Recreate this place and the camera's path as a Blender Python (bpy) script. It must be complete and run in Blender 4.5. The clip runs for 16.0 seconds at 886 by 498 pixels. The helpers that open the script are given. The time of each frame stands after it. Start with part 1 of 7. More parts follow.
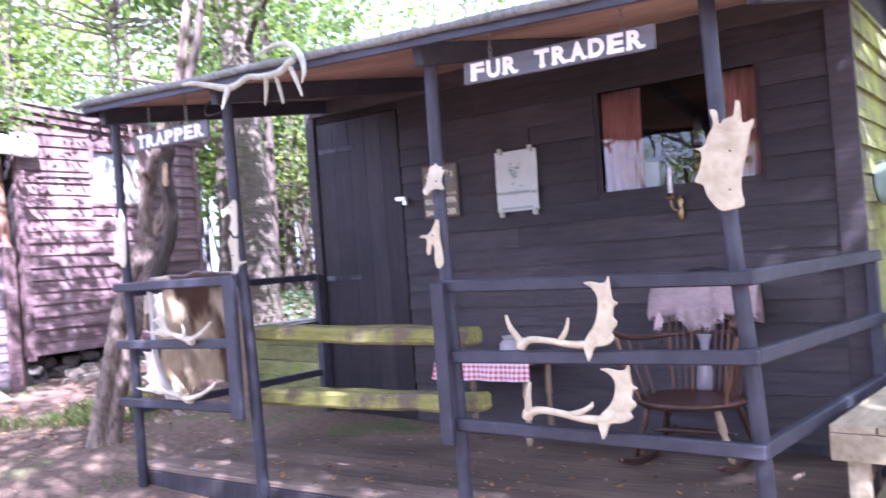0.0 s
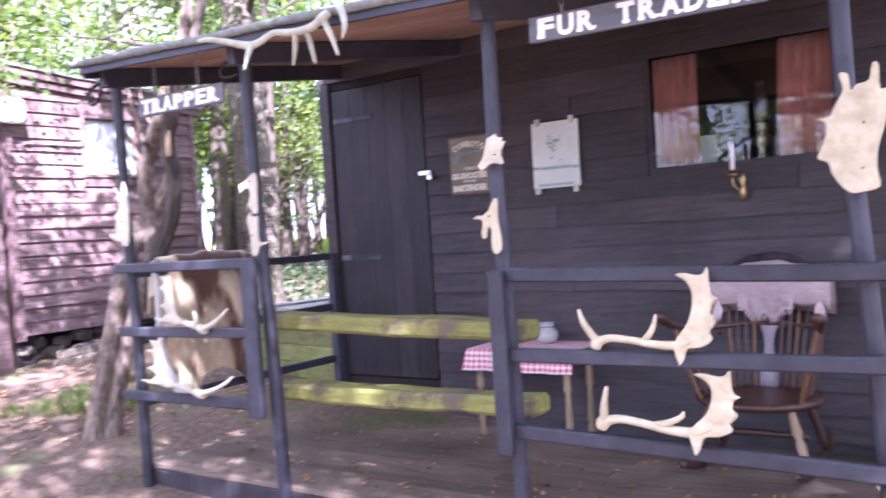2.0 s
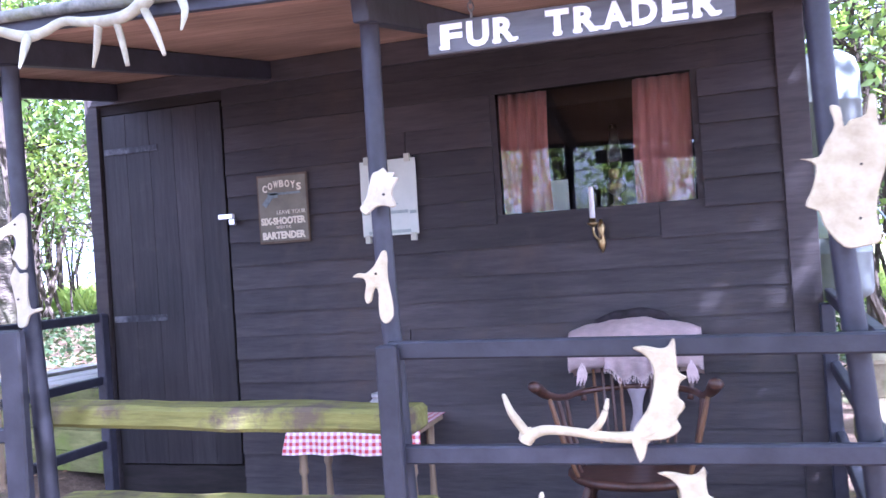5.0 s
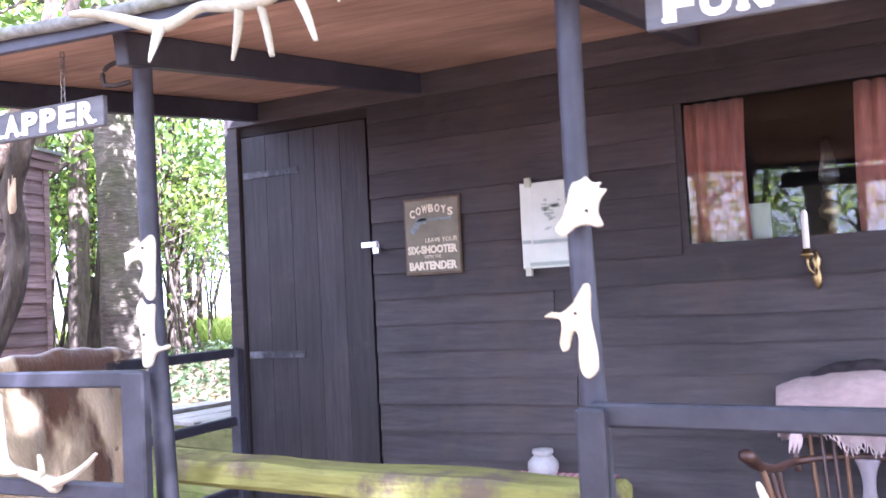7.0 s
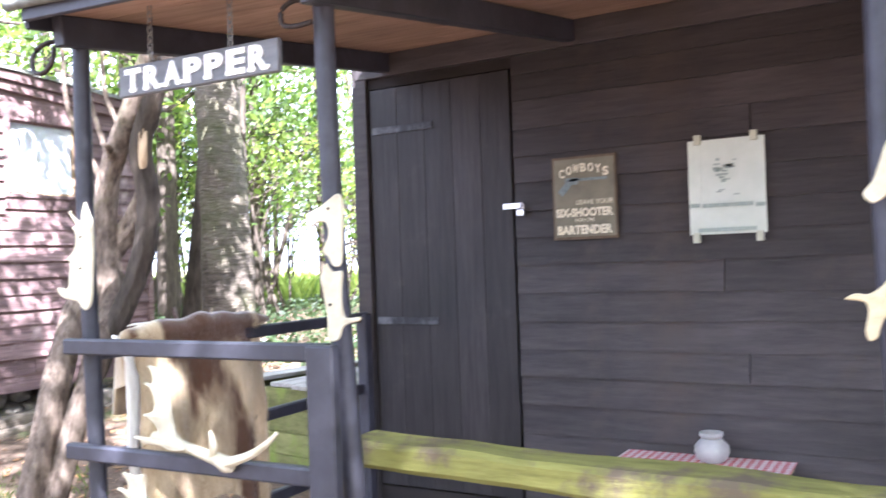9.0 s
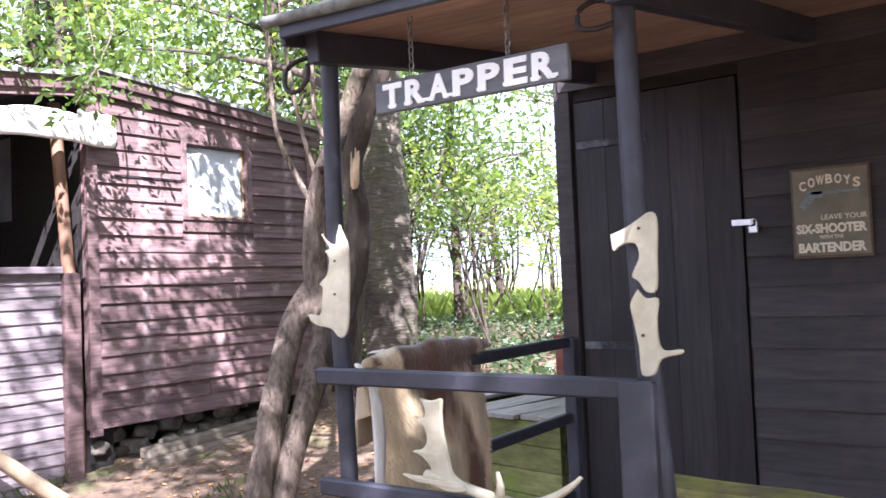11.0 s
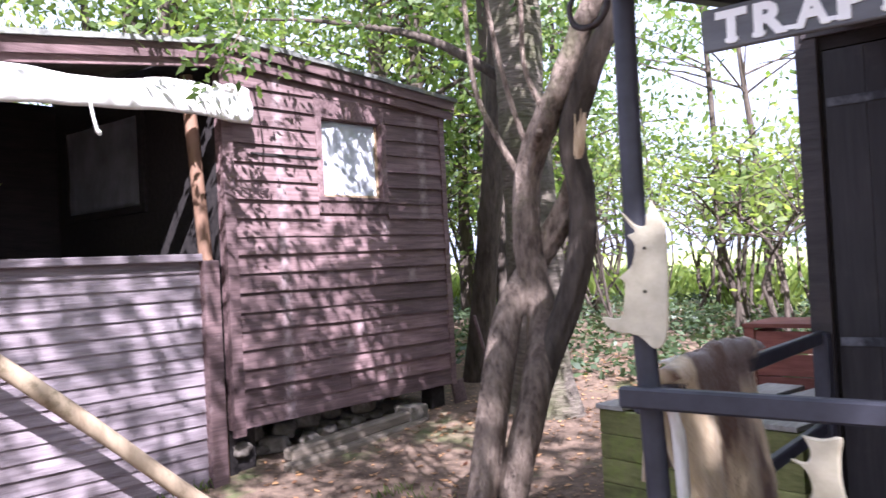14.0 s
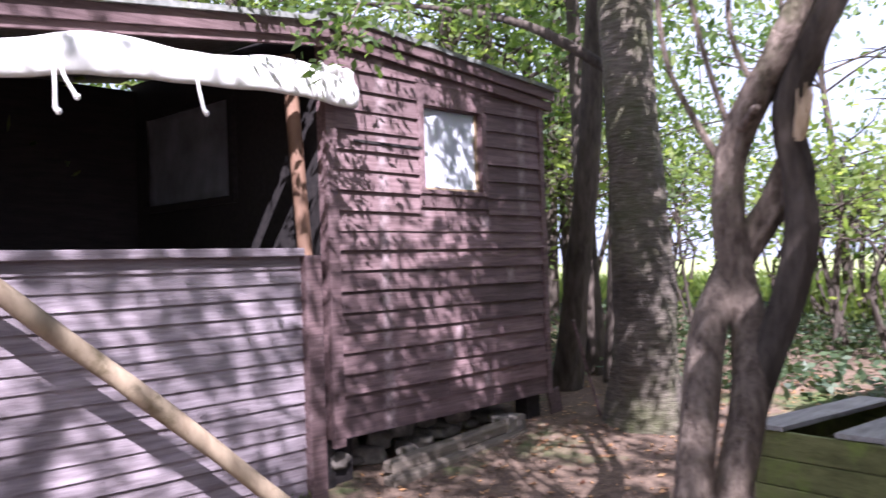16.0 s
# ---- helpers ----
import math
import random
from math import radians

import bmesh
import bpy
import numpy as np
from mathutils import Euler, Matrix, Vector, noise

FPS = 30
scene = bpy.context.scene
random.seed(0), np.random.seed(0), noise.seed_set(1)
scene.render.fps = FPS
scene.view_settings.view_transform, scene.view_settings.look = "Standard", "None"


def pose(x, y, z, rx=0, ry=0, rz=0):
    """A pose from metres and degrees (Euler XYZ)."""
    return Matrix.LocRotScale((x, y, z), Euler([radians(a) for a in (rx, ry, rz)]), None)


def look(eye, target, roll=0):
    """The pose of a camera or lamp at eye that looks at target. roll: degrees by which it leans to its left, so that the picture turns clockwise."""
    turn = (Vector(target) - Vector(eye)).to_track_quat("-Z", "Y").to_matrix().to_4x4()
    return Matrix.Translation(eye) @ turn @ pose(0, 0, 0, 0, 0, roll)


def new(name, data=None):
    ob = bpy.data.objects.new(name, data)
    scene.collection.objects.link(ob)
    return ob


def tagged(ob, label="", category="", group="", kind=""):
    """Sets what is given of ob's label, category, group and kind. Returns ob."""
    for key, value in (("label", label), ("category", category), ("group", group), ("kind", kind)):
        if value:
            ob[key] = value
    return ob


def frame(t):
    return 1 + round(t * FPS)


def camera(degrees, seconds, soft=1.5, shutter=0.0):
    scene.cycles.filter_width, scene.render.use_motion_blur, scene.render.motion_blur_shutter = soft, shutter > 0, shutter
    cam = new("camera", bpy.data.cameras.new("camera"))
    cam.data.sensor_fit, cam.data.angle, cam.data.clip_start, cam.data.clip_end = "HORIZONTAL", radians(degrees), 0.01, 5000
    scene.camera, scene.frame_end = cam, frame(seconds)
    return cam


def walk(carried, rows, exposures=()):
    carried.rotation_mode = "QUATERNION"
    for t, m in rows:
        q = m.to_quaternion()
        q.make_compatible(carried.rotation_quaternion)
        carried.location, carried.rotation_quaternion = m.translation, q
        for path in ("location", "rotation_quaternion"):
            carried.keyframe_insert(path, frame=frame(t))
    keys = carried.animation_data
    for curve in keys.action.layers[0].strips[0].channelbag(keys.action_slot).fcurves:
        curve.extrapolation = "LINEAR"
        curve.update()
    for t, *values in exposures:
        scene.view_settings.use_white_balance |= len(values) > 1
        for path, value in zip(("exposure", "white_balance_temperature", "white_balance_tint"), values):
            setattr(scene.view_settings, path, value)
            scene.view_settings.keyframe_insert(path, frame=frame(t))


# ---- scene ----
cam = camera(55.0, 16.0, shutter=0.5)
PATH = [
    (0, (5.558, -4.785, 1.273), (4.387, -3.164, 1.292), -4.2),
    (0.5, (5.439, -4.847, 1.306), (4.392, -3.144, 1.258), -4.0),
    (1, (5.296, -4.793, 1.283), (4.108, -3.185, 1.222), -3.8),
    (1.5, (5.161, -4.685, 1.282), (3.923, -3.115, 1.225), -3.6),
    (2, (5.077, -4.572, 1.333), (3.929, -2.935, 1.286), -3.7),
    (2.5, (4.953, -4.545, 1.328), (4.101, -2.736, 1.338), -3.1),
    (3, (4.838, -4.518, 1.358), (4.224, -2.615, 1.39), -2.6),
    (3.2, (4.821, -4.497, 1.367), (4.244, -2.582, 1.402), -2.5),
    (5.3, (4.303, -4.068, 1.404), (3.678, -2.169, 1.427), -4.5),
    (5.5, (4.31, -4.019, 1.39), (3.614, -2.145, 1.432), -3.4),
    (6, (4.156, -3.863, 1.398), (3.363, -2.027, 1.453), -3.6),
    (6.5, (4.081, -3.754, 1.409), (3.207, -1.957, 1.476), -4.0),
    (7, (3.969, -3.694, 1.415), (3.098, -1.898, 1.534), -3.0),
    (7.5, (3.792, -3.721, 1.448), (2.992, -1.896, 1.614), -1.4),
    (8, (3.671, -3.682, 1.462), (2.852, -1.862, 1.597), -1.4),
    (8.5, (3.559, -3.656, 1.45), (2.681, -1.862, 1.536), -1.8),
    (9, (3.471, -3.633, 1.461), (2.476, -1.898, 1.491), -2.0),
    (9.5, (3.345, -3.628, 1.464), (2.256, -1.951, 1.455), -2.6),
    (10, (3.178, -3.727, 1.489), (2.05, -2.078, 1.585), -3.2),
    (10.2, (3.115, -3.752, 1.487), (1.97, -2.115, 1.588), -3.1),
    (12.3, (2.626, -3.689, 1.544), (1.404, -2.107, 1.597), -2.0),
    (12.5, (2.551, -3.723, 1.549), (1.348, -2.127, 1.615), -1.6),
    (13, (2.435, -3.738, 1.558), (1.237, -2.138, 1.631), -1.9),
    (13.5, (2.27, -3.683, 1.557), (1.022, -2.12, 1.612), -2.7),
    (14, (2.079, -3.651, 1.567), (0.761, -2.148, 1.603), -3.0),
    (14.5, (1.95, -3.637, 1.557), (0.601, -2.161, 1.604), -2.5),
    (15, (1.721, -3.716, 1.581), (0.418, -2.199, 1.632), -1.4),
    (15.5, (1.597, -3.762, 1.584), (0.307, -2.234, 1.625), -1.2),
    (16, (1.409, -3.682, 1.57), (0.044, -2.221, 1.614), -2.0),
]
walk(cam, [(t, look(eye, target, roll)) for t, eye, target, roll in PATH],
     exposures=[(0.0, 3.3, 5050, 39), (2.0, 3.38, 5200, 39), (3.0, 3.5, 4780, 38), (5.5, 3.65, 4750, 35), (6.2, 3.75, 5000, 35), (7.5, 4.12, 5150, 28), (9.0, 3.78, 5400, 19), (10.2, 3.15, 5550, 21), (12.3, 2.35, 5400, 27), (14.0, 2.3, 5450, 27), (15.0, 2.1, 5450, 28), (16.0, 1.9, 5450, 30)])

# ---- world, sun, exposure ----
SUN_AZ, SUN_EL = 128.0, 44.0      # degrees: clockwise from +y, above the horizon
world = bpy.data.worlds.new("sky")
scene.world = world
world.use_nodes = True
wn = world.node_tree
wn.nodes.clear()
sky = wn.nodes.new("ShaderNodeTexSky")
sky.sky_type, sky.sun_disc = "NISHITA", False
sky.sun_elevation, sky.sun_rotation = radians(SUN_EL), radians(SUN_AZ)
sky.air_density, sky.dust_density = 1.0, 3.0
wbg = wn.nodes.new("ShaderNodeBackground")
wbg.inputs["Strength"].default_value = 0.06
wout = wn.nodes.new("ShaderNodeOutputWorld")
veil = wn.nodes.new("ShaderNodeMix")          # thin bright cloud all over the sky
veil.data_type = "RGBA"
veil.inputs["Factor"].default_value = 0.8
veil.inputs[7].default_value = (7.0, 7.3, 7.9, 1)
wn.links.new(sky.outputs[0], veil.inputs[6])
wn.links.new(veil.outputs[2], wbg.inputs["Color"])
wn.links.new(wbg.outputs[0], wout.inputs["Surface"])
sun_data = bpy.data.lights.new("sun", "SUN")
sun_data.energy, sun_data.angle, sun_data.color = 5.0, radians(0.53), (1.0, 0.94, 0.85)
sun = new("sun", sun_data)
saz, sel = radians(SUN_AZ), radians(SUN_EL)
SUN_DIR = Vector((math.sin(saz) * math.cos(sel), math.cos(saz) * math.cos(sel), math.sin(sel)))
sun.matrix_world = look(SUN_DIR * 40, (0, 0, 0))

# ---- materials ----
MATS = {}


def material(name, c1, c2, scale=(6, 6, 6), rough=0.8, bump=0.3, metal=0.0, stain=0.25, stain_scale=1.5, vary=0.0,
             spec=0.3, detail=6.0, c3=None, c3_from=0.55, c3_to=0.7, c3_scale=3.0, bump_dist=0.01, sheen=0.0, island=False):
    """Two colours mixed by a fine noise, a broad stain over it, an optional third colour in patches, and relief."""
    m = bpy.data.materials.new(name)
    m.use_nodes = True
    nt = m.node_tree
    n, l = nt.nodes, nt.links
    bs = n["Principled BSDF"]
    tc = n.new("ShaderNodeTexCoord")
    mp = n.new("ShaderNodeMapping")
    mp.inputs["Scale"].default_value = scale
    l.new(tc.outputs["Object"], mp.inputs["Vector"])
    oi = n.new("ShaderNodeObjectInfo")
    off = n.new("ShaderNodeVectorMath")
    off.operation = "SCALE"
    off.inputs[0].default_value = (37.0, 19.0, 53.0)
    l.new(oi.outputs["Random"], off.inputs["Scale"])
    l.new(off.outputs[0], mp.inputs["Location"])
    fine = n.new("ShaderNodeTexNoise")
    fine.inputs["Scale"].default_value, fine.inputs["Detail"].default_value = 1.0, detail
    fine.inputs["Roughness"].default_value = 0.65
    l.new(mp.outputs[0], fine.inputs["Vector"])
    ramp = n.new("ShaderNodeValToRGB")
    ramp.color_ramp.elements[0].position, ramp.color_ramp.elements[1].position = 0.3, 0.7
    ramp.color_ramp.elements[0].color, ramp.color_ramp.elements[1].color = (*c1, 1), (*c2, 1)
    l.new(fine.outputs["Fac"], ramp.inputs["Fac"])
    col = ramp.outputs["Color"]
    broad = n.new("ShaderNodeTexNoise")
    broad.inputs["Scale"].default_value, broad.inputs["Detail"].default_value = stain_scale, 4.0
    l.new(tc.outputs["Object"], broad.inputs["Vector"])
    mr = n.new("ShaderNodeMapRange")
    mr.inputs["From Min"].default_value, mr.inputs["From Max"].default_value = 0.3, 0.7
    mr.inputs["To Min"].default_value, mr.inputs["To Max"].default_value = 1 - stain, 1 + stain
    l.new(broad.outputs["Fac"], mr.inputs["Value"])
    val = mr.outputs[0]
    if vary:
        vr = n.new("ShaderNodeMapRange")
        vr.inputs["To Min"].default_value, vr.inputs["To Max"].default_value = 1 - vary, 1 + vary
        if island:
            geo = n.new("ShaderNodeNewGeometry")
            l.new(geo.outputs["Random Per Island"], vr.inputs["Value"])
        else:
            l.new(oi.outputs["Random"], vr.inputs["Value"])
        mul = n.new("ShaderNodeMath")
        mul.operation = "MULTIPLY"
        l.new(val, mul.inputs[0])
        l.new(vr.outputs[0], mul.inputs[1])
        val = mul.outputs[0]
    sc = n.new("ShaderNodeVectorMath")
    sc.operation = "SCALE"
    l.new(col, sc.inputs[0])
    l.new(val, sc.inputs["Scale"])
    col = sc.outputs[0]
    if c3:
        patch = n.new("ShaderNodeTexNoise")
        patch.inputs["Scale"].default_value, patch.inputs["Detail"].default_value = c3_scale, 8.0
        patch.inputs["Roughness"].default_value = 0.7
        l.new(tc.outputs["Object"], patch.inputs["Vector"])
        pr = n.new("ShaderNodeMapRange")
        pr.inputs["From Min"].default_value, pr.inputs["From Max"].default_value = c3_from, c3_to
        l.new(patch.outputs["Fac"], pr.inputs["Value"])
        mix = n.new("ShaderNodeMix")
        mix.data_type = "RGBA"
        l.new(pr.outputs[0], mix.inputs["Factor"])
        l.new(col, mix.inputs[6])
        mix.inputs[7].default_value = (*c3, 1)
        col = mix.outputs[2]
    l.new(col, bs.inputs["Base Color"])
    bs.inputs["Roughness"].default_value, bs.inputs["Metallic"].default_value = rough, metal
    bs.inputs["Specular IOR Level"].default_value = spec
    if sheen:
        bs.inputs["Sheen Weight"].default_value = sheen
    if bump:
        bp = n.new("ShaderNodeBump")
        bp.inputs["Strength"].default_value, bp.inputs["Distance"].default_value = bump, bump_dist
        l.new(fine.outputs["Fac"], bp.inputs["Height"])
        l.new(bp.outputs[0], bs.inputs["Normal"])
    MATS[name] = m
    return m


def leaf_material(name, c1, c2, trans=0.5, island=True):
    m = bpy.data.materials.new(name)
    m.use_nodes = True
    nt = m.node_tree
    n, l = nt.nodes, nt.links
    n.clear()
    geo = n.new("ShaderNodeNewGeometry")
    ramp = n.new("ShaderNodeValToRGB")
    ramp.color_ramp.elements[0].color, ramp.color_ramp.elements[1].color = (*c1, 1), (*c2, 1)
    l.new(geo.outputs["Random Per Island"], ramp.inputs["Fac"])
    d = n.new("ShaderNodeBsdfPrincipled")
    d.inputs["Roughness"].default_value = 0.5
    t = n.new("ShaderNodeBsdfTranslucent")
    bright = n.new("ShaderNodeVectorMath")
    bright.operation = "MULTIPLY"
    bright.inputs[1].default_value = (2.6, 2.6, 1.4)
    l.new(ramp.outputs[0], bright.inputs[0])
    mx = n.new("ShaderNodeMixShader")
    mx.inputs[0].default_value = trans
    o = n.new("ShaderNodeOutputMaterial")
    l.new(ramp.outputs[0], d.inputs["Base Color"])
    l.new(bright.outputs[0], t.inputs["Color"])
    l.new(d.outputs[0], mx.inputs[1])
    l.new(t.outputs[0], mx.inputs[2])
    l.new(mx.outputs[0], o.inputs["Surface"])
    MATS[name] = m
    return m


def glass_material(name, rough=0.0):
    m = bpy.data.materials.new(name)
    m.use_nodes = True
    bs = m.node_tree.nodes["Principled BSDF"]
    bs.inputs["Base Color"].default_value = (0.9, 0.95, 0.95, 1)
    bs.inputs["Transmission Weight"].default_value = 1.0
    bs.inputs["Roughness"].default_value, bs.inputs["IOR"].default_value = rough, 1.5
    MATS[name] = m
    return m


BLACK_WOOD = material("black_stained_boards", (0.027, 0.023, 0.025), (0.056, 0.047, 0.047), (4, 34, 34), 0.62, 0.4, stain=0.35, vary=0.28, spec=0.4, c3=(0.058, 0.044, 0.038), c3_from=0.52, c3_to=0.72, c3_scale=2.2)
DOOR_WOOD = material("black_stained_door_planks", (0.014, 0.012, 0.014), (0.036, 0.031, 0.032), (40, 40, 3), 0.6, 0.5, stain=0.4, vary=0.3, spec=0.4, c3=(0.05, 0.04, 0.038), c3_from=0.58, c3_to=0.74, c3_scale=3.0)
RAIL_PAINT = material("dark_slate_painted_timber", (0.019, 0.0185, 0.026), (0.041, 0.041, 0.054), (12, 12, 12), 0.55, 0.25, stain=0.3, vary=0.12, spec=0.45)
DECK_WOOD = material("weathered_deck_boards", (0.085, 0.062, 0.046), (0.185, 0.138, 0.103), (3, 45, 45), 0.75, 0.5, stain=0.4, vary=0.2)
MOSS_PLANK = material("mossy_yellow_green_timber", (0.13, 0.125, 0.03), (0.26, 0.25, 0.07), (5, 40, 40), 0.9, 0.6, stain=0.3, c3=(0.11, 0.085, 0.055), c3_from=0.5, c3_to=0.62, c3_scale=5, vary=0.1)
MOSSY_BOARD = material("mossy_side_boards", (0.10, 0.10, 0.05), (0.22, 0.21, 0.10), (3, 40, 40), 0.85, 0.5, stain=0.3, c3=(0.24, 0.27, 0.05), c3_from=0.48, c3_to=0.62, c3_scale=2.5, vary=0.2)
SOFFIT = material("brown_plywood_soffit", (0.27, 0.165, 0.115), (0.42, 0.275, 0.20), (4, 30, 30), 0.8, 0.2, stain=0.3, vary=0.12)
FELT = material("grey_roof_felt", (0.11, 0.115, 0.10), (0.26, 0.26, 0.235), (30, 30, 30), 0.95, 0.5, stain=0.4, c3=(0.14, 0.15, 0.05), c3_from=0.55, c3_to=0.7)
SHED_WOOD = material("purple_brown_stained_boards", (0.078, 0.046, 0.045), (0.195, 0.128, 0.124), (3, 45, 45), 0.7, 0.5, stain=0.35, vary=0.26, c3=(0.31, 0.235, 0.228), c3_from=0.58, c3_to=0.75, c3_scale=4)
STALL_WOOD = material("faded_grey_purple_boards", (0.140, 0.110, 0.116), (0.30, 0.252, 0.262), (3, 45, 45), 0.75, 0.6, stain=0.4, vary=0.15)
# near-black: the gloom inside hut and shed porch is put into this colour
PLAIN_DARK = material("gloom_toned_boards", (0.012, 0.010, 0.010), (0.03, 0.024, 0.022), (4, 30, 30), 0.85, 0.3)
BARK = material("grey_brown_bark", (0.055, 0.036, 0.026), (0.40, 0.31, 0.24), (34, 34, 13), 0.9, 1.0, stain=0.35, c3=(0.09, 0.10, 0.035), c3_from=0.55, c3_to=0.72, c3_scale=2.2, bump_dist=0.055)
BARK_DARK = material("dark_furrowed_bark", (0.035, 0.027, 0.02), (0.12, 0.095, 0.075), (25, 25, 6), 0.95, 1.0, stain=0.35, bump_dist=0.03)
BARK_RIDGED = material("banded_grey_bark", (0.06, 0.048, 0.038), (0.20, 0.165, 0.13), (9, 9, 46), 0.9, 1.0, stain=0.35, c3=(0.07, 0.075, 0.03), c3_from=0.46, c3_to=0.66, c3_scale=1.6, bump_dist=0.03)
SOIL = material("leaf_strewn_soil", (0.072, 0.048, 0.034), (0.185, 0.128, 0.088), (22, 22, 22), 0.95, 0.8, stain=0.35, stain_scale=0.8, c3=(0.075, 0.105, 0.03), c3_from=0.56, c3_to=0.68, c3_scale=0.9, bump_dist=0.02)
# beyond the wood the soil gives way to pale meadow grass
snt = SOIL.node_tree
sbs = snt.nodes["Principled BSDF"]
was = sbs.inputs["Base Color"].links[0].from_socket
stc = snt.nodes.new("ShaderNodeTexCoord")
sxyz = snt.nodes.new("ShaderNodeSeparateXYZ")
snt.links.new(stc.outputs["Object"], sxyz.inputs[0])
smr = snt.nodes.new("ShaderNodeMapRange")
smr.inputs["From Min"].default_value, smr.inputs["From Max"].default_value = 8.0, 11.0
snt.links.new(sxyz.outputs["Y"], smr.inputs["Value"])
smx = snt.nodes.new("ShaderNodeMix")
smx.data_type = "RGBA"
snt.links.new(smr.outputs[0], smx.inputs["Factor"])
snt.links.new(was, smx.inputs[6])
smx.inputs[7].default_value = (0.30, 0.33, 0.13, 1)
snt.links.new(smx.outputs[2], sbs.inputs["Base Color"])
LEAF_A = leaf_material("green_leaves", (0.036, 0.068, 0.018), (0.115, 0.165, 0.048), 0.5)
LEAF_B = leaf_material("yellow_green_leaves", (0.085, 0.13, 0.034), (0.22, 0.26, 0.085), 0.58)
# darker, duller leaf copy: the wood floor's shade is put into its colour
LEAF_C = leaf_material("shade_toned_ivy_leaves", (0.022, 0.042, 0.016), (0.07, 0.10, 0.045), 0.25)
LITTER = leaf_material("fallen_leaves", (0.075, 0.026, 0.013), (0.43, 0.24, 0.105), 0.1)
GLASS = glass_material("window_glass")

# ---- mesh helpers ----
WL = {}


def thing(name, loc, label="", category="", group="", kind=""):
    ob = new(name)
    ob.empty_display_size = 0.1
    ob.location = loc
    WL[ob] = Vector(loc)
    return tagged(ob, label, category, group, kind)


def finish(bm, name, mat, smooth):
    bmesh.ops.recalc_face_normals(bm, faces=bm.faces)
    me = bpy.data.meshes.new(name)
    bm.to_mesh(me)
    bm.free()
    if isinstance(mat, (list, tuple)):
        for one in mat:
            me.materials.append(one)
    else:
        me.materials.append(mat)
    if smooth:
        me.shade_smooth()
    return me


def part(name, bm, mat, parent, label="", smooth=False):
    """A bmesh in world places becomes one mesh object under a thing or a part."""
    at = WL[parent]
    bm.transform(Matrix.Translation(-at))
    ob = new(name, finish(bm, name, mat, smooth))
    ob.parent = parent
    WL[ob] = at
    return tagged(ob, label)


def solid(name, bm, mat, label="", category="", group="", kind="", smooth=False, at=(0, 0, 0)):
    """A bmesh in world places becomes a top-level mesh."""
    bm.transform(Matrix.Translation(-Vector(at)))
    ob = new(name, finish(bm, name, mat, smooth))
    ob.location = at
    WL[ob] = Vector(at)
    return tagged(ob, label, category, group, kind)


def box(bm, a, b, bevel=0.0):
    x0, y0, z0 = a
    x1, y1, z1 = b
    r = bmesh.ops.create_cube(bm, size=1.0, matrix=Matrix.LocRotScale(((x0 + x1) / 2, (y0 + y1) / 2, (z0 + z1) / 2), None, (abs(x1 - x0), abs(y1 - y0), abs(z1 - z0))))
    if bevel:
        edges = list({e for v in r["verts"] for e in v.link_edges})
        bmesh.ops.bevel(bm, geom=edges, offset=bevel, segments=2, affect="EDGES", profile=0.6)
    return bm


def B(a, b, bevel=0.0):
    return box(bmesh.new(), a, b, bevel)


def beam(bm, p, q, w, h, bevel=0.004, up=(0, 0, 1)):
    """A timber from p to q, w wide and h high."""
    p, q = Vector(p), Vector(q)
    d = q - p
    z = Vector(up)
    side = d.normalized().cross(z).normalized()
    z = side.cross(d.normalized())
    m = Matrix.Identity(4)
    for i, (v, k) in enumerate(((d.normalized(), d.length), (side, w), (z, h))):
        for j in range(3):
            m[j][i] = v[j] * k
    m.translation = (p + q) / 2
    r = bmesh.ops.create_cube(bm, size=1.0, matrix=m)
    if bevel:
        edges = list({e for v in r["verts"] for e in v.link_edges})
        bmesh.ops.bevel(bm, geom=edges, offset=bevel, segments=1, affect="EDGES")
    return bm


def tube(bm, pts, radii, n=8, cap=True, squash=1.0, wob=0.0, seed=0):
    """A tapered limb through points; wob roughens its outline."""
    pts = [Vector(p) for p in pts]
    rings = []
    ref = Vector((0.13, 0.2, 1.0))
    for i, p in enumerate(pts):
        d = (pts[min(i + 1, len(pts) - 1)] - pts[max(i - 1, 0)]).normalized()
        if abs(d.dot(ref.normalized())) > 0.95:
            ref = Vector((1.0, 0.1, 0.0))
        u = d.cross(ref).normalized()
        v = u.cross(d).normalized()
        ring = []
        for k in range(n):
            a = 2 * math.pi * k / n
            r = radii[i] * (1 + wob * noise.noise(Vector((math.cos(a) * 1.5 + seed, math.sin(a) * 1.5, p.length * 3.0))))
            if wob > 0.2:
                r += radii[i] * wob * 0.6 * noise.noise(Vector((math.cos(a) * 3.5 + seed, math.sin(a) * 3.5, p.length * 11.0)))
            ring.append(bm.verts.new(p + u * math.cos(a) * r + v * math.sin(a) * r * squash))
        rings.append(ring)
    for a, b in zip(rings, rings[1:]):
        for k in range(n):
            bm.faces.new((a[k], a[(k + 1) % n], b[(k + 1) % n], b[k]))
    if cap:
        bm.faces.new(rings[0])
        bm.faces.new(rings[-1][::-1])
    return bm


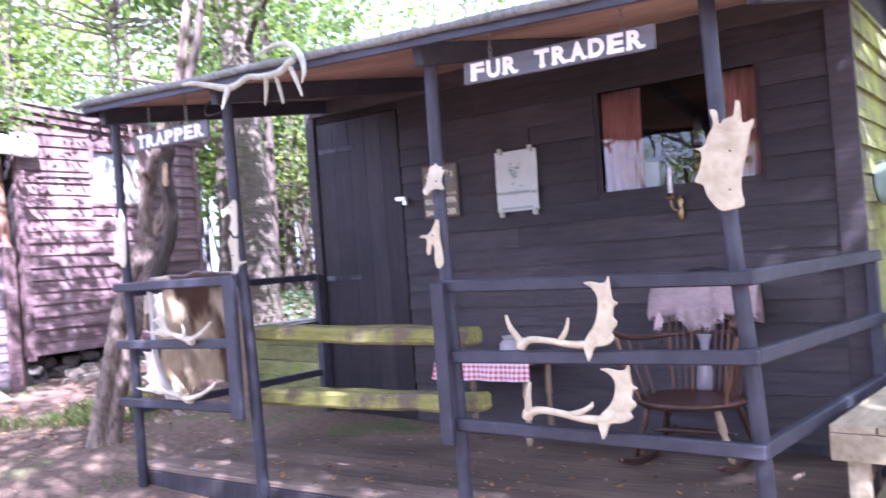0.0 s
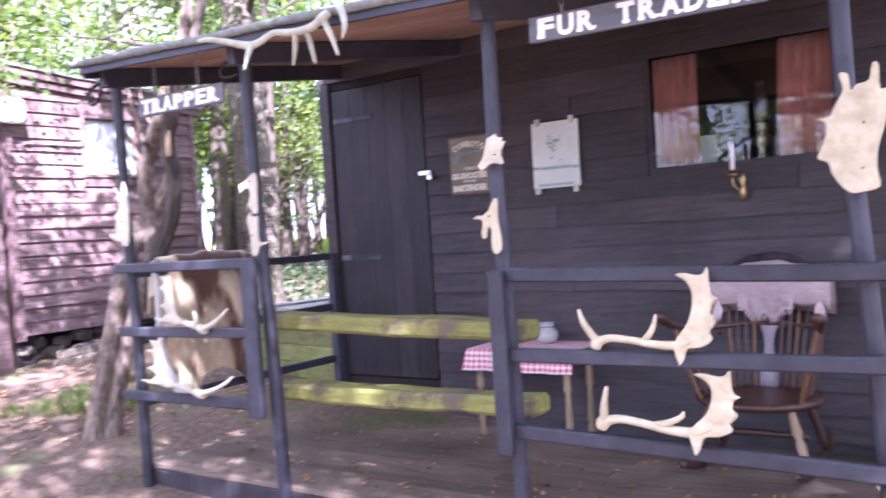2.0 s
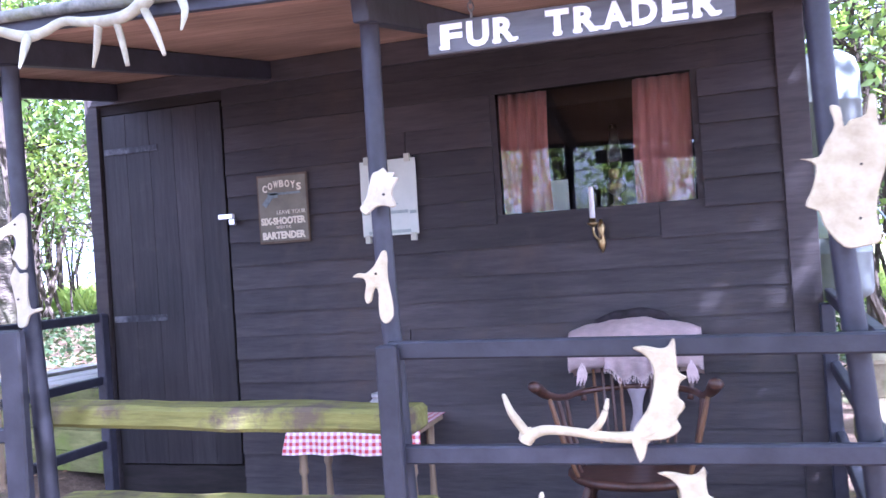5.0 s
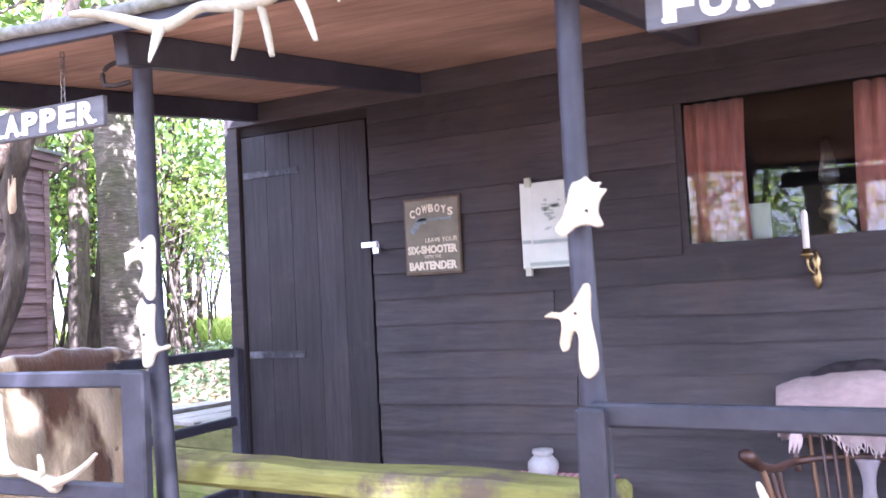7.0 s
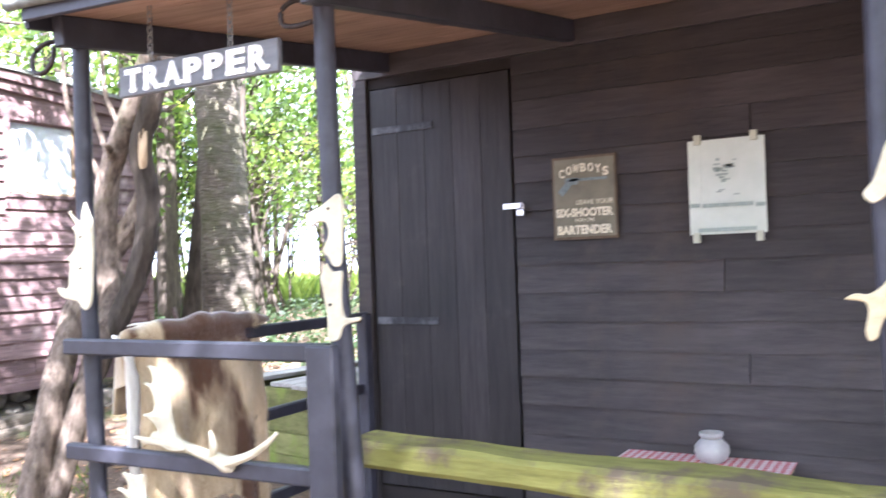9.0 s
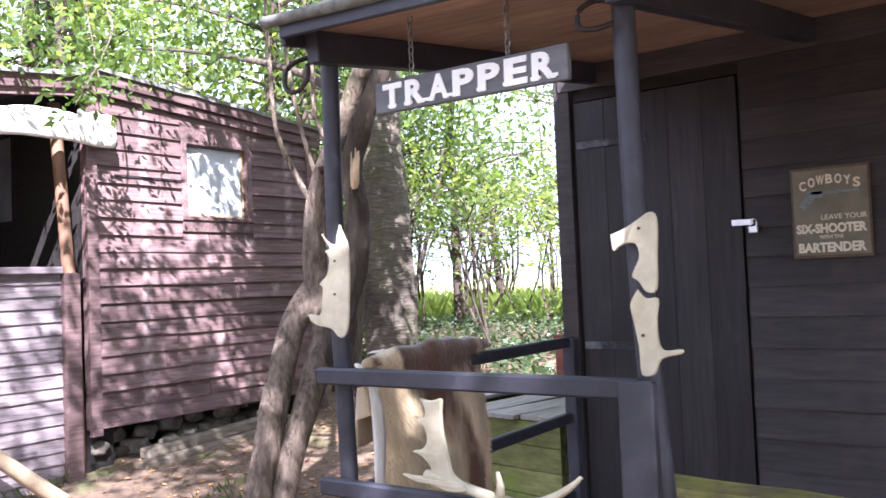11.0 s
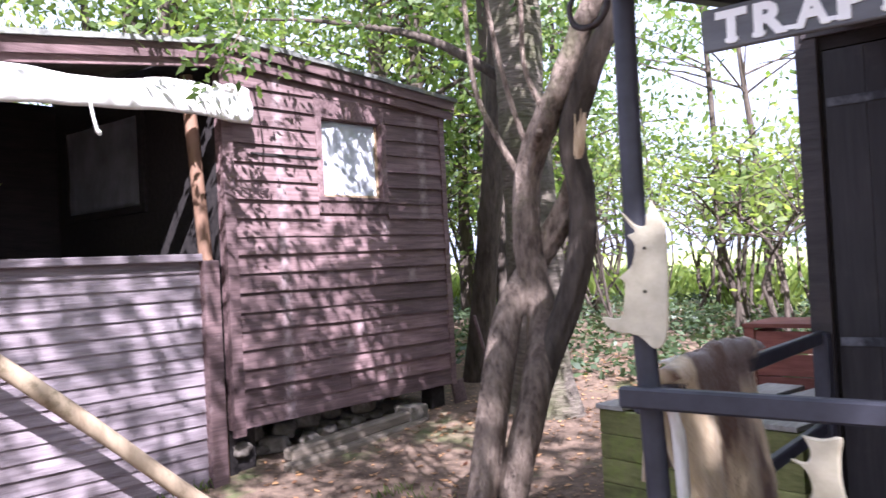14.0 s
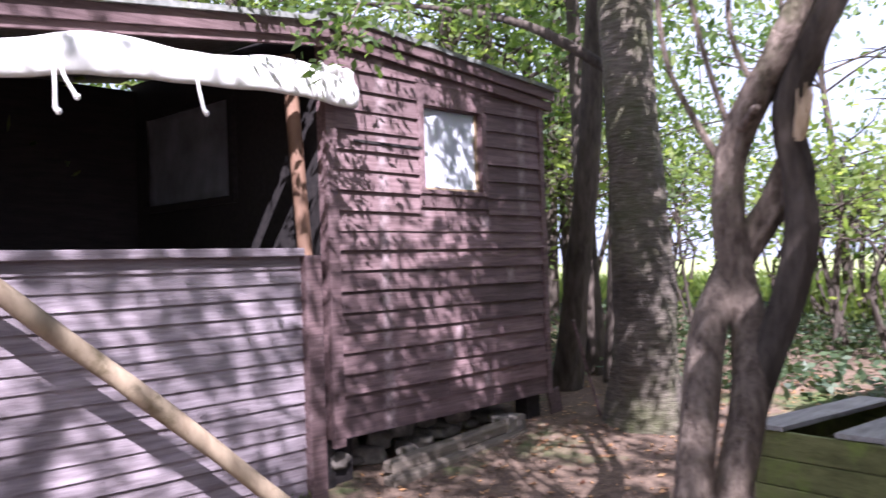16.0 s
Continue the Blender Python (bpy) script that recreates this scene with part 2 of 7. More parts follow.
def spline(pts, steps=5):
    """A smooth line through points with extra values interpolated (Catmull-Rom)."""
    p = [np.array(q, float) for q in pts]
    out = []
    for i in range(len(p) - 1):
        a, b, c, d = p[max(i - 1, 0)], p[i], p[i + 1], p[min(i + 2, len(p) - 1)]
        for s in range(steps):
            t = s / steps
            out.append(0.5 * ((2 * b) + (c - a) * t + (2 * a - 5 * b + 4 * c - d) * t * t + (3 * b - a - 3 * c + d) * t ** 3))
    out.append(p[-1])
    return out


def limb(bm, pts4, n=8, steps=5, squash=1.0, wob=0.0, seed=0):
    """A limb through rows of x, y, z, radius."""
    s = spline(pts4, steps)
    return tube(bm, [q[:3] for q in s], [max(float(q[3]), 0.001) for q in s], n, True, squash, wob, seed)


def leaves(verts, faces, centre, spread, count, size, rng, flat=0.0):
    """Adds count small leaf quads about a centre to lists of point blocks; faces only keeps the count."""
    p = np.array(centre) + rng.normal(0, 1, (count, 3)) * np.array(spread)
    a = rng.normal(0, 1, (count, 3)) * (1, 1, 1 - flat)
    a /= np.linalg.norm(a, axis=1, keepdims=True) + 1e-9
    b = np.cross(a, rng.normal(0, 1, (count, 3)) * (1 - flat, 1 - flat, 1))
    b /= np.linalg.norm(b, axis=1, keepdims=True) + 1e-9
    s = size * rng.uniform(0.55, 1.3, (count, 1))
    verts.append(np.stack([p - a * s, p + b * s * 0.48 - a * 0.15 * s, p + a * s, p - b * s * 0.48 - a * 0.15 * s], 1).reshape(-1, 3))
    faces.append(count)


def leaf_object(name, verts, faces, mat, parent=None, **tags):
    v = np.concatenate(verts)
    if parent is not None:
        v = v - np.array(WL[parent])
    n = len(v) // 4
    me = bpy.data.meshes.new(name)
    me.vertices.add(len(v))
    me.vertices.foreach_set("co", v.astype(np.float32).ravel())
    me.loops.add(n * 4)
    me.loops.foreach_set("vertex_index", np.arange(n * 4, dtype=np.int32))
    me.polygons.add(n)
    me.polygons.foreach_set("loop_start", np.arange(0, n * 4, 4, dtype=np.int32))
    me.update(calc_edges=True)
    me.materials.append(mat)
    ob = new(name, me)
    if parent is not None:
        ob.parent = parent
        WL[ob] = WL[parent]
    else:
        WL[ob] = Vector((0, 0, 0))
    return tagged(ob, **tags)


BOARDS = {}


def board_mesh(length, high, thick, variant, mat):
    """A lapped weatherboard along +x from 0, facing -y, its lower edge thick and a little uneven."""
    key = (round(length, 2), round(high, 3), thick, variant % 3, mat.name)
    if key not in BOARDS:
        bm = bmesh.new()
        k = max(2, min(7, int(length / 0.35)))
        rows = []
        for i in range(k + 1):
            x = length * i / k
            w = noise.noise(Vector((x * 1.7, variant % 3 * 7.3, 1.0)))
            e = noise.noise(Vector((x * 3.1, variant % 3 * 3.3, 5.0)))
            rows.append([bm.verts.new(c) for c in ((x, 0, 0.0 + w * 0.006), (x, -thick * (1 + 0.25 * e), w * 0.006), (x, -thick * 0.3, high * 1.12), (x, 0, high * 1.12))])
        for a, b in zip(rows, rows[1:]):
            for j in range(4):
                bm.faces.new((a[j], b[j], b[(j + 1) % 4], a[(j + 1) % 4]))
        bm.faces.new(rows[0])
        bm.faces.new(rows[-1][::-1])
        BOARDS[key] = finish(bm, "board", mat, False)
    return BOARDS[key]


def board(parent, x, z, length, high, thick, variant, mat, tilt=0.0):
    ob = new("board", board_mesh(length, high, thick, variant, mat))
    ob.parent = parent
    ob.matrix_basis = pose(x, 0, z, 0, tilt, 0)
    return ob


def clad(parent, x0, x1, z0, z1, high, thick, mat, holes=(), seed=1, joints=0, top=None, hang=0.0):
    """Rows of weatherboards on a wall that faces -y in its own axes, left out where holes (x0, x1, z0, z1) are."""
    rng = random.Random(seed)
    z, row = z0, 0
    while z < z1 - 0.03:
        limit = z1
        spans = [(x0 - rng.uniform(0, hang), x1 + rng.uniform(0, hang))]
        for a, b, c, d in holes:
            if z + high * 0.6 > c and z + high * 0.4 < d:
                cut = []
                for s, e in spans:
                    if b <= s or a >= e:
                        cut.append((s, e))
                    else:
                        cut += [p for p in ((s, a), (b, e)) if p[1] - p[0] > 0.03]
                spans = cut
        for s, e in spans:
            if joints and e - s > 1.2 and rng.random() < joints:
                j = rng.uniform(s + 0.4, e - 0.4)
                pair = [(s, j - 0.002), (j + 0.002, e)]
            else:
                pair = [(s, e)]
            for u, v in pair:
                board(parent, u, z + rng.uniform(-0.004, 0.004), v - u, min(high, limit - z), thick * rng.uniform(0.85, 1.2), row + int(u * 7), mat, rng.uniform(-0.25, 0.25))
        z += high
        row += 1


def ground_z(x, y):
    """The lie of the land: it falls gently away from the woods towards the path."""
    fx, fy = max(-5.0, min(7.0, x)), max(-6.0, min(5.0, y))
    z = 0.11 + 0.050 * (1.1 - fx) + 0.050 * (fy + 1.8)
    bump = 0.05 * noise.noise(Vector((x * 0.35, y * 0.35, 0))) + 0.02 * noise.noise(Vector((x * 1.3, y * 1.3, 3)))
    near_hut = 0.7 < x < 5.2 and -2.4 < y < 2.6
    return z + (0.25 * bump - 0.05 if near_hut else bump)

# ---- the large structure ----
# ground: one sheet, fine near the path and coarse to the horizon
gx = sorted({round(v, 3) for v in list(np.arange(-14, 14.01, 0.25)) + [-2000, -600, -200, -80, -40, -25, -18, 18, 25, 40, 80, 200, 600, 2000]})
gverts = [(x, y, ground_z(x, y)) for y in gx for x in gx]
gn = len(gx)
gfaces = [(j * gn + i, j * gn + i + 1, (j + 1) * gn + i + 1, (j + 1) * gn + i) for j in range(gn - 1) for i in range(gn - 1)]
gme = bpy.data.meshes.new("ground")
gme.from_pydata(gverts, [], gfaces)
gme.materials.append(SOIL)
gme.shade_smooth()
tagged(new("ground", gme), "bare brown soil with dead leaves and thin grass", "ground", kind="structure")

# the dark hut: front wall at y = 0
HX0, HX1, HD = 0.92, 4.74, 2.4
EAVE = 2.50
DOOR = (0.985, 1.785, 0.33, 2.36)
WIN = (3.34, 4.275, 1.595, 2.205)


def deck_z(y):
    return 0.08 - 0.055 * y


bm = bmesh.new()
for a, b in (((HX0, 0, 0.0), (DOOR[0], 0.06, EAVE)), ((DOOR[0], 0, 0.0), (DOOR[1], 0.06, DOOR[2])), ((DOOR[0], 0, DOOR[3]), (DOOR[1], 0.06, EAVE)),
             ((DOOR[1], 0, 0.0), (WIN[0], 0.06, EAVE)), ((WIN[0], 0, 0.0), (WIN[1], 0.06, WIN[2])), ((WIN[0], 0, WIN[3]), (WIN[1], 0.06, EAVE)),
             ((WIN[1], 0, 0.0), (HX1, 0.06, EAVE))):
    box(bm, a, b)
hut_front = solid("wall_front", bm, PLAIN_DARK, "black-stained weatherboard front wall of the hut", "wall", kind="structure")
hut_left = solid("wall_left", B((0, 0, 0.0), (HD - 0.065, 0.06, EAVE)), PLAIN_DARK, "black-stained weatherboard side wall of the hut", "wall", kind="structure")
hut_left.matrix_basis = pose(HX0, HD, 0, 0, 0, -90)
hut_right = solid("wall_right", B((0.065, 0, -0.1), (HD, 0.06, EAVE)), PLAIN_DARK, "mossy weatherboard side wall of the hut", "wall", kind="structure")
hut_right.matrix_basis = pose(HX1, 0, 0, 0, 0, 90)
# back wall and floor carry the room's gloom in their colour
solid("wall_back", B((HX0 + 0.065, HD - 0.06, 0.0), (HX1 - 0.065, HD, EAVE)), PLAIN_DARK, "back wall of the hut, indoor gloom put into its colour", "wall", kind="structure")
solid("floor", B((HX0 + 0.065, 0.065, 0.05), (HX1 - 0.065, HD - 0.065, 0.16)), PLAIN_DARK, "hut floor, indoor gloom put into its colour", "floor", kind="structure")
bm = bmesh.new()
for x0, x1 in ((HX0 + 0.002, HX0 + 0.058), (HX1 - 0.058, HX1 - 0.002)):
    side = [(0.0, EAVE), (1.2, 2.86), (HD, EAVE)]
    a = [bm.verts.new((x0, y, z)) for y, z in side]
    b = [bm.verts.new((x1, y, z)) for y, z in side]
    bm.faces.new(a), bm.faces.new(b[::-1])
    for k in range(3):
        bm.faces.new((a[k], b[k], b[(k + 1) % 3], a[(k + 1) % 3]))
solid("wall_gables", bm, BLACK_WOOD, "dark gable ends of the hut", "wall", kind="structure")

# porch deck: bearers, with the planks laid later
bm = bmesh.new()
for y in (-1.70, -1.2, -0.6, -0.08):
    beam(bm, (1.03, y, deck_z(y) - 0.085), (HX1 + 0.02, y, deck_z(y) - 0.085), 0.06, 0.11, 0.004)
deck = solid("porch_deck", bm, DECK_WOOD, "low weathered timber porch deck with fallen leaves", "deck", kind="structure")

# the roof over hut and porch, lower towards the path
RY0, RZL, RZR = -1.99, 2.27, 2.10
RX0, RX1, RIDGE_Y, RIDGE_Z = 1.08, 4.95, 1.2, 2.87


def roof_z(x, y):
    """Underside of the roof boards."""
    f = (x - RX0) / (RX1 - RX0)
    front = RZL + (RZR - RZL) * f
    at_wall = 2.53
    if y < 0:
        return front + (at_wall - front) * (y - RY0) / (0 - RY0)
    if y < RIDGE_Y:
        return at_wall + (RIDGE_Z - at_wall) * y / RIDGE_Y
    return RIDGE_Z - 0.30 * (y - RIDGE_Y)


def sheet(bm, xs, ys, zf, thick):
    """A bent slab over a grid of places."""
    low = [[bm.verts.new((x, y, zf(x, y))) for x in xs] for y in ys]
    top = [[bm.verts.new((x, y, zf(x, y) + thick)) for x in xs] for y in ys]
    for j in range(len(ys) - 1):
        for i in range(len(xs) - 1):
            bm.faces.new((low[j][i], low[j + 1][i], low[j + 1][i + 1], low[j][i + 1]))
            bm.faces.new((top[j][i], top[j][i + 1], top[j + 1][i + 1], top[j + 1][i]))
    for j in range(len(ys) - 1):
        bm.faces.new((low[j][0], top[j][0], top[j + 1][0], low[j + 1][0]))
        bm.faces.new((low[j][-1], low[j + 1][-1], top[j + 1][-1], top[j][-1]))
    for i in range(len(xs) - 1):
        bm.faces.new((low[0][i], low[0][i + 1], top[0][i + 1], top[0][i]))
        bm.faces.new((low[-1][i], top[-1][i], top[-1][i + 1], low[-1][i + 1]))
    return bm


hut_roof = thing("hut_roof", (HX0, 0, EAVE), "low felted roof of the dark hut reaching over its porch", "roof", kind="structure")
part("felt", sheet(bmesh.new(), list(np.linspace(RX0 - 0.03, RX1 + 0.03, 30)), [RY0 - 0.035, -1.6, -1.0, 0, RIDGE_Y, HD + 0.25],
                   lambda x, y: roof_z(x, y) + 0.022 + 0.012 * noise.noise(Vector((x * 2.5, y, 0))), 0.02), FELT, hut_roof, "grey mossy roof felt")
bm = limb(bmesh.new(), [(x, RY0 - 0.034 + 0.008 * noise.noise(Vector((x * 3, 5, 0))), roof_z(x, RY0) + 0.024 + 0.008 * noise.noise(Vector((x * 2.2, 0, 3))), 0.019 + 0.006 * noise.noise(Vector((x * 4, 2, 3)))) for x in np.linspace(RX0 - 0.05, RX1 + 0.05, 34)], 9, 2)
part("felt_edge", bm, FELT, hut_roof, "curled grey-green felt edge", smooth=True)
# soffit boards run along the front, with dark rafters under them
ys = np.linspace(RY0, 0, 9)
for i in range(8):
    part("soffit_board", sheet(bmesh.new(), [RX0, 1.9, 3.2, RX1], [ys[i] + 0.003, ys[i + 1] - 0.003], roof_z, 0.02), SOFFIT, hut_roof)
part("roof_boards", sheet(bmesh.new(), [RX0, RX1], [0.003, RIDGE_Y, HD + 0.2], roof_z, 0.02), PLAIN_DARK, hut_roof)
for x in (1.11, 2.10, 3.42, 4.80):
    part("rafter", beam(bmesh.new(), (x, RY0 + 0.08, roof_z(x, RY0 + 0.08) - 0.05), (x, -0.03, roof_z(x, -0.03) - 0.05), 0.05, 0.095, 0.004), RAIL_PAINT, hut_roof)
part("fascia", beam(bmesh.new(), (RX0, RY0 - 0.012, roof_z(RX0, RY0) - 0.002), (RX1, RY0 - 0.012, roof_z(RX1, RY0) - 0.002), 0.02, 0.05, 0.003), RAIL_PAINT, hut_roof)
for x in (RX0 - 0.012, RX1 + 0.012):
    part("barge_board", beam(bmesh.new(), (x, 0.05, roof_z(x, 0.05)), (x, RIDGE_Y, roof_z(x, RIDGE_Y)), 0.02, 0.12, 0.003), RAIL_PAINT, hut_roof)
    part("barge_board", beam(bmesh.new(), (x, RIDGE_Y, roof_z(x, RIDGE_Y)), (x, HD + 0.2, roof_z(x, HD + 0.2)), 0.02, 0.12, 0.003), RAIL_PAINT, hut_roof)
    part("barge_board", beam(bmesh.new(), (x, RY0, roof_z(x, RY0) - 0.01), (x, 0.045, roof_z(x, 0.045) - 0.01), 0.02, 0.07, 0.003), RAIL_PAINT, hut_roof)

# posts of the porch: thin poles with a lean
POSTS = {"A": ((1.108, -1.80, -0.02), (1.078, -1.80, 2.29)), "B": ((2.148, -1.80, -0.05), (2.072, -1.80, 2.255)),
         "C": ((3.428, -1.80, -0.10), (3.406, -1.80, 2.20)), "D": ((4.708, -1.80, -0.12), (4.612, -1.80, 2.155))}
for key, (p, q) in POSTS.items():
    bm = bmesh.new()
    s = 0.029 if key == "A" else 0.031
    limb(bm, [(*p, s), (p[0] * 0.65 + q[0] * 0.35 + 0.006, p[1], p[2] * 0.65 + q[2] * 0.35, s * 0.97), (p[0] * 0.3 + q[0] * 0.7 - 0.01, q[1], p[2] * 0.3 + q[2] * 0.7, s * 0.95), (*q, s * 0.95)], 14, 6, wob=0.10, seed=ord(key))
    solid("porch_post", bm, RAIL_PAINT, "slate-black painted round pole holding the porch roof", "post", "porch posts", smooth=True, at=p)


def railing(base, rails, newels, label):
    """Rails and newels are rows of p, q, width, height."""
    ob = thing("porch_railing", base, label, "railing", "porch railings")
    for p, q, w, h in rails:
        part("rail", beam(bmesh.new(), p, q, w, h, 0.006), RAIL_PAINT, ob)
    for p, q, w, h in newels:
        part("newel", beam(bmesh.new(), p, q, w, h, 0.006, up=(0, 1, 0)), RAIL_PAINT, ob)
    return ob


railing((1.05, -1.86, 0.1), [((1.047, -1.862, z0), (2.105, -1.862, z1), 0.035, 0.05) for z0, z1 in ((1.232, 1.234), (0.898, 0.907), (0.563, 0.571))],
        [((2.107, -1.897, 0.52), (2.107, -1.897, 1.258), 0.088, 0.035)], "slate-black painted three-bar front railing hung with antlers")
railing((3.43, -1.86, 0.1), [((3.42, -1.862, z0), (4.722, -1.862, z1), 0.035, 0.052) for z0, z1 in ((1.148, 1.128), (0.850, 0.858), (0.567, 0.538))],
        [((3.431, -1.898, 0.48), (3.431, -1.898, 1.166), 0.064, 0.035)], "slate-black painted three-bar front railing hung with antlers")
railing((4.76, -1.0, 0.1), [((4.704, -1.842, z0), (4.808, 0.02, z1), 0.04, 0.055) for z0, z1 in ((1.129, 1.122), (0.859, 0.805), (0.538, 0.50))],
        [((4.79, -0.05, 0.02), (4.785, -0.05, 1.09), 0.06, 0.06)], "slate-black painted three-bar side railing")
railing((0.95, -1.0, 0.1), [((1.05, -1.78, z0), (0.925, 0.03, z1), 0.035, 0.05) for z0, z1 in ((1.20, 1.19), (0.84, 0.83), (0.5, 0.46))],
        [((0.945, -0.06, 0.04), (0.94, -0.06, 1.21), 0.06, 0.06)], "slate-black painted side railing beside the hut corner")

# mossy planks across the porch entrance
for z0, z1, x1 in ((0.938, 0.912, 3.432), (0.604, 0.616, 3.455)):
    bm = bmesh.new()
    beam(bm, (2.035, -1.65, z0), (x1, -1.65, z1), 0.15, 0.078, 0.014)
    bmesh.ops.subdivide_edges(bm, edges=[e for e in bm.edges if e.calc_length() > 0.8], cuts=12)
    for v in bm.verts:
        v.co += Vector((0, 0.008, 0.006)) * noise.noise(v.co * 4) + Vector((0, 0, 0.006)) * noise.noise(v.co * 14)
    solid("mossy_plank", bm, MOSS_PLANK, "thick mossy yellow-green plank across the porch entrance", "plank", "entrance planks", at=(2.8, -1.65, z0))

# the brown shed: its long side runs along u, from S0
SA = 90.8
S0 = Vector((-2.36, -0.605, 0.0))
SM = pose(S0.x, S0.y, 0, 0, 0, SA)
SHED_L, SHED_Z = 2.09, 0.615
SWIN = (0.80, 1.375, 2.073, 2.607)


def shed(u, v, z):
    """A place by the shed's own axes: u along its side, v outward."""
    return SM @ Vector((u, -v, z))


def placed(ob):
    ob.matrix_basis = SM @ ob.matrix_basis
    return ob


bm = bmesh.new()
for a, b in (((0, 0.0, SHED_Z), (SWIN[0], 0.06, 2.98)), ((SWIN[0], 0, SHED_Z), (SWIN[1], 0.06, SWIN[2])), ((SWIN[0], 0, SWIN[3]), (SWIN[1], 0.06, 2.93)), ((SWIN[1], 0, SHED_Z), (SHED_L, 0.06, 2.87))):
    box(bm, a, b)
shed_side = placed(solid("wall_shed_side", bm, SHED_WOOD, "purple-brown weatherboard side wall of the shed", "wall", kind="structure"))
shed_end = placed(solid("wall_shed_end", B((0, 0.065, 0.3), (0.06, 2.2, 3.0)), PLAIN_DARK, "boarded inner wall of the shed porch, gloom put into its colour", "wall", kind="structure"))
bm = bmesh.new()
box(bm, (SHED_L - 0.06, 0.065, SHED_Z), (SHED_L, 2.2, 2.85))
box(bm, (0.065, 2.14, SHED_Z), (SHED_L - 0.065, 2.2, 2.9))
placed(solid("wall_shed_back", bm, SHED_WOOD, "purple-brown boarded back walls of the shed", "wall", kind="structure"))
placed(solid("floor_shed", B((0.065, 0.065, SHED_Z), (SHED_L - 0.065, 2.135, SHED_Z + 0.06)), PLAIN_DARK, "shed floor, indoor gloom put into its colour", "floor", kind="structure"))
shed_roof = placed(thing("shed_roof", (0, 0, 0), "shallow felted roof of the brown shed", "roof", kind="structure"))
part("felt", sheet(bmesh.new(), list(np.linspace(-0.02, SHED_L + 0.12, 14)), [-0.10, 0.5, 1.2, 2.3], lambda x, y: 3.03 - 0.075 * x + 0.05 * min(y, 1.2) + 0.012 * noise.noise(Vector((x * 4, y * 2, 2))), 0.03), FELT, shed_roof, "grey curled roof felt")
for k, (v, z, h) in enumerate(((-0.07, 2.985, 0.075), (-0.045, 2.91, 0.07))):
    part("fascia", beam(bmesh.new(), (-0.01, v, z), (SHED_L + 0.1, v, z - 0.075 * SHED_L), 0.022, h, 0.004), SHED_WOOD, shed_roof)

# half-walled open porch of the shed
bm = bmesh.new()
box(bm, (-3.4, 0.03, -0.05), (-0.17, 0.08, 1.66))
stall = placed(solid("wall_stall", bm, PLAIN_DARK, "faded grey-purple boarded half wall with a white-topped cap", "wall", kind="structure"))
# inner porch surfaces: near-black tone in place of deep shade
placed(solid("wall_stall_back", B((-3.5, 2.14, -0.05), (-0.005, 2.2, 2.95)), PLAIN_DARK, "inner back wall of the shed porch, gloom put into its colour", "wall", kind="structure"))
placed(solid("wall_stall_side", B((-3.5, 0.09, -0.05), (-3.42, 2.13, 2.55)), PLAIN_DARK, "inner side wall of the shed porch, gloom put into its colour", "wall", kind="structure"))
placed(solid("floor_stall", B((-3.41, 0.09, -0.06), (-0.01, 2.13, 0.2)), PLAIN_DARK, "floor of the shed porch, gloom put into its colour", "floor", kind="structure"))
stall_roof = placed(thing("stall_roof", (0, 0, 0), "felted roof sloping over the shed porch", "roof", kind="structure"))


def stall_z(x, y):
    return 2.93 + 0.125 * (x + 0.37) + 0.05 * min(y, 1.2)


part("felt", sheet(bmesh.new(), list(np.linspace(-3.55, -0.03, 16)), [-0.14, 0.5, 1.2, 2.3], lambda x, y: stall_z(x, y) + 0.01 * noise.noise(Vector((x * 3, y * 2, 7))), 0.03), FELT, stall_roof, "grey curled roof felt")
part("fascia", beam(bmesh.new(), (-3.5, -0.10, stall_z(-3.5, 0) - 0.05), (-0.03, -0.10, stall_z(-0.03, 0) - 0.05), 0.022, 0.09, 0.004), SHED_WOOD, stall_roof)
part("fascia", beam(bmesh.new(), (-3.5, -0.075, stall_z(-3.5, 0) - 0.115), (-0.03, -0.075, stall_z(-0.03, 0) - 0.115), 0.022, 0.05, 0.004), SHED_WOOD, stall_roof)

# ---- trees and wood ----
lrng = np.random.default_rng(21)


def tree(loc, label, group=""):
    return thing("tree", loc, label, "tree", group)


def twigs(bm, start, end, r, count, rng, length):
    """Thin side twigs along a limb."""
    tips = []
    for _ in range(count):
        f = rng.uniform(0.35, 1.0)
        p = np.array(start) + (np.array(end) - np.array(start)) * f
        d = rng.normal(0, 1, 3)
        d[2] = abs(d[2]) * 0.6 + 0.1
        d /= np.linalg.norm(d)
        q = p + d * length * rng.uniform(0.5, 1.2)
        m = (p + q) / 2 + rng.normal(0, 0.06, 3) * length
        limb(bm, [(*p, r), (*m, r * 0.7), (*q, r * 0.3)], 5, 2)
        tips.append(q)
    return tips


# the twisted double-stemmed tree by the porch
twist = tree((0.25, -1.45, ground_z(0.25, -1.45)), "twisted double-stemmed tree with flaky grey-brown bark beside the porch")
part("trunk", limb(bmesh.new(), [(0.165, -1.53, 0.0, 0.085), (0.180, -1.48, 0.30, 0.064), (0.200, -1.38, 0.70, 0.056), (0.19, -1.26, 1.08, 0.057), (0.175, -1.14, 1.36, 0.055), (0.21, -1.0, 1.56, 0.052), (0.31, -0.92, 1.75, 0.048), (0.38, -0.93, 1.92, 0.035)], 24, 12, wob=0.24, seed=2), BARK, twist, "pale flaking stem", smooth=True)
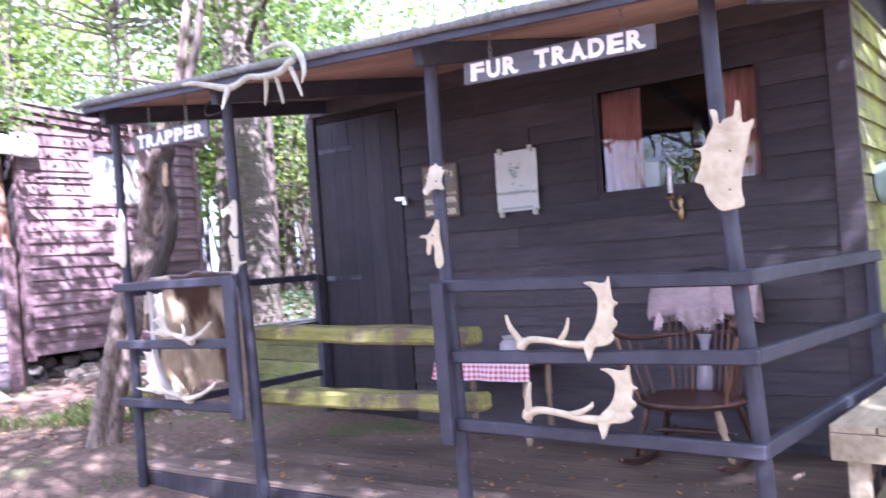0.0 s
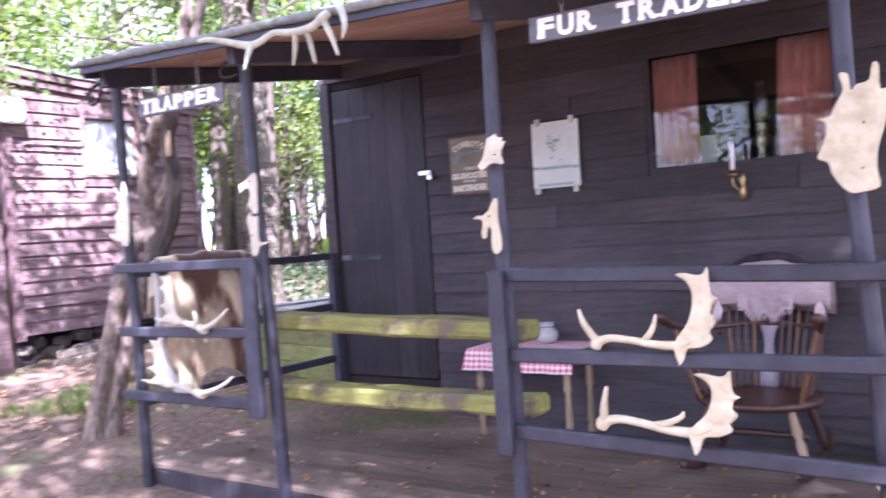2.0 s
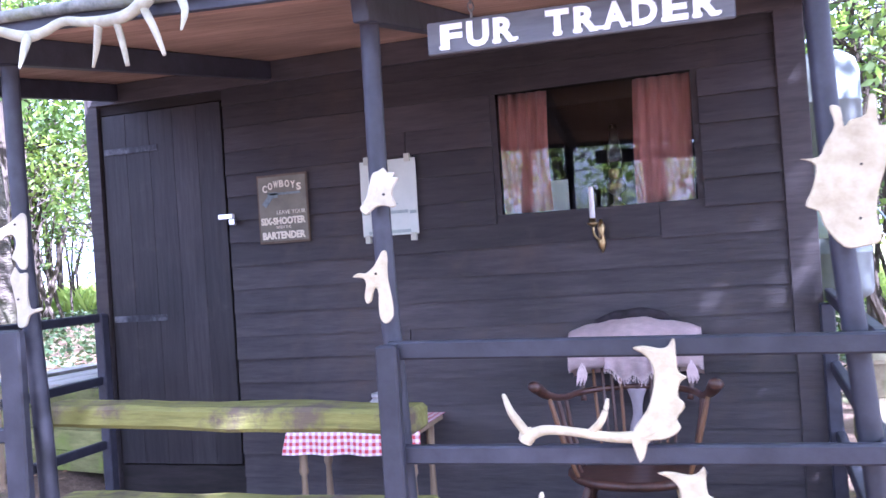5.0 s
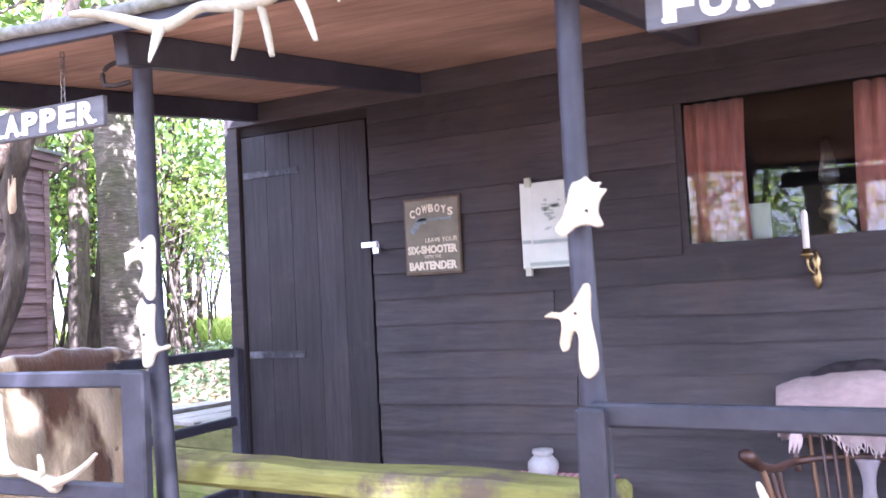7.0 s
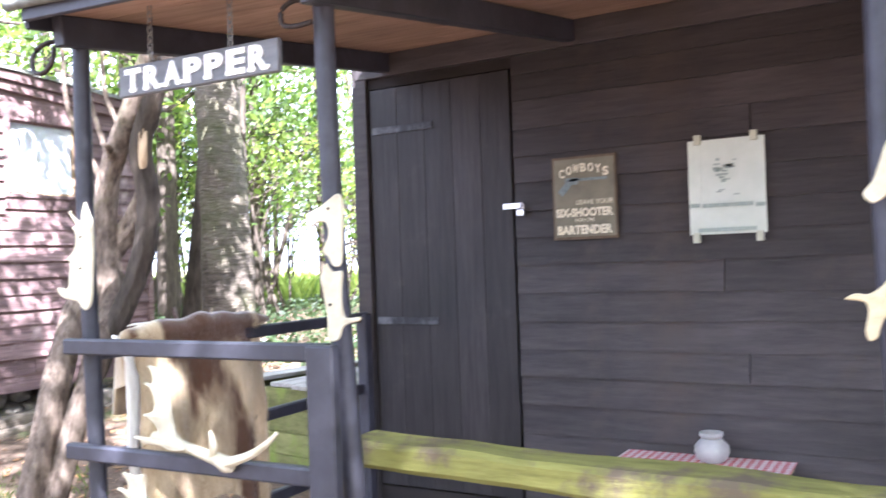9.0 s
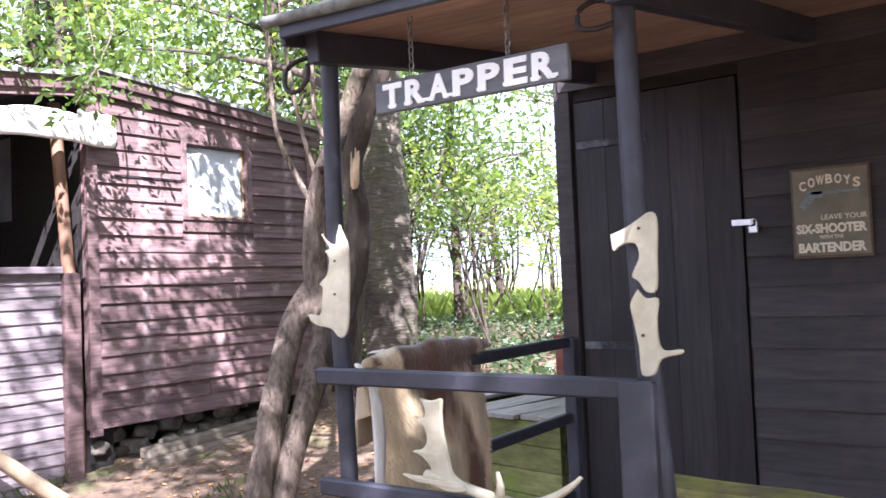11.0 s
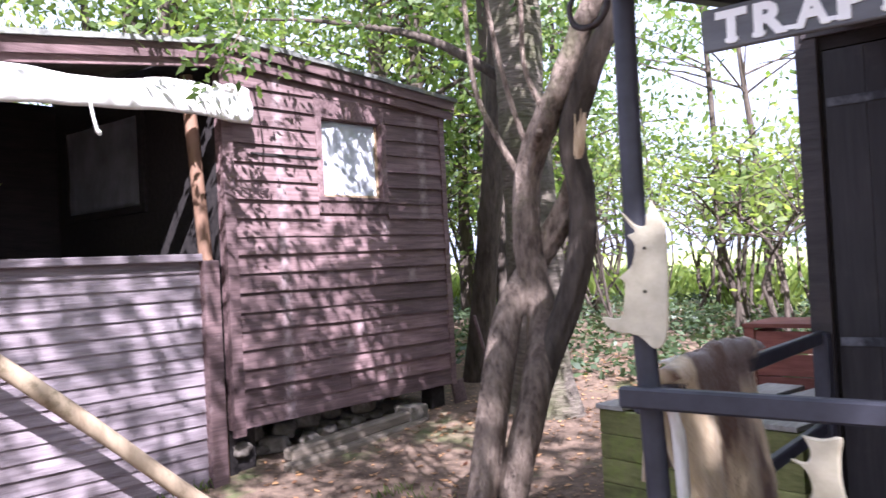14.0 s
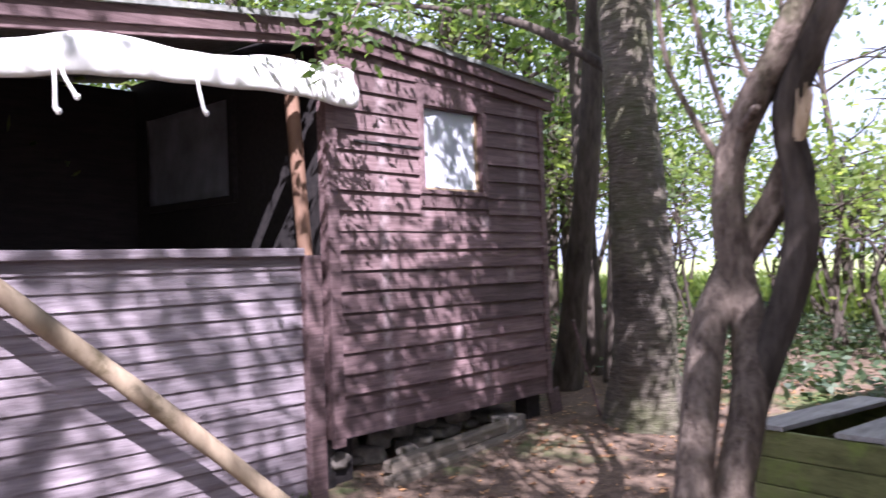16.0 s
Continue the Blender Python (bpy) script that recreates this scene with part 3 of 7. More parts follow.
part("trunk", limb(bmesh.new(), [(0.235, -1.46, 0.0, 0.075), (0.240, -1.40, 0.35, 0.054), (0.275, -1.28, 0.80, 0.049), (0.30, -1.16, 1.12, 0.051), (0.265, -1.05, 1.34, 0.052), (0.215, -1.04, 1.62, 0.052), (0.205, -1.02, 1.85, 0.05), (0.24, -1.0, 1.99, 0.05), (0.34, -1.0, 2.16, 0.045),
                                  (0.45, -1.0, 2.36, 0.040), (0.60, -0.95, 2.7, 0.034), (0.7, -0.9, 3.3, 0.026), (0.75, -0.8, 4.2, 0.012)], 24, 12, wob=0.24, seed=5), BARK, twist, smooth=True)
part("branch", limb(bmesh.new(), [(0.305, -1.17, 1.02, 0.030), (0.325, -1.09, 1.22, 0.046), (0.375, -1.02, 1.42, 0.050), (0.415, -0.98, 1.62, 0.050), (0.41, -0.96, 1.82, 0.050), (0.385, -0.97, 2.02, 0.047), (0.475, -0.97, 2.24, 0.044), (0.59, -0.95, 2.47, 0.040), (0.72, -0.85, 3.0, 0.03), (0.72, -0.7, 3.9, 0.014)], 24, 12, wob=0.22, seed=9), BARK_DARK, twist, "dark swollen stem", smooth=True)
for k, pts in enumerate(([(0.19, -1.01, 1.86, 0.014), (0.10, -1.05, 2.05, 0.013), (0.03, -1.08, 2.25, 0.011), (0.0, -1.08, 2.6, 0.009), (-0.02, -1.1, 3.3, 0.004)], [(0.22, -1.0, 1.95, 0.013), (0.17, -1.03, 2.15, 0.011), (0.13, -1.05, 2.35, 0.010), (0.09, -1.06, 2.6, 0.008), (0.05, -1.1, 3.2, 0.004)],
                         [(0.30, -1.0, 2.10, 0.012), (0.24, -1.04, 2.3, 0.01), (0.25, -1.06, 2.6, 0.008), (0.2, -1.1, 3.1, 0.004)], [(0.26, -1.02, 1.98, 0.02), (0.33, -1.1, 2.02, 0.016), (0.36, -1.14, 2.02, 0.012)])):
    part("shoot", limb(bmesh.new(), pts, 7, 5, wob=0.2, seed=k), BARK, twist, smooth=True)
SPLINTER = material("pale_splintered_wood", (0.34, 0.24, 0.14), (0.58, 0.45, 0.30), (60, 60, 5), 0.85, 0.7, stain=0.25)
bm = bmesh.new()
for k in range(9):
    a = lrng.uniform(-1, 1)
    limb(bm, [(0.43 + 0.015 * a, -1.0, 1.92 + 0.03 * abs(a), 0.012), (0.445 + 0.022 * a, -1.015, 2.0, 0.008), (0.455 + 0.03 * a, -1.02, 2.05 + lrng.uniform(0, 0.05), 0.002)], 5, 3)
tagged(part("broken_stub", bm, SPLINTER, twist, "pale splintered broken stub"), kind="stuff")
V, F = [], []
bm = bmesh.new()
for s, e in (((0.6, -0.95, 2.7), (0.75, -0.8, 4.2)), ((0.72, -0.85, 3.0), (0.72, -0.7, 3.9)), ((0.0, -1.08, 2.6), (-0.02, -1.1, 3.3)), ((0.13, -1.05, 2.4), (0.05, -1.1, 3.2))):
    for q in twigs(bm, s, e, 0.010, 10, lrng, 0.9):
        leaves(V, F, q, 0.2, 11, 0.042, lrng)
# clusters strung along a line so that they shade the shed wall's right part
for _ in range(430):
    f = lrng.random()
    leaves(V, F, lrng.normal((-0.95 + 1.7 * f, 0.32 - 1.2 * f, 4.45), (0.28, 0.32, 0.3)), 0.15, 28, 0.052, lrng)
# unseen clusters added overhead to keep sun off the lower shed wall
for _ in range(42):
    leaves(V, F, lrng.normal((0.9, -2.55, 4.45), (0.3, 0.38, 0.2)), 0.15, 26, 0.05, lrng)
for _ in range(62):
    leaves(V, F, (lrng.uniform(0.25, 1.65), lrng.uniform(-2.9, -0.8), lrng.uniform(4.8, 5.2)), 0.15, 26, 0.055, lrng)
# limb added to carry the unseen clusters
limb(bm, [(0.7, -0.9, 3.3, 0.022), (0.72, -1.4, 3.8, 0.016), (0.62, -2.1, 4.3, 0.008), (0.5, -2.7, 4.5, 0.003)], 6, 4)
tagged(part("twig", bm, BARK, twist), kind="stuff")
leaf_object("crown", V, F, LEAF_A, twist, label="green leaves, some added out of view to shade the shed", kind="stuff")

# the thick banded trunk behind the shed corner, and dark slim stems by it
big = tree((-1.68, 1.68, ground_z(-1.68, 1.68)), "thick straight tree with banded grey bark and a mossy flared foot")
bm = bmesh.new()
limb(bm, [(-1.86, 1.88, 0.12, 0.44), (-1.86, 1.88, 0.40, 0.34), (-1.86, 1.88, 0.75, 0.265), (-1.85, 1.88, 1.3, 0.235), (-1.87, 1.88, 2.0, 0.215), (-1.92, 1.88, 3.2, 0.205), (-1.98, 1.9, 4.6, 0.17), (-2.0, 1.9, 6.8, 0.11)], 22, 7, wob=0.22, seed=3)
bm.transform(Matrix.Translation((1.86, -1.88, 0)))
bm.transform(Matrix.Translation((-1.68, 1.68, 0)) @ Matrix.Diagonal((0.9, 0.9, 1, 1)))
part("trunk", bm, BARK_RIDGED, big, smooth=True)
for k, pts in enumerate(([(-1.95, 1.9, 3.4, 0.05), (-1.4, 1.6, 3.9, 0.04), (-0.6, 1.3, 4.2, 0.02), (0.2, 1.1, 4.4, 0.01)], [(-1.98, 1.9, 3.0, 0.045), (-2.6, 1.6, 3.45, 0.035), (-3.4, 1.2, 3.7, 0.02), (-4.0, 0.9, 3.8, 0.01)],
                         [(-1.95, 1.9, 4.2, 0.05), (-1.7, 2.6, 4.7, 0.03), (-1.2, 3.5, 5.2, 0.015)], [(-2.0, 1.85, 4.4, 0.045), (-2.4, 0.9, 4.7, 0.03), (-2.6, -0.2, 4.8, 0.02), (-2.7, -0.9, 4.5, 0.01)])):
    part("branch", limb(bmesh.new(), pts, 8, 5, wob=0.15, seed=k), BARK_DARK, big, smooth=True)
V, F = [], []
for _ in range(150):
    c = lrng.normal((-1.9, 1.9, 5.3), (1.7, 1.6, 1.0))
    if c[2] > 3.5:
        leaves(V, F, c, 0.28, 34, 0.055, lrng)
leaf_object("crown", V, F, LEAF_A, big, label="dark and bright green leaves", kind="stuff")

for (x, y, r, lean) in ((-2.82, 2.3, 0.11, 0.42), (-2.62, 2.75, 0.075, 0.15), (-2.95, 3.0, 0.09, -0.1)):
    ob = tree((x, y, ground_z(x, y)), "slim dark-barked tree standing behind the shed corner", "slim trees")
    part("trunk", limb(bmesh.new(), [(x, y, ground_z(x, y) - 0.05, r * 1.25), (x + lean * 0.3, y, 1.2, r), (x + lean * 0.8, y, 2.6, r * 0.85), (x + lean * 1.6, y, 6.0, r * 0.5)], 12, 5, wob=0.2, seed=x), BARK_DARK, ob, smooth=True)
    V, F = [], []
    for _ in range(26):
        c = lrng.normal((x + lean * 1.5, y, 5.4), (0.9, 0.9, 0.9))
        leaves(V, F, c, 0.25, 28, 0.055, lrng)
    leaf_object("crown", V, F, LEAF_A, ob, kind="stuff")

# saplings and shrubs of the wood: thin bent stems, leaves in loose layers
spots = []
for k in range(110):
    x, y = lrng.uniform(-10, 5.0), lrng.uniform(4.6, 10.5)
    low = -4.5 < x < 2.5
    if low and lrng.random() < 0.25:
        continue
    spots.append((x, y, lrng.uniform(1.6, 2.5) if low else lrng.uniform(2.0, 3.6)))
for k in range(60):
    spots.append((lrng.uniform(5.7, 11.0), lrng.uniform(2.6, 9.0), lrng.uniform(2.2, 5.4)))
for k in range(16):
    spots.append((lrng.uniform(-9.5, -5.2), lrng.uniform(-3.0, 4.0), lrng.uniform(2.2, 4.2)))
for k in range(20):
    spots.append((lrng.uniform(-3.0, 11.0), lrng.uniform(-18.0, -13.0), lrng.uniform(2.4, 4.8)))
for (x, y, h) in spots:
    z0 = ground_z(x, y)
    ob = thing("shrub", (x, y, z0), "thin-stemmed green sapling of the wood in leaf", "shrub", "woodland shrubs")
    bm = bmesh.new()
    V, F = [], []
    for s in range(int(lrng.integers(1, 4))):
        a, out = lrng.uniform(0, 6.28), lrng.uniform(0.2, 0.8)
        tip = (x + math.cos(a) * out, y + math.sin(a) * out, z0 + h * lrng.uniform(0.7, 1.05))
        mid = (x + math.cos(a) * out * 0.3 + lrng.normal(0, 0.28), y + math.sin(a) * out * 0.3, z0 + h * lrng.uniform(0.3, 0.5))
        r = lrng.uniform(0.013, 0.030)
        limb(bm, [(x + lrng.normal(0, 0.06), y + lrng.normal(0, 0.06), z0 - 0.03, r * 1.3), (*mid, r), (*tip, r * 0.35)], 6, 3)
        for q in twigs(bm, mid, tip, r * 0.5, 10, lrng, 0.75):
            leaves(V, F, q, (0.17, 0.17, 0.11), 14, 0.056, lrng, 0.3)
        leaves(V, F, tip, 0.30, 24, 0.05, lrng)
    for _ in range(1):
        leaves(V, F, (x + lrng.normal(0, 0.4), y + lrng.normal(0, 0.4), z0 + h * lrng.uniform(0.15, 0.5)), (0.25, 0.25, 0.15), 22, 0.055, lrng, 0.3)
    tagged(part("stem", bm, BARK_DARK, ob), kind="stuff")
    leaf_object("foliage", V, F, LEAF_B if lrng.random() < 0.48 else LEAF_A, ob, kind="stuff")

# taller trees of the wood
for k in range(48):
    x, y = (lrng.uniform(-4, 12), lrng.uniform(-19, -13)) if k >= 36 else (lrng.uniform(-10, -5.2), lrng.uniform(1.5, 6.5)) if k > 23 else (lrng.uniform(-10, 4.5), lrng.uniform(5.5, 13)) if k < 15 else ((lrng.uniform(6.2, 11), lrng.uniform(3, 10)) if k < 21 else (lrng.uniform(-10, -6.5), lrng.uniform(-3, 3)))
    z0 = ground_z(x, y)
    ob = tree((x, y, z0), "tall slender woodland tree with a thin leafy crown", "woodland trees")
    r, lean = lrng.uniform(0.03, 0.07) if k < 15 else lrng.uniform(0.06, 0.14), lrng.normal(0, 0.5)
    h = lrng.uniform(6, 9)
    part("trunk", limb(bmesh.new(), [(x, y, z0 - 0.05, r * 1.3), (x + lean * 0.2, y, z0 + h * 0.3, r), (x + lean * 0.6, y, z0 + h * 0.6, r * 0.7), (x + lean, y, z0 + h, r * 0.25)], 9, 4, wob=0.15, seed=k), BARK_DARK, ob, smooth=True)
    V, F = [], []
    bm = bmesh.new()
    for b in range(14):
        f = lrng.uniform(0.3, 0.95)
        p = np.array((x + lean * f, y, z0 + h * f))
        q = p + np.array((lrng.normal(0, 1.0), lrng.normal(0, 1.0), lrng.uniform(0.0, 0.8)))
        limb(bm, [(*p, r * 0.35), (*((p + q) / 2 + (0, 0, 0.1)), r * 0.25), (*q, r * 0.08)], 5, 2)
        for _ in range(5 if k > 23 or 15 <= k < 21 else 2):
            leaves(V, F, q + lrng.normal(0, 0.5, 3), 0.33, 36, 0.07, lrng)
    tagged(part("branch", bm, BARK_DARK, ob), kind="stuff")
    leaf_object("crown", V, F, LEAF_A if k % 3 else LEAF_B, ob, kind="stuff")

# unseen trees beside and behind the path, placed to shade hut and dapple shed
for (x, y, h, centre, spread, n, size) in ((8.4, -5.2, 7.2, (7.7, -4.2, 6.6), (1.75, 1.05, 0.6), 800, 0.09), (6.9, -8.0, 7.5, (6.6, -6.9, 6.9), (1.9, 1.5, 0.85), 250, 0.085),
                                           (3.6, -9.2, 7.2, (2.1, -5.5, 6.7), (0.95, 1.3, 0.4), 92, 0.06), (9.5, -1.5, 7.0, (8.8, -0.6, 6.4), (1.7, 1.7, 0.85), 200, 0.085)):
    z0 = ground_z(x, y)
    ob = tree((x, y, z0), "unseen broad-crowned tree added to shade the hut and dapple the shed", "shade trees")
    part("trunk", limb(bmesh.new(), [(x, y, z0 - 0.1, 0.26), (x, y, 1.5, 0.19), (x * 0.8 + centre[0] * 0.2, y * 0.8 + centre[1] * 0.2, 4.0, 0.15), (*centre, 0.05)], 12, 5, wob=0.2, seed=x), BARK_RIDGED, ob, smooth=True)
    V, F = [], []
    for _ in range(n):
        c = lrng.normal(centre, spread)
        if c[2] > 4.6:
            leaves(V, F, c, 0.16, 26, size, lrng)
    leaf_object("crown", V, F, LEAF_A, ob, kind="stuff")

# a leafy sprig hanging before the shed roof
sprig = thing("hanging_branch", (-1.2, -0.6, 3.1), "thin overhanging leafy branch before the shed roof", "branch")
V, F = [], []
bm = bmesh.new()
for k, (p, q) in enumerate((((-2.7, -0.9, 4.5), (-1.75, -0.85, 2.75)), ((-2.6, -0.2, 4.8), (-1.8, -0.45, 2.86)), ((-1.9, -0.7, 3.3), (-1.7, -1.05, 2.62)), ((-2.7, -0.9, 4.5), (-1.85, -1.3, 2.9)), ((-2.0, 0.2, 3.9), (-1.8, 0.05, 3.0)))):
    p, q = np.array(p), np.array(q)
    mid = (p + q) / 2 + (0.12, 0.05, 0.1)
    limb(bm, [(*p, 0.009), (*mid, 0.006), (*q, 0.002)], 5, 5)
    for f in np.linspace(0.55, 1.0, 10):
        c = p + (q - p) * f
        leaves(V, F, c, (0.11, 0.11, 0.08), 15, 0.034, lrng, 0.3)
tagged(part("twig", bm, BARK, sprig), kind="stuff")
leaf_object("foliage", V, F, LEAF_A, sprig, kind="stuff")

# low green cover of the wood's floor, grass tufts and fallen leaves
V, F = [], []
for _ in range(2300):
    x, y = lrng.uniform(-9, 9), lrng.uniform(2.6, 10)
    if 0.6 < x < 5.6 and y < 3.4:
        continue
    leaves(V, F, (x, y, ground_z(x, y) + 0.08), (0.16, 0.16, 0.05), 11, 0.05, lrng, 0.5)
leaf_object("ground_ivy", V, F, LEAF_C, label="low green ivy and herbs on the wood floor", category="undergrowth", kind="stuff")


def blades(count, xr, yr, high):
    b = []
    for _ in range(count):
        x, y = lrng.uniform(*xr), lrng.uniform(*yr)
        if noise.noise(Vector((x * 0.9, y * 0.9, 4))) < 0.05:
            continue
        z = ground_z(x, y)
        a, h = lrng.uniform(0, 6.28), high * lrng.uniform(0.5, 1.3)
        dx, dy, w = math.cos(a) * h * 0.6, math.sin(a) * h * 0.6, 0.004 + 0.014 * (high > 0.2)
        b.append(np.array([(x - w, y, z), (x + w, y, z), (x + dx * 0.5 + w * 0.6, y + dy * 0.5, z + h * 0.7), (x + dx, y + dy, z + h)]))
    return b


grass = blades(5500, (-2.0, 1.0), (-4.0, 0.5), 0.05)
grass += blades(3200, (-2.6, -0.2), (-2.3, -0.7), 0.075)
leaf_object("grass", grass, [len(grass)], LEAF_A, label="thin patchy green grass on bare soil", category="grass", kind="stuff")
tall = blades(16000, (-12, 8), (8.5, 15), 0.5)
leaf_object("tall_grass", tall, [len(tall)], LEAF_B, label="tall pale meadow grass beyond the wood", category="grass", kind="stuff")

V = []
for _ in range(30000):
    x, y = lrng.uniform(-4.5, 6.5), lrng.uniform(-4.5, 4.0)
    if noise.noise(Vector((x * 0.8, y * 0.8, 9))) < lrng.uniform(-0.7, 0.25) or HX0 - 0.05 < x < HX1 + 0.1 and -1.8 < y < HD:
        continue
    a, s = lrng.uniform(0, 6.28), 0.007 + 0.026 * lrng.random() ** 1.8
    z = ground_z(x, y) + 0.008
    c, d = math.cos(a) * s, math.sin(a) * s
    t = lrng.normal(0, 0.25, 2) * s
    V.append(np.array([(x - c, y - d, z), (x - d * 0.5, y + c * 0.5, z + abs(t[0])), (x + c, y + d, z + abs(t[1])), (x + d * 0.5, y - c * 0.5, z)]))
leaf_object("leaf_litter", V, [len(V)], LITTER, label="brown and yellow fallen leaves strewn on the soil", category="leaves", kind="stuff")
V = []
for _ in range(300):
    x, y = lrng.uniform(1.06, HX1), -1.74 + abs(lrng.normal(0, 0.75))
    if y > -0.08:
        continue
    a, s = lrng.uniform(0, 6.28), lrng.uniform(0.007, 0.026)
    z = deck_z(y) + 0.004
    c, d = math.cos(a) * s, math.sin(a) * s
    V.append(np.array([(x - c, y - d, z), (x - d * 0.5, y + c * 0.5, z + 0.012 * lrng.random()), (x + c, y + d, z + 0.01 * lrng.random()), (x + d * 0.5, y - c * 0.5, z)]))
leaf_object("deck_leaves", V, [len(V)], LITTER, label="pale dry leaves scattered on the porch deck", category="leaves", kind="stuff")

# ---- cladding: each board is a piece of its wall ----
clad(hut_front, HX0 + 0.004, HX1 - 0.004, 0.02, EAVE, 0.128, 0.024, BLACK_WOOD, holes=[(DOOR[0] - 0.01, DOOR[1] + 0.01, 0, 3), (WIN[0] - 0.03, WIN[1] + 0.03, WIN[2] - 0.03, WIN[3] + 0.03)], seed=4, joints=0.5)
clad(hut_left, 0.0, HD + 0.01, 0.02, EAVE, 0.128, 0.026, BLACK_WOOD, seed=5, hang=0.012)
clad(hut_right, 0.055, HD, -0.1, EAVE, 0.15, 0.03, MOSSY_BOARD, seed=6, joints=0.4)
clad(shed_side, 0.035, SHED_L - 0.035, SHED_Z + 0.01, 2.90, 0.118, 0.031, SHED_WOOD, holes=[(SWIN[0] - 0.05, SWIN[1] + 0.05, SWIN[2] - 0.12, SWIN[3] + 0.17)], seed=7, joints=0.15)
bz, row = 0.02, 0
srng = random.Random(8)
while bz < 1.62:
    ob = board(stall, -3.4, bz, 3.24 + srng.uniform(-0.006, 0.004), 0.083, 0.021, row, STALL_WOOD, srng.uniform(-0.12, 0.12))
    ob.location.y = 0.03
    bz += 0.083
    row += 1

# trim of the shed
# solid dark strip on the boards, standing in for the shade of a gap
part("open_joint", B((0.20, -0.0345, 2.322), (0.775, -0.004, 2.338)), PLAIN_DARK, shed_side, "dark strip standing for the shade in an open joint between boards")
for name, a, b, m in (("corner_board", (-0.015, -0.035, SHED_Z - 0.04), (0.065, 0.0, 2.96), SHED_WOOD), ("corner_board", (SHED_L - 0.05, -0.035, SHED_Z), (SHED_L + 0.005, 0.0, 2.84), SHED_WOOD)):
    bm = B(a, b, 0.004)
    ob = part(name, bm, m, shed_side, "")
cap = part("cap_board", B((-3.4, -0.035, 1.66), (-0.19, 0.10, 1.705), 0.006), STALL_WOOD, stall, "pale sunlit cap board")
part("end_post", B((-0.185, -0.03, 0.1), (-0.07, 0.08, 1.665), 0.012), SHED_WOOD, stall, "square purple-brown end post")

# hut corner boards and skirting
part("corner_board", B((HX1 - 0.09, -0.035, 0.0), (HX1 + 0.036, 0.0, EAVE), 0.004), BLACK_WOOD, hut_front, "")
part("corner_board", B((HX0 - 0.03, -0.03, 0.0), (HX0 + 0.055, -0.001, EAVE), 0.004), BLACK_WOOD, hut_front, "")
part("plate", B((HX0, -0.04, EAVE - 0.09), (HX1, 0.0, 2.524), 0.004), BLACK_WOOD, hut_front, "")

# deck planks along the porch, a little uneven, and a step board before them
drng = random.Random(11)
ys = np.linspace(-1.765, -0.03, 14)
for i in range(13):
    y0, y1 = ys[i] + 0.003, ys[i + 1] - 0.003
    yc = (y0 + y1) / 2
    x0, x1 = 1.02 + drng.uniform(-0.03, 0.02), HX1 + 0.03 + drng.uniform(-0.02, 0.03)
    cut = drng.uniform(2.0, 3.8)
    for a, b in ((x0, cut - 0.002), (cut + 0.002, x1)):
        bm = bmesh.new()
        beam(bm, (a, yc, deck_z(yc) - 0.015 + drng.uniform(-0.003, 0.003)), (b, yc, deck_z(yc) - 0.015 + drng.uniform(-0.003, 0.003)), y1 - y0, 0.028, 0.003)
        part("plank", bm, DECK_WOOD, deck)
# door-plank black here puts the shadow under the deck's lip into the colour
part("edge_board", beam(bmesh.new(), (1.03, -1.755, deck_z(-1.75) - 0.085), (HX1 + 0.03, -1.755, deck_z(-1.75) - 0.085), 0.022, 0.10, 0.004), DOOR_WOOD, deck, "front edge board, shadow put into its dark colour")
for (a, b, y, z) in ((1.95, 3.25, -2.02, 0.03), (3.3, 4.5, -2.06, -0.01)):
    solid("step_board", beam(bmesh.new(), (a, y, z), (b, y + 0.03, z - 0.05), 0.13, 0.05, 0.008), DECK_WOOD, "old weathered timber lying before the porch deck", "plank", "step boards", at=(a, y, z))

# ---- hut door ----
door = thing("door_hut", (1.38, 0.03, DOOR[2]), "closed black-stained plank door with worn strap hinges", "door", kind="structure")
dx = np.linspace(DOOR[0] + 0.006, DOOR[1] - 0.006, 6)
for i in range(5):
    part("plank", B((dx[i] + 0.0008, -0.012, DOOR[2] + 0.01), (dx[i + 1] - 0.0008, 0.035 - 0.002 * (i % 2), DOOR[3] - 0.008), 0.002), DOOR_WOOD, door)
HINGE = material("worn_black_iron", (0.017, 0.017, 0.022), (0.042, 0.042, 0.05), (30, 30, 30), 0.6, 0.3, metal=0.0, c3=(0.16, 0.16, 0.175), c3_from=0.47, c3_to=0.66, c3_scale=6)
for z in (2.14, 1.172):
    part("strap_hinge", B((1.0, -0.019, z - 0.018), (1.36, -0.0125, z + 0.018), 0.002), HINGE, door, "black iron strap hinge rubbed pale")
STEEL = material("bright_steel", (0.5, 0.5, 0.52), (0.75, 0.75, 0.77), (20, 20, 20), 0.3, 0.1, metal=1.0)
hasp = thing("padlock", (1.81, -0.04, 1.70), "small bright steel hasp and padlock on the door edge", "padlock")
part("hasp", B((1.74, -0.036, 1.695), (1.83, -0.026, 1.722), 0.002), STEEL, hasp)
part("staple", tube(bmesh.new(), [(1.835, -0.026, 1.70), (1.835, -0.052, 1.70), (1.835, -0.052, 1.718), (1.835, -0.026, 1.718)], [0.003] * 4, 6), STEEL, hasp)
part("shackle", tube(bmesh.new(), spline([(1.825, -0.05, 1.69), (1.825, -0.05, 1.712), (1.836, -0.05, 1.72), (1.848, -0.05, 1.712), (1.848, -0.05, 1.69)], 3), [0.003] * 13, 6), STEEL, hasp)
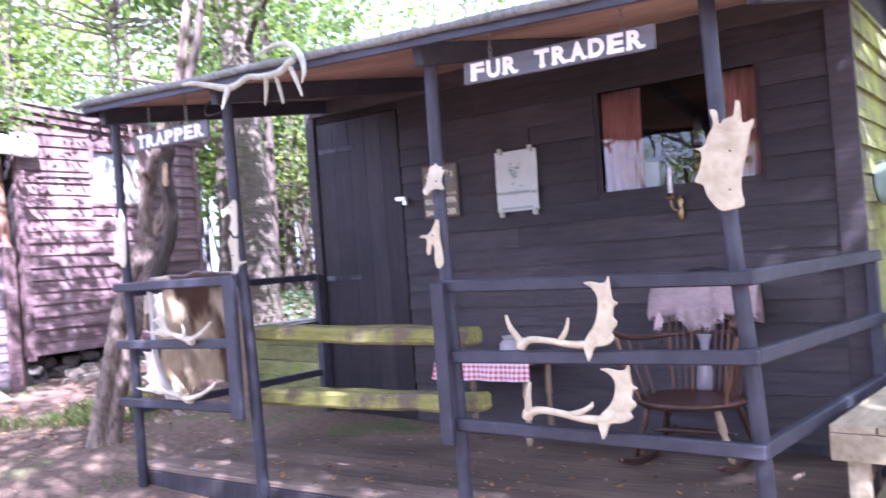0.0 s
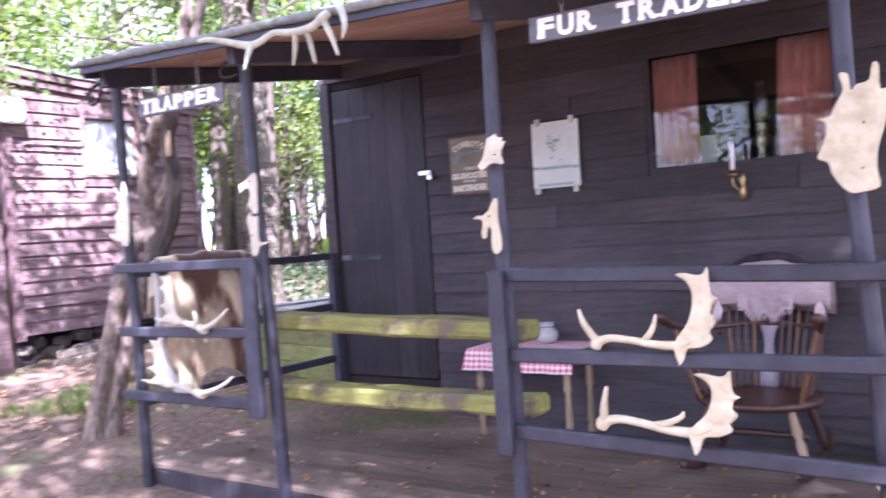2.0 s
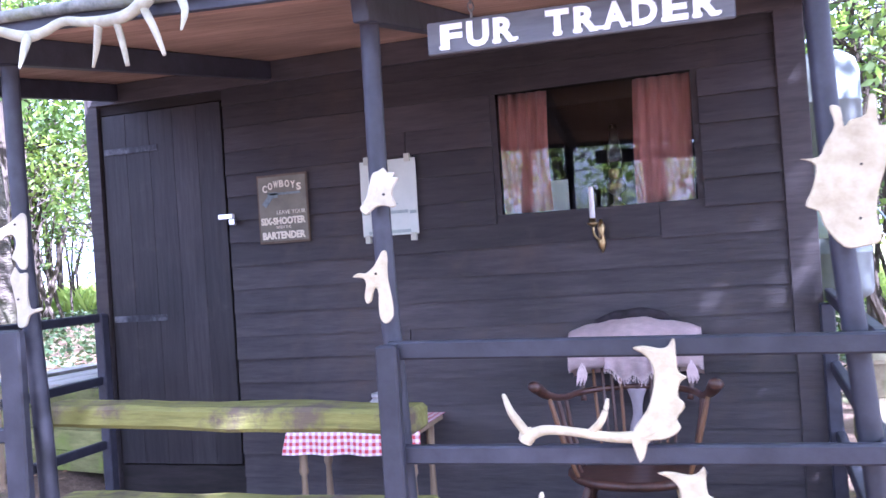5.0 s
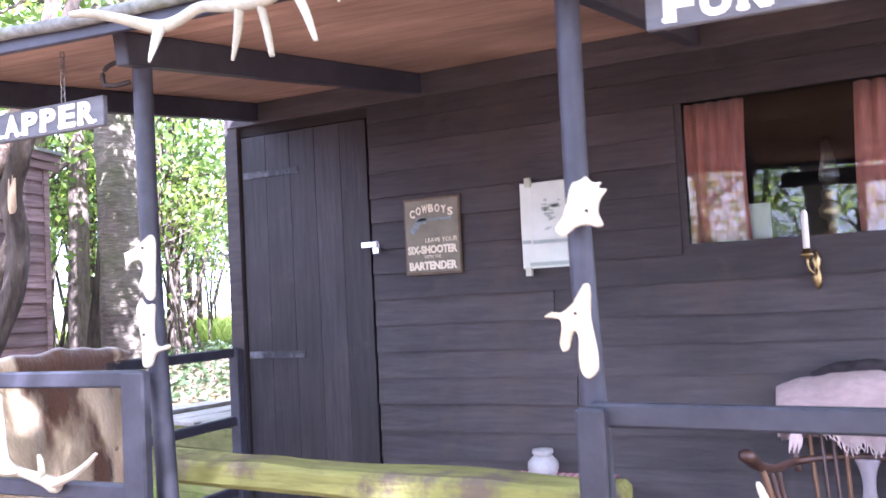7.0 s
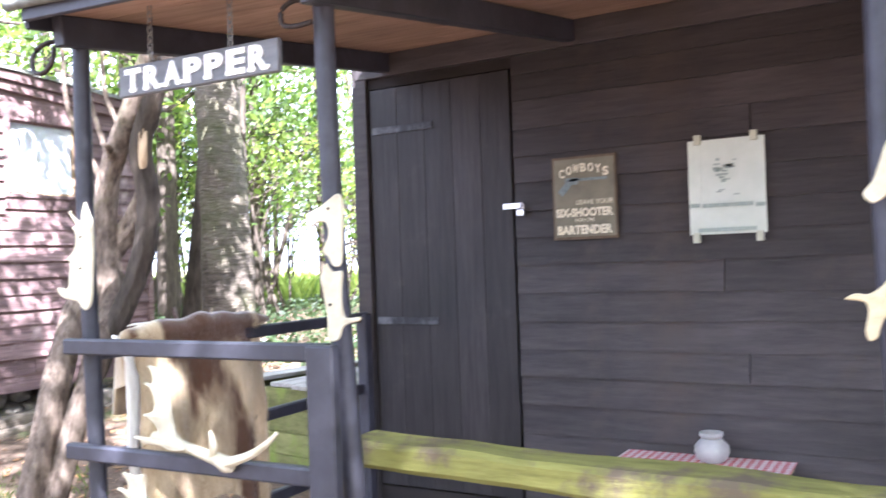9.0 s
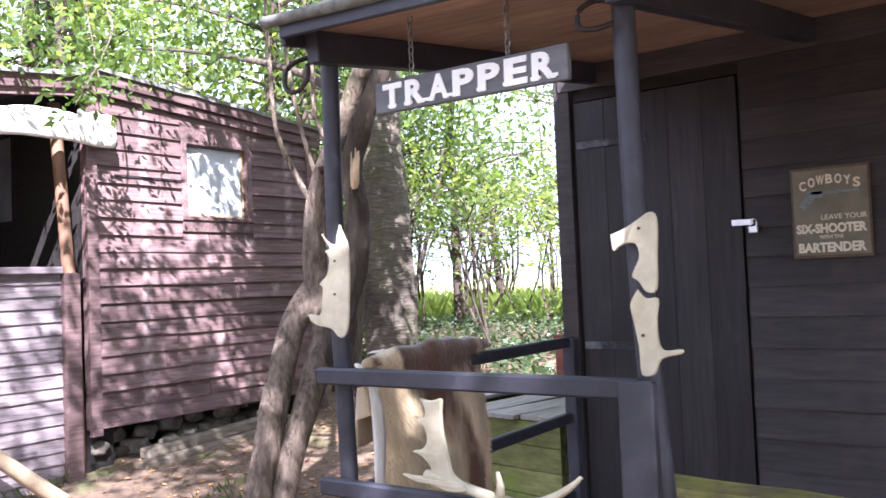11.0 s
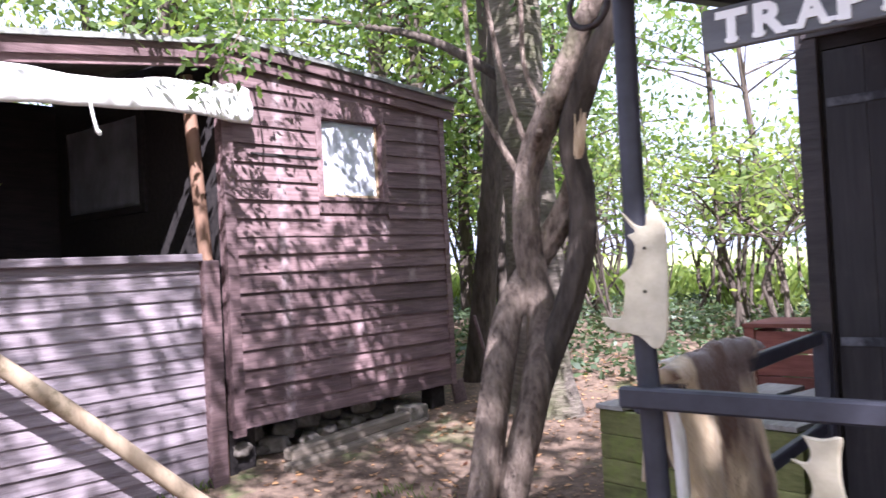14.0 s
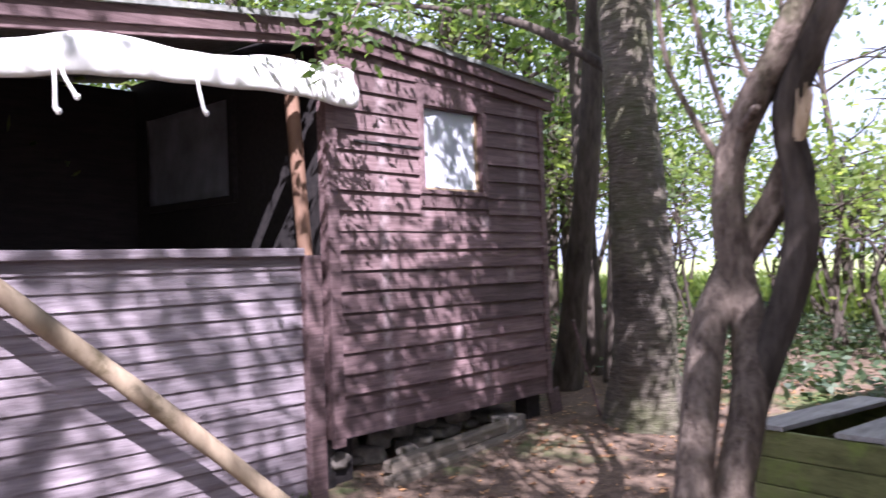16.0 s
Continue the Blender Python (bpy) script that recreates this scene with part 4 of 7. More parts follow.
part("lock_body", B((1.818, -0.06, 1.66), (1.855, -0.042, 1.69), 0.003), STEEL, hasp)

# ---- posters ----
TIN = material("aged_brown_printed_tin", (0.135, 0.125, 0.088), (0.21, 0.19, 0.135), (9, 9, 9), 0.55, 0.1, stain=0.25, stain_scale=6)
RUST = material("rusty_brown_edge", (0.09, 0.065, 0.042), (0.15, 0.11, 0.07), (40, 40, 40), 0.7, 0.2)
CREAM = material("cream_print", (0.70, 0.64, 0.48), (0.80, 0.74, 0.57), (30, 30, 30), 0.6, 0.0)
PAPER = material("pale_green_white_paper", (0.56, 0.61, 0.54), (0.66, 0.70, 0.63), (8, 8, 8), 0.6, 0.15, stain=0.06)
PALE_PRINT = material("faded_green_print", (0.30, 0.37, 0.33), (0.42, 0.48, 0.44), (60, 60, 60), 0.7, 0.0)
GREY_PRINT = material("faded_grey_print", (0.12, 0.16, 0.16), (0.25, 0.29, 0.29), (60, 60, 60), 0.7, 0.0)


def lettering(text, size, where, mat, parent, name="lettering", bold=0.0, width=None, depth=0.002, slab=0.0, rot=None):
    """Built-in letters facing -y; where is the middle of the line's foot."""
    cu = bpy.data.curves.new(name, "FONT")
    cu.body, cu.size, cu.align_x, cu.extrude, cu.offset = text, size, "CENTER", depth, bold
    cu.resolution_u = 3
    tmp = new(name, cu)
    dg = bpy.context.evaluated_depsgraph_get()
    me = bpy.data.meshes.new_from_object(tmp.evaluated_get(dg))
    bpy.data.objects.remove(tmp)
    xs = [v.co.x for v in me.vertices]
    wide = max(xs) - min(xs)
    mid = (max(xs) + min(xs)) / 2
    k = width / wide if width else 1.0
    for v in me.vertices:
        v.co.x = (v.co.x - mid) * k
    me.transform(pose(0, 0, 0, 90, 0, 0))
    if rot:
        me.transform(rot)
    me.transform(Matrix.Translation(Vector(where) - WL[parent]))
    me.materials.clear()
    me.materials.append(mat)
    ob = new(name, me)
    ob.parent = parent
    WL[ob] = WL[parent]
    return ob


tin = thing("tin_sign", (2.14, -0.03, 1.54), "brown vintage tin sign about six-shooters on the dark boards", "sign")
part("plate", B((1.99, -0.034, 1.54), (2.292, -0.030, 1.912), 0.0015), RUST, tin, "rusted brown edge")
part("printed_face", B((2.0, -0.0375, 1.552), (2.283, -0.035, 1.90)), TIN, tin, "olive brown printed face")
for i, ch in enumerate("COWBOYS"):
    a = (i - 3) * 0.034
    lettering(ch, 0.052, (2.142 + a, -0.039, 1.842 - 2.2 * a * a), CREAM, tin, bold=0.0015, width=0.031 if ch == "W" else 0.027)
lettering("LEAVE YOUR", 0.03, (2.19, -0.039, 1.695), CREAM, tin, width=0.17)
lettering("SIX-SHOOTER", 0.05, (2.14, -0.039, 1.643), CREAM, tin, bold=0.0022, width=0.265)
lettering("WITH THE", 0.022, (2.14, -0.039, 1.618), CREAM, tin, width=0.09)
lettering("BARTENDER", 0.052, (2.14, -0.039, 1.565), CREAM, tin, bold=0.0022, width=0.255)
part("printed_gun_barrel", B((2.07, -0.0395, 1.80), (2.25, -0.038, 1.812)), GREY_PRINT, tin)
bm = bmesh.new()
beam(bm, (2.03, -0.039, 1.745), (2.075, -0.039, 1.795), 0.0015, 0.03, 0, up=(1, 0, 0))
box(bm, (2.055, -0.0395, 1.785), (2.115, -0.038, 1.815))
part("printed_gun_grip", bm, GREY_PRINT, tin)

sheet_p = thing("paper_poster", (2.75, -0.03, 1.53), "pale laminated paper poster with a faint grey drawing", "poster")
bm = bmesh.new()
px = np.linspace(2.605, 2.908, 7)
pz = np.linspace(1.535, 1.925, 7)
grid = [[bm.verts.new((x, -0.036 - 0.012 * (0.5 + noise.noise(Vector((x * 5, z * 5, 2)))) - 0.02 * max(0, (2.63 - x) / 0.06), z)) for x in px] for z in pz]
for j in range(6):
    for i in range(6):
        bm.faces.new((grid[j][i], grid[j][i + 1], grid[j + 1][i + 1], grid[j + 1][i]))
ret = bmesh.ops.extrude_face_region(bm, geom=bm.faces[:])
for v in ret["geom"]:
    if isinstance(v, bmesh.types.BMVert):
        v.co.y += 0.002
part("paper", bm, PAPER, sheet_p)
PY = -0.056
for k in range(20):
    a = random.Random(k)
    bx, bz2 = 2.755 + a.uniform(-0.045, 0.045), 1.74 + a.uniform(-0.05, 0.10)
    part("print", B((bx - 0.012, PY - 0.001, bz2), (bx + a.uniform(0.004, 0.016), PY, bz2 + a.uniform(0.004, 0.014))), PALE_PRINT, sheet_p)
for x0, x1, z0 in ((2.66, 2.86, 1.645), (2.61, 2.65, 1.648), (2.87, 2.905, 1.64), (2.64, 2.87, 1.545)):
    part("print_bar", B((x0, PY - 0.001, z0), (x1, PY, z0 + 0.016)), PALE_PRINT, sheet_p)
TAPE = material("yellowish_tape", (0.45, 0.46, 0.36), (0.55, 0.56, 0.45), (20, 20, 20), 0.4, 0.0)
for x, z in ((2.645, 1.925), (2.868, 1.925), (2.63, 1.52), (2.88, 1.52)):
    part("tape", B((x - 0.013, PY - 0.002, z - 0.018), (x + 0.013, -0.03, z + 0.022)), TAPE, sheet_p)

# ---- hut window: frame, pane, curtains ----
win = thing("window_hut", (3.84, 0.03, WIN[2]), "dark-framed hut window with red curtains and reflected sky", "window", kind="structure")
for a, b in (((WIN[0] - 0.035, -0.004, WIN[2] - 0.035), (WIN[1] + 0.035, 0.05, WIN[2])), ((WIN[0] - 0.035, -0.004, WIN[3]), (WIN[1] + 0.035, 0.05, WIN[3] + 0.035)),
             ((WIN[0] - 0.035, -0.004, WIN[2]), (WIN[0], 0.05, WIN[3])), ((WIN[1], -0.004, WIN[2]), (WIN[1] + 0.035, 0.05, WIN[3]))):
    part("window_frame", B(a, b, 0.002), BLACK_WOOD, win)
pane = part("pane", B((WIN[0] + 0.001, 0.018, WIN[2] + 0.001), (WIN[1] - 0.001, 0.022, WIN[3] - 0.001)), GLASS, win)
pane.visible_shadow = False
CURTAIN = material("dusty_red_cotton", (0.40, 0.15, 0.12), (0.55, 0.24, 0.20), (30, 30, 6), 0.9, 0.2, stain=0.15, sheen=0.3)


def curtain(x0, x1, z0, z1, y, mat, label):
    bm = bmesh.new()
    n = 36
    cols = []
    for i in range(n + 1):
        f = i / n
        col = []
        for j in range(7):
            g = j / 6
            x = x0 + (x1 - x0) * f + 0.01 * math.sin(g * 3 + x0)
            col.append(bm.verts.new((x, y + 0.014 * math.sin(f * 30 + x0 * 5) * (0.6 + 0.4 * g) + 0.006 * noise.noise(Vector((f * 6, g * 2, x0))), z0 + (z1 - z0) * g)))
        cols.append(col)
    for a, b in zip(cols, cols[1:]):
        for j in range(6):
            bm.faces.new((a[j], b[j], b[j + 1], a[j + 1]))
    ob = solid("curtain", bm, mat, label, "curtain", "window curtains", smooth=True, at=((x0 + x1) / 2, y, z1))
    md = ob.modifiers.new("thick", "SOLIDIFY")
    md.thickness = 0.003
    return ob


curtain(3.342, 3.585, 1.60, 2.20, 0.065, CURTAIN, "dusty red cotton curtain hanging behind the glass")
curtain(4.0, 4.272, 1.60, 2.20, 0.065, CURTAIN, "dusty red cotton curtain hanging behind the glass")
card = solid("white_card", B((3.46, 0.10, 1.59), (3.66, 0.104, 1.75)), PAPER, "white card standing behind the window glass", "card", at=(3.57, 0.1, 1.59))
shelf = solid("inner_sill", B((HX0 + 0.07, 0.062, 1.555), (HX1 - 0.07, 0.24, 1.585), 0.003), PLAIN_DARK, "inner window shelf, indoor gloom put into its colour", "shelf", at=(3.8, 0.15, 1.57))
BRASS = material("tarnished_brass", (0.22, 0.16, 0.07), (0.44, 0.33, 0.15), (25, 25, 25), 0.35, 0.15, metal=0.9)
WAX = material("white_candle_wax", (0.75, 0.74, 0.70), (0.82, 0.81, 0.77), (12, 12, 12), 0.4, 0.05)
CLEAR = glass_material("lamp_chimney_glass")


def lathe(profile, at, n=20):
    """A turned body: rows of radius, height."""
    bm = bmesh.new()
    rings = [[bm.verts.new((at[0] + r * math.cos(2 * math.pi * k / n), at[1] + r * math.sin(2 * math.pi * k / n), at[2] + z)) for k in range(n)] for r, z in profile]
    for a, b in zip(rings, rings[1:]):
        for k in range(n):
            bm.faces.new((a[k], a[(k + 1) % n], b[(k + 1) % n], b[k]))
    bm.faces.new(rings[0]), bm.faces.new(rings[-1][::-1])
    return bm


lamp = thing("oil_lamp", (3.89, 0.15, 1.585), "brass oil lamp with a glass chimney behind the window", "lamp")
part("font", lathe([(0.045, 0), (0.05, 0.01), (0.02, 0.03), (0.018, 0.07), (0.045, 0.09), (0.05, 0.12), (0.03, 0.15)], (3.89, 0.15, 1.586)), BRASS, lamp, "brass oil font", smooth=True)
part("burner", lathe([(0.02, 0.15), (0.034, 0.16), (0.034, 0.19), (0.028, 0.2)], (3.89, 0.15, 1.586)), BRASS, lamp, smooth=True)
part("chimney", lathe([(0.028, 0.2), (0.04, 0.24), (0.038, 0.28), (0.024, 0.34), (0.022, 0.42)], (3.89, 0.15, 1.586)), CLEAR, lamp, "clear glass chimney", smooth=True)
sconce = thing("candle_sconce", (3.80, -0.04, 1.38), "brass wall sconce with a white candle below the window", "sconce")
part("back_plate", lathe([(0.002, 0.0), (0.014, 0.02), (0.02, 0.05), (0.012, 0.09), (0.02, 0.12), (0.006, 0.16)], (3.825, -0.045, 1.375), 12), BRASS, sconce, smooth=True)
part("arm", tube(bmesh.new(), spline([(3.825, -0.05, 1.46), (3.82, -0.09, 1.44), (3.80, -0.115, 1.46), (3.797, -0.115, 1.50)], 4), [0.006] * 13, 8), BRASS, sconce, smooth=True)
part("drip_cup", lathe([(0.008, 0), (0.026, 0.012), (0.028, 0.02), (0.016, 0.02), (0.016, 0.04)], (3.797, -0.115, 1.50), 16), BRASS, sconce, smooth=True)
part("candle", lathe([(0.0125, 0), (0.0125, 0.15), (0.008, 0.162), (0.002, 0.166)], (3.797, -0.115, 1.525), 14), WAX, sconce, "white wax candle", smooth=True)

# ---- antlers and bones ----
from mathutils.geometry import tessellate_polygon

BONE = material("bleached_antler", (0.35, 0.29, 0.175), (0.53, 0.46, 0.31), (18, 18, 18), 0.55, 0.25, stain=0.14, stain_scale=5, c3=(0.40, 0.31, 0.19), c3_from=0.6, c3_to=0.8, c3_scale=6)
BONE_WHITE = material("white_weathered_bone", (0.37, 0.325, 0.225), (0.54, 0.49, 0.365), (14, 14, 14), 0.65, 0.35, stain=0.2, stain_scale=6, c3=(0.30, 0.25, 0.18), c3_from=0.6, c3_to=0.8, c3_scale=8)
HOLE = material("dark_nail_head", (0.03, 0.02, 0.02), (0.06, 0.05, 0.04), (50, 50, 50), 0.6, 0.0)


def palm(bm, outline, thick=0.016, dish=0.02):
    """A flat antler palm from an outline in x, z: rounded rim and a dished back."""
    pts = [(q[0], q[2]) for q in spline([(x, 0, z, 0) for x, z in outline] + [(outline[0][0], 0, outline[0][1], 0)], 3)[:-1]]
    n = len(pts)
    area = sum(pts[k][0] * pts[(k + 1) % n][1] - pts[(k + 1) % n][0] * pts[k][1] for k in range(n))
    turn = 1.0 if area > 0 else -1.0
    cx, cz = sum(q[0] for q in pts) / n, sum(q[1] for q in pts) / n
    size = max(math.hypot(q[0] - cx, q[1] - cz) for q in pts)

    def put(x, z, y):
        d = dish * ((x - cx) ** 2 + (z - cz) ** 2) / size ** 2
        return bm.verts.new((x, y - d + 0.0015 * noise.noise(Vector((x * 25, z * 25, 0))), z))

    inner = []
    for k in range(n):
        (ax, az), (bx, bz) = pts[k - 1], pts[(k + 1) % n]
        tx, tz = bx - ax, bz - az
        length = math.hypot(tx, tz) + 1e-9
        inner.append((pts[k][0] - turn * tz / length * thick * 0.28, pts[k][1] + turn * tx / length * thick * 0.28))
    rim = [put(x, z, 0.0) for x, z in pts]
    tris = tessellate_polygon([[Vector((x, z, 0)) for x, z in inner]])
    for sgn in (-1, 1):
        ring = [put(x, z, sgn * thick / 2) for x, z in inner]
        for k in range(n):
            bm.faces.new((rim[k], rim[(k + 1) % n], ring[(k + 1) % n], ring[k]))
        for t in tris:
            try:
                bm.faces.new([ring[k] for k in t])
            except ValueError:
                pass
    return bm


def fallow_antler(at, turn, scale, label, tall=1.0, brow=1.0, mid=0.0):
    """A shed fallow antler lying along a rail: burr, brow tine, beam, middle tine and the palm standing up."""
    bm = bmesh.new()
    limb(bm, [(0.0, 0, 0.0, 0.0187), (0.06, -0.005, 0.022, 0.0161), (0.16, -0.01, 0.016, 0.0153), (0.26, -0.005, 0.0, 0.0170), (0.36, 0, 0.0, 0.0204), (0.42, 0, 0.03, 0.0187)], 10, 5, wob=0.15)
    limb(bm, [(-0.012, 0, -0.02, 0.0221), (0.0, 0, 0.0, 0.0255), (0.02, 0, 0.012, 0.0187)], 10, 4, wob=0.3)
    limb(bm, [(0.005, 0, 0.0, 0.0153), (-0.025 * brow, -0.01, 0.045, 0.0155), (-0.05 * brow, -0.02, 0.09, 0.0125), (-0.068 * brow, -0.015, 0.135, 0.008), (-0.07 * brow, -0.015, 0.145, 0.004)], 9, 5)
    limb(bm, [(0.205, -0.005, 0.012, 0.0136), (0.24 + mid * 0.5, -0.015, 0.045 - mid * 0.3, 0.0125), (0.262 + mid, -0.02, 0.085 - mid * 0.6, 0.010), (0.272 + mid, -0.02, 0.125 - mid, 0.005)], 8, 5)
    outline = [(0.335, -0.012), (0.352, -0.06), (0.362, -0.078), (0.378, -0.055), (0.392, -0.015), (0.44, -0.008), (0.475, 0.008), (0.492, 0.03), (0.482, 0.055), (0.505, 0.085), (0.506, 0.105), (0.49, 0.125),
               (0.498, 0.165), (0.521, 0.183), (0.497, 0.20), (0.492, 0.24), (0.492, 0.29), (0.486, 0.305), (0.468, 0.28), (0.44, 0.275), (0.395, 0.285), (0.36, 0.278), (0.395, 0.255), (0.418, 0.215), (0.415, 0.15), (0.392, 0.085), (0.35, 0.03)]
    outline = [(x, z * tall if z > 0 else z) for x, z in outline]
    palm(bm, outline, 0.016, 0.022)
    bm.transform(Matrix.Scale(scale, 4))
    bm.transform(pose(*at, 0, turn, 0))
    ob = solid("antler", bm, BONE, label, "antler", "antlers on the rails", smooth=True, at=at)
    ob.data.set_sharp_from_angle(angle=radians(40))
    return ob


fallow_antler((3.82, -1.895, 0.908), 0, 0.81, "pale palmate fallow antler fixed along the middle rail", tall=1.02)
fallow_antler((3.825, -1.895, 0.632), 1, 0.90, "cream palmate fallow antler fixed on the low rail", tall=0.76, brow=-0.35, mid=0.05)


def upright_antler(at, sx, sz, label):
    """A shed antler with its palm standing at one end, a beam along the rail and a long brow tine at the other."""
    bm = bmesh.new()
    limb(bm, [(-0.26, 0, 0.062, 0.016), (-0.18, -0.003, 0.050, 0.0145), (-0.09, -0.005, 0.030, 0.0155), (-0.02, 0, 0.012, 0.020), (0.012, 0, 0.0, 0.024), (0.03, 0, 0.0, 0.016)], 10, 5, wob=0.15)
    limb(bm, [(0.0, 0, 0.002, 0.020), (0.05, -0.012, 0.018, 0.015), (0.11, -0.018, 0.042, 0.012), (0.165, -0.018, 0.078, 0.009), (0.198, -0.015, 0.110, 0.005)], 9, 5)
    limb(bm, [(-0.035, -0.004, 0.018, 0.013), (-0.022, -0.015, 0.06, 0.010), (-0.026, -0.02, 0.10, 0.005)], 8, 4)
    outline = [(-0.262, 0.385), (-0.225, 0.378), (-0.188, 0.388), (-0.195, 0.33), (-0.196, 0.25), (-0.182, 0.17), (-0.168, 0.105), (-0.13, 0.075), (-0.12, 0.045), (-0.18, 0.033), (-0.235, 0.048), (-0.285, 0.052), (-0.325, 0.072), (-0.328, 0.082),
               (-0.29, 0.078), (-0.250, 0.085), (-0.243, 0.115), (-0.268, 0.150), (-0.300, 0.172), (-0.268, 0.185), (-0.252, 0.225), (-0.262, 0.28), (-0.288, 0.31), (-0.258, 0.305), (-0.250, 0.34)]
    palm(bm, [(x, z * 0.74) for x, z in outline], 0.015, 0.015)
    bm.transform(Matrix.Diagonal((sx, 1, sz, 1)))
    bm.transform(Matrix.Translation(at))
    ob = solid("antler", bm, BONE_WHITE, label, "antler", "antlers on the rails", smooth=True, at=at)
    ob.data.set_sharp_from_angle(angle=radians(40))
    return ob


upright_antler((1.752, -1.895, 0.922), 1.05, 0.94, "white palmate antler fixed across the middle rail")
upright_antler((1.70, -1.895, 0.605), 1.32, 0.92, "white palmate antler fixed across the low rail")


def bone_plate(outline, y, label, mat, nails, turn=0.0, limbs=()):
    bm = bmesh.new()
    palm(bm, outline, 0.009, 0.004)
    for l in limbs:
        limb(bm, l, 8, 4)
    bm.transform(Matrix.Translation((0, y, 0)))
    x0, z0 = outline[0]
    ob = solid("antler_piece", bm, mat, label, "antler", "antler pieces on the posts", smooth=True, at=(x0, y, z0))
    ob.data.set_sharp_from_angle(angle=radians(32))
    for x, z in nails:
        part("nail", lathe([(0.0038, 0), (0.0034, 0.004)], (x0, y, z0), 8), HOLE, ob)
        nail = ob.children[-1]
        nail.matrix_basis = pose(x - x0, -0.0065, z - z0, 90, 0, 0)
    return ob


bone_plate([(1.151, 1.690), (1.137, 1.656), (1.131, 1.632), (1.106, 1.637), (1.075, 1.667), (1.089, 1.640), (1.105, 1.620), (1.085, 1.612), (1.101, 1.590), (1.091, 1.542), (1.058, 1.514), (1.070, 1.500), (1.066, 1.457), (1.056, 1.418), (1.006, 1.420), (1.034, 1.387), (1.100, 1.376), (1.141, 1.347), (1.172, 1.374), (1.182, 1.490), (1.184, 1.620), (1.172, 1.648), (1.163, 1.668)], -1.855, "white antler palm nailed to the corner pole", BONE_WHITE, [(1.13, 1.58), (1.125, 1.48)])
bone_plate([(2.040, 1.600), (2.081, 1.615), (2.115, 1.634), (2.143, 1.647), (2.160, 1.629), (2.156, 1.551), (2.152, 1.467), (2.125, 1.460), (2.107, 1.485), (2.090, 1.500), (2.109, 1.541), (2.102, 1.574), (2.068, 1.573), (2.046, 1.560)], -1.855, "white hooked bone piece nailed to the pole", BONE_WHITE, [(2.115, 1.61)])
bone_plate([(2.106, 1.468), (2.125, 1.446), (2.156, 1.445), (2.150, 1.401), (2.150, 1.355), (2.163, 1.326), (2.205, 1.329), (2.205, 1.318), (2.157, 1.305), (2.139, 1.270), (2.106, 1.269), (2.101, 1.331), (2.089, 1.400), (2.085, 1.435)], -1.86, "white forked bone piece nailed to the pole", BONE_WHITE, [(2.115, 1.36)])
bone_plate([(3.443, 1.673), (3.457, 1.657), (3.476, 1.656), (3.470, 1.643), (3.488, 1.639), (3.474, 1.621), (3.467, 1.606), (3.466, 1.585), (3.475, 1.563), (3.463, 1.556), (3.438, 1.563), (3.412, 1.560), (3.382, 1.541), (3.363, 1.561), (3.381, 1.585), (3.393, 1.618), (3.407, 1.657), (3.425, 1.664)], -1.86, "white broken antler palm nailed to the pole", BONE_WHITE, [(3.44, 1.595)])
bone_plate([(3.422, 1.434), (3.437, 1.429), (3.434, 1.365), (3.439, 1.322), (3.445, 1.279), (3.443, 1.243), (3.422, 1.225), (3.404, 1.240), (3.400, 1.279), (3.402, 1.313), (3.394, 1.330), (3.384, 1.309), (3.379, 1.292), (3.365, 1.285), (3.358, 1.304), (3.364, 1.335), (3.361, 1.356), (3.344, 1.361), (3.325, 1.364), (3.344, 1.375), (3.366, 1.373), (3.390, 1.389), (3.401, 1.404)], -1.86, "pale forked antler piece nailed to the pole", BONE, [(3.40, 1.37)])
bone_plate([(4.545, 1.586), (4.579, 1.567), (4.569, 1.514), (4.55, 1.47), (4.579, 1.453), (4.59, 1.415), (4.63, 1.363), (4.673, 1.362), (4.713, 1.374), (4.707, 1.428), (4.713, 1.486), (4.734, 1.552), (4.748, 1.61), (4.766, 1.657), (4.726, 1.65), (4.724, 1.717), (4.708, 1.725), (4.697, 1.679), (4.665, 1.671), (4.649, 1.656), (4.643, 1.702), (4.619, 1.707), (4.628, 1.661), (4.604, 1.619), (4.588, 1.588)], -1.87, "large cream elk-like antler palm on the end pole", BONE, [(4.68, 1.56), (4.67, 1.43)])

# long red-deer antler along the roof edge: beam, hanging tines and a brow tine arching over the felt
DEER = material("grey_green_antler", (0.30, 0.29, 0.21), (0.50, 0.48, 0.37), (20, 20, 20), 0.65, 0.3, stain=0.2, stain_scale=5)
bm = limb(bmesh.new(), [(2.225, -2.19, 2.185, 0.008), (2.27, -2.17, 2.185, 0.012), (2.335, -2.13, 2.170, 0.014), (2.405, -2.08, 2.150, 0.018), (2.46, -2.06, 2.160, 0.015), (2.53, -2.055, 2.182, 0.014), (2.60, -2.05, 2.172, 0.015), (2.67, -2.05, 2.164, 0.017), (2.73, -2.05, 2.165, 0.018), (2.775, -2.055, 2.175, 0.017), (2.815, -2.06, 2.19, 0.021), (2.84, -2.055, 2.205, 0.016)], 12, 6, wob=0.15)
long_antler = solid("long_antler", bm, DEER, "long many-tined deer antler wired along the roof edge", "antler", smooth=True, at=(2.6, -2.1, 2.15))
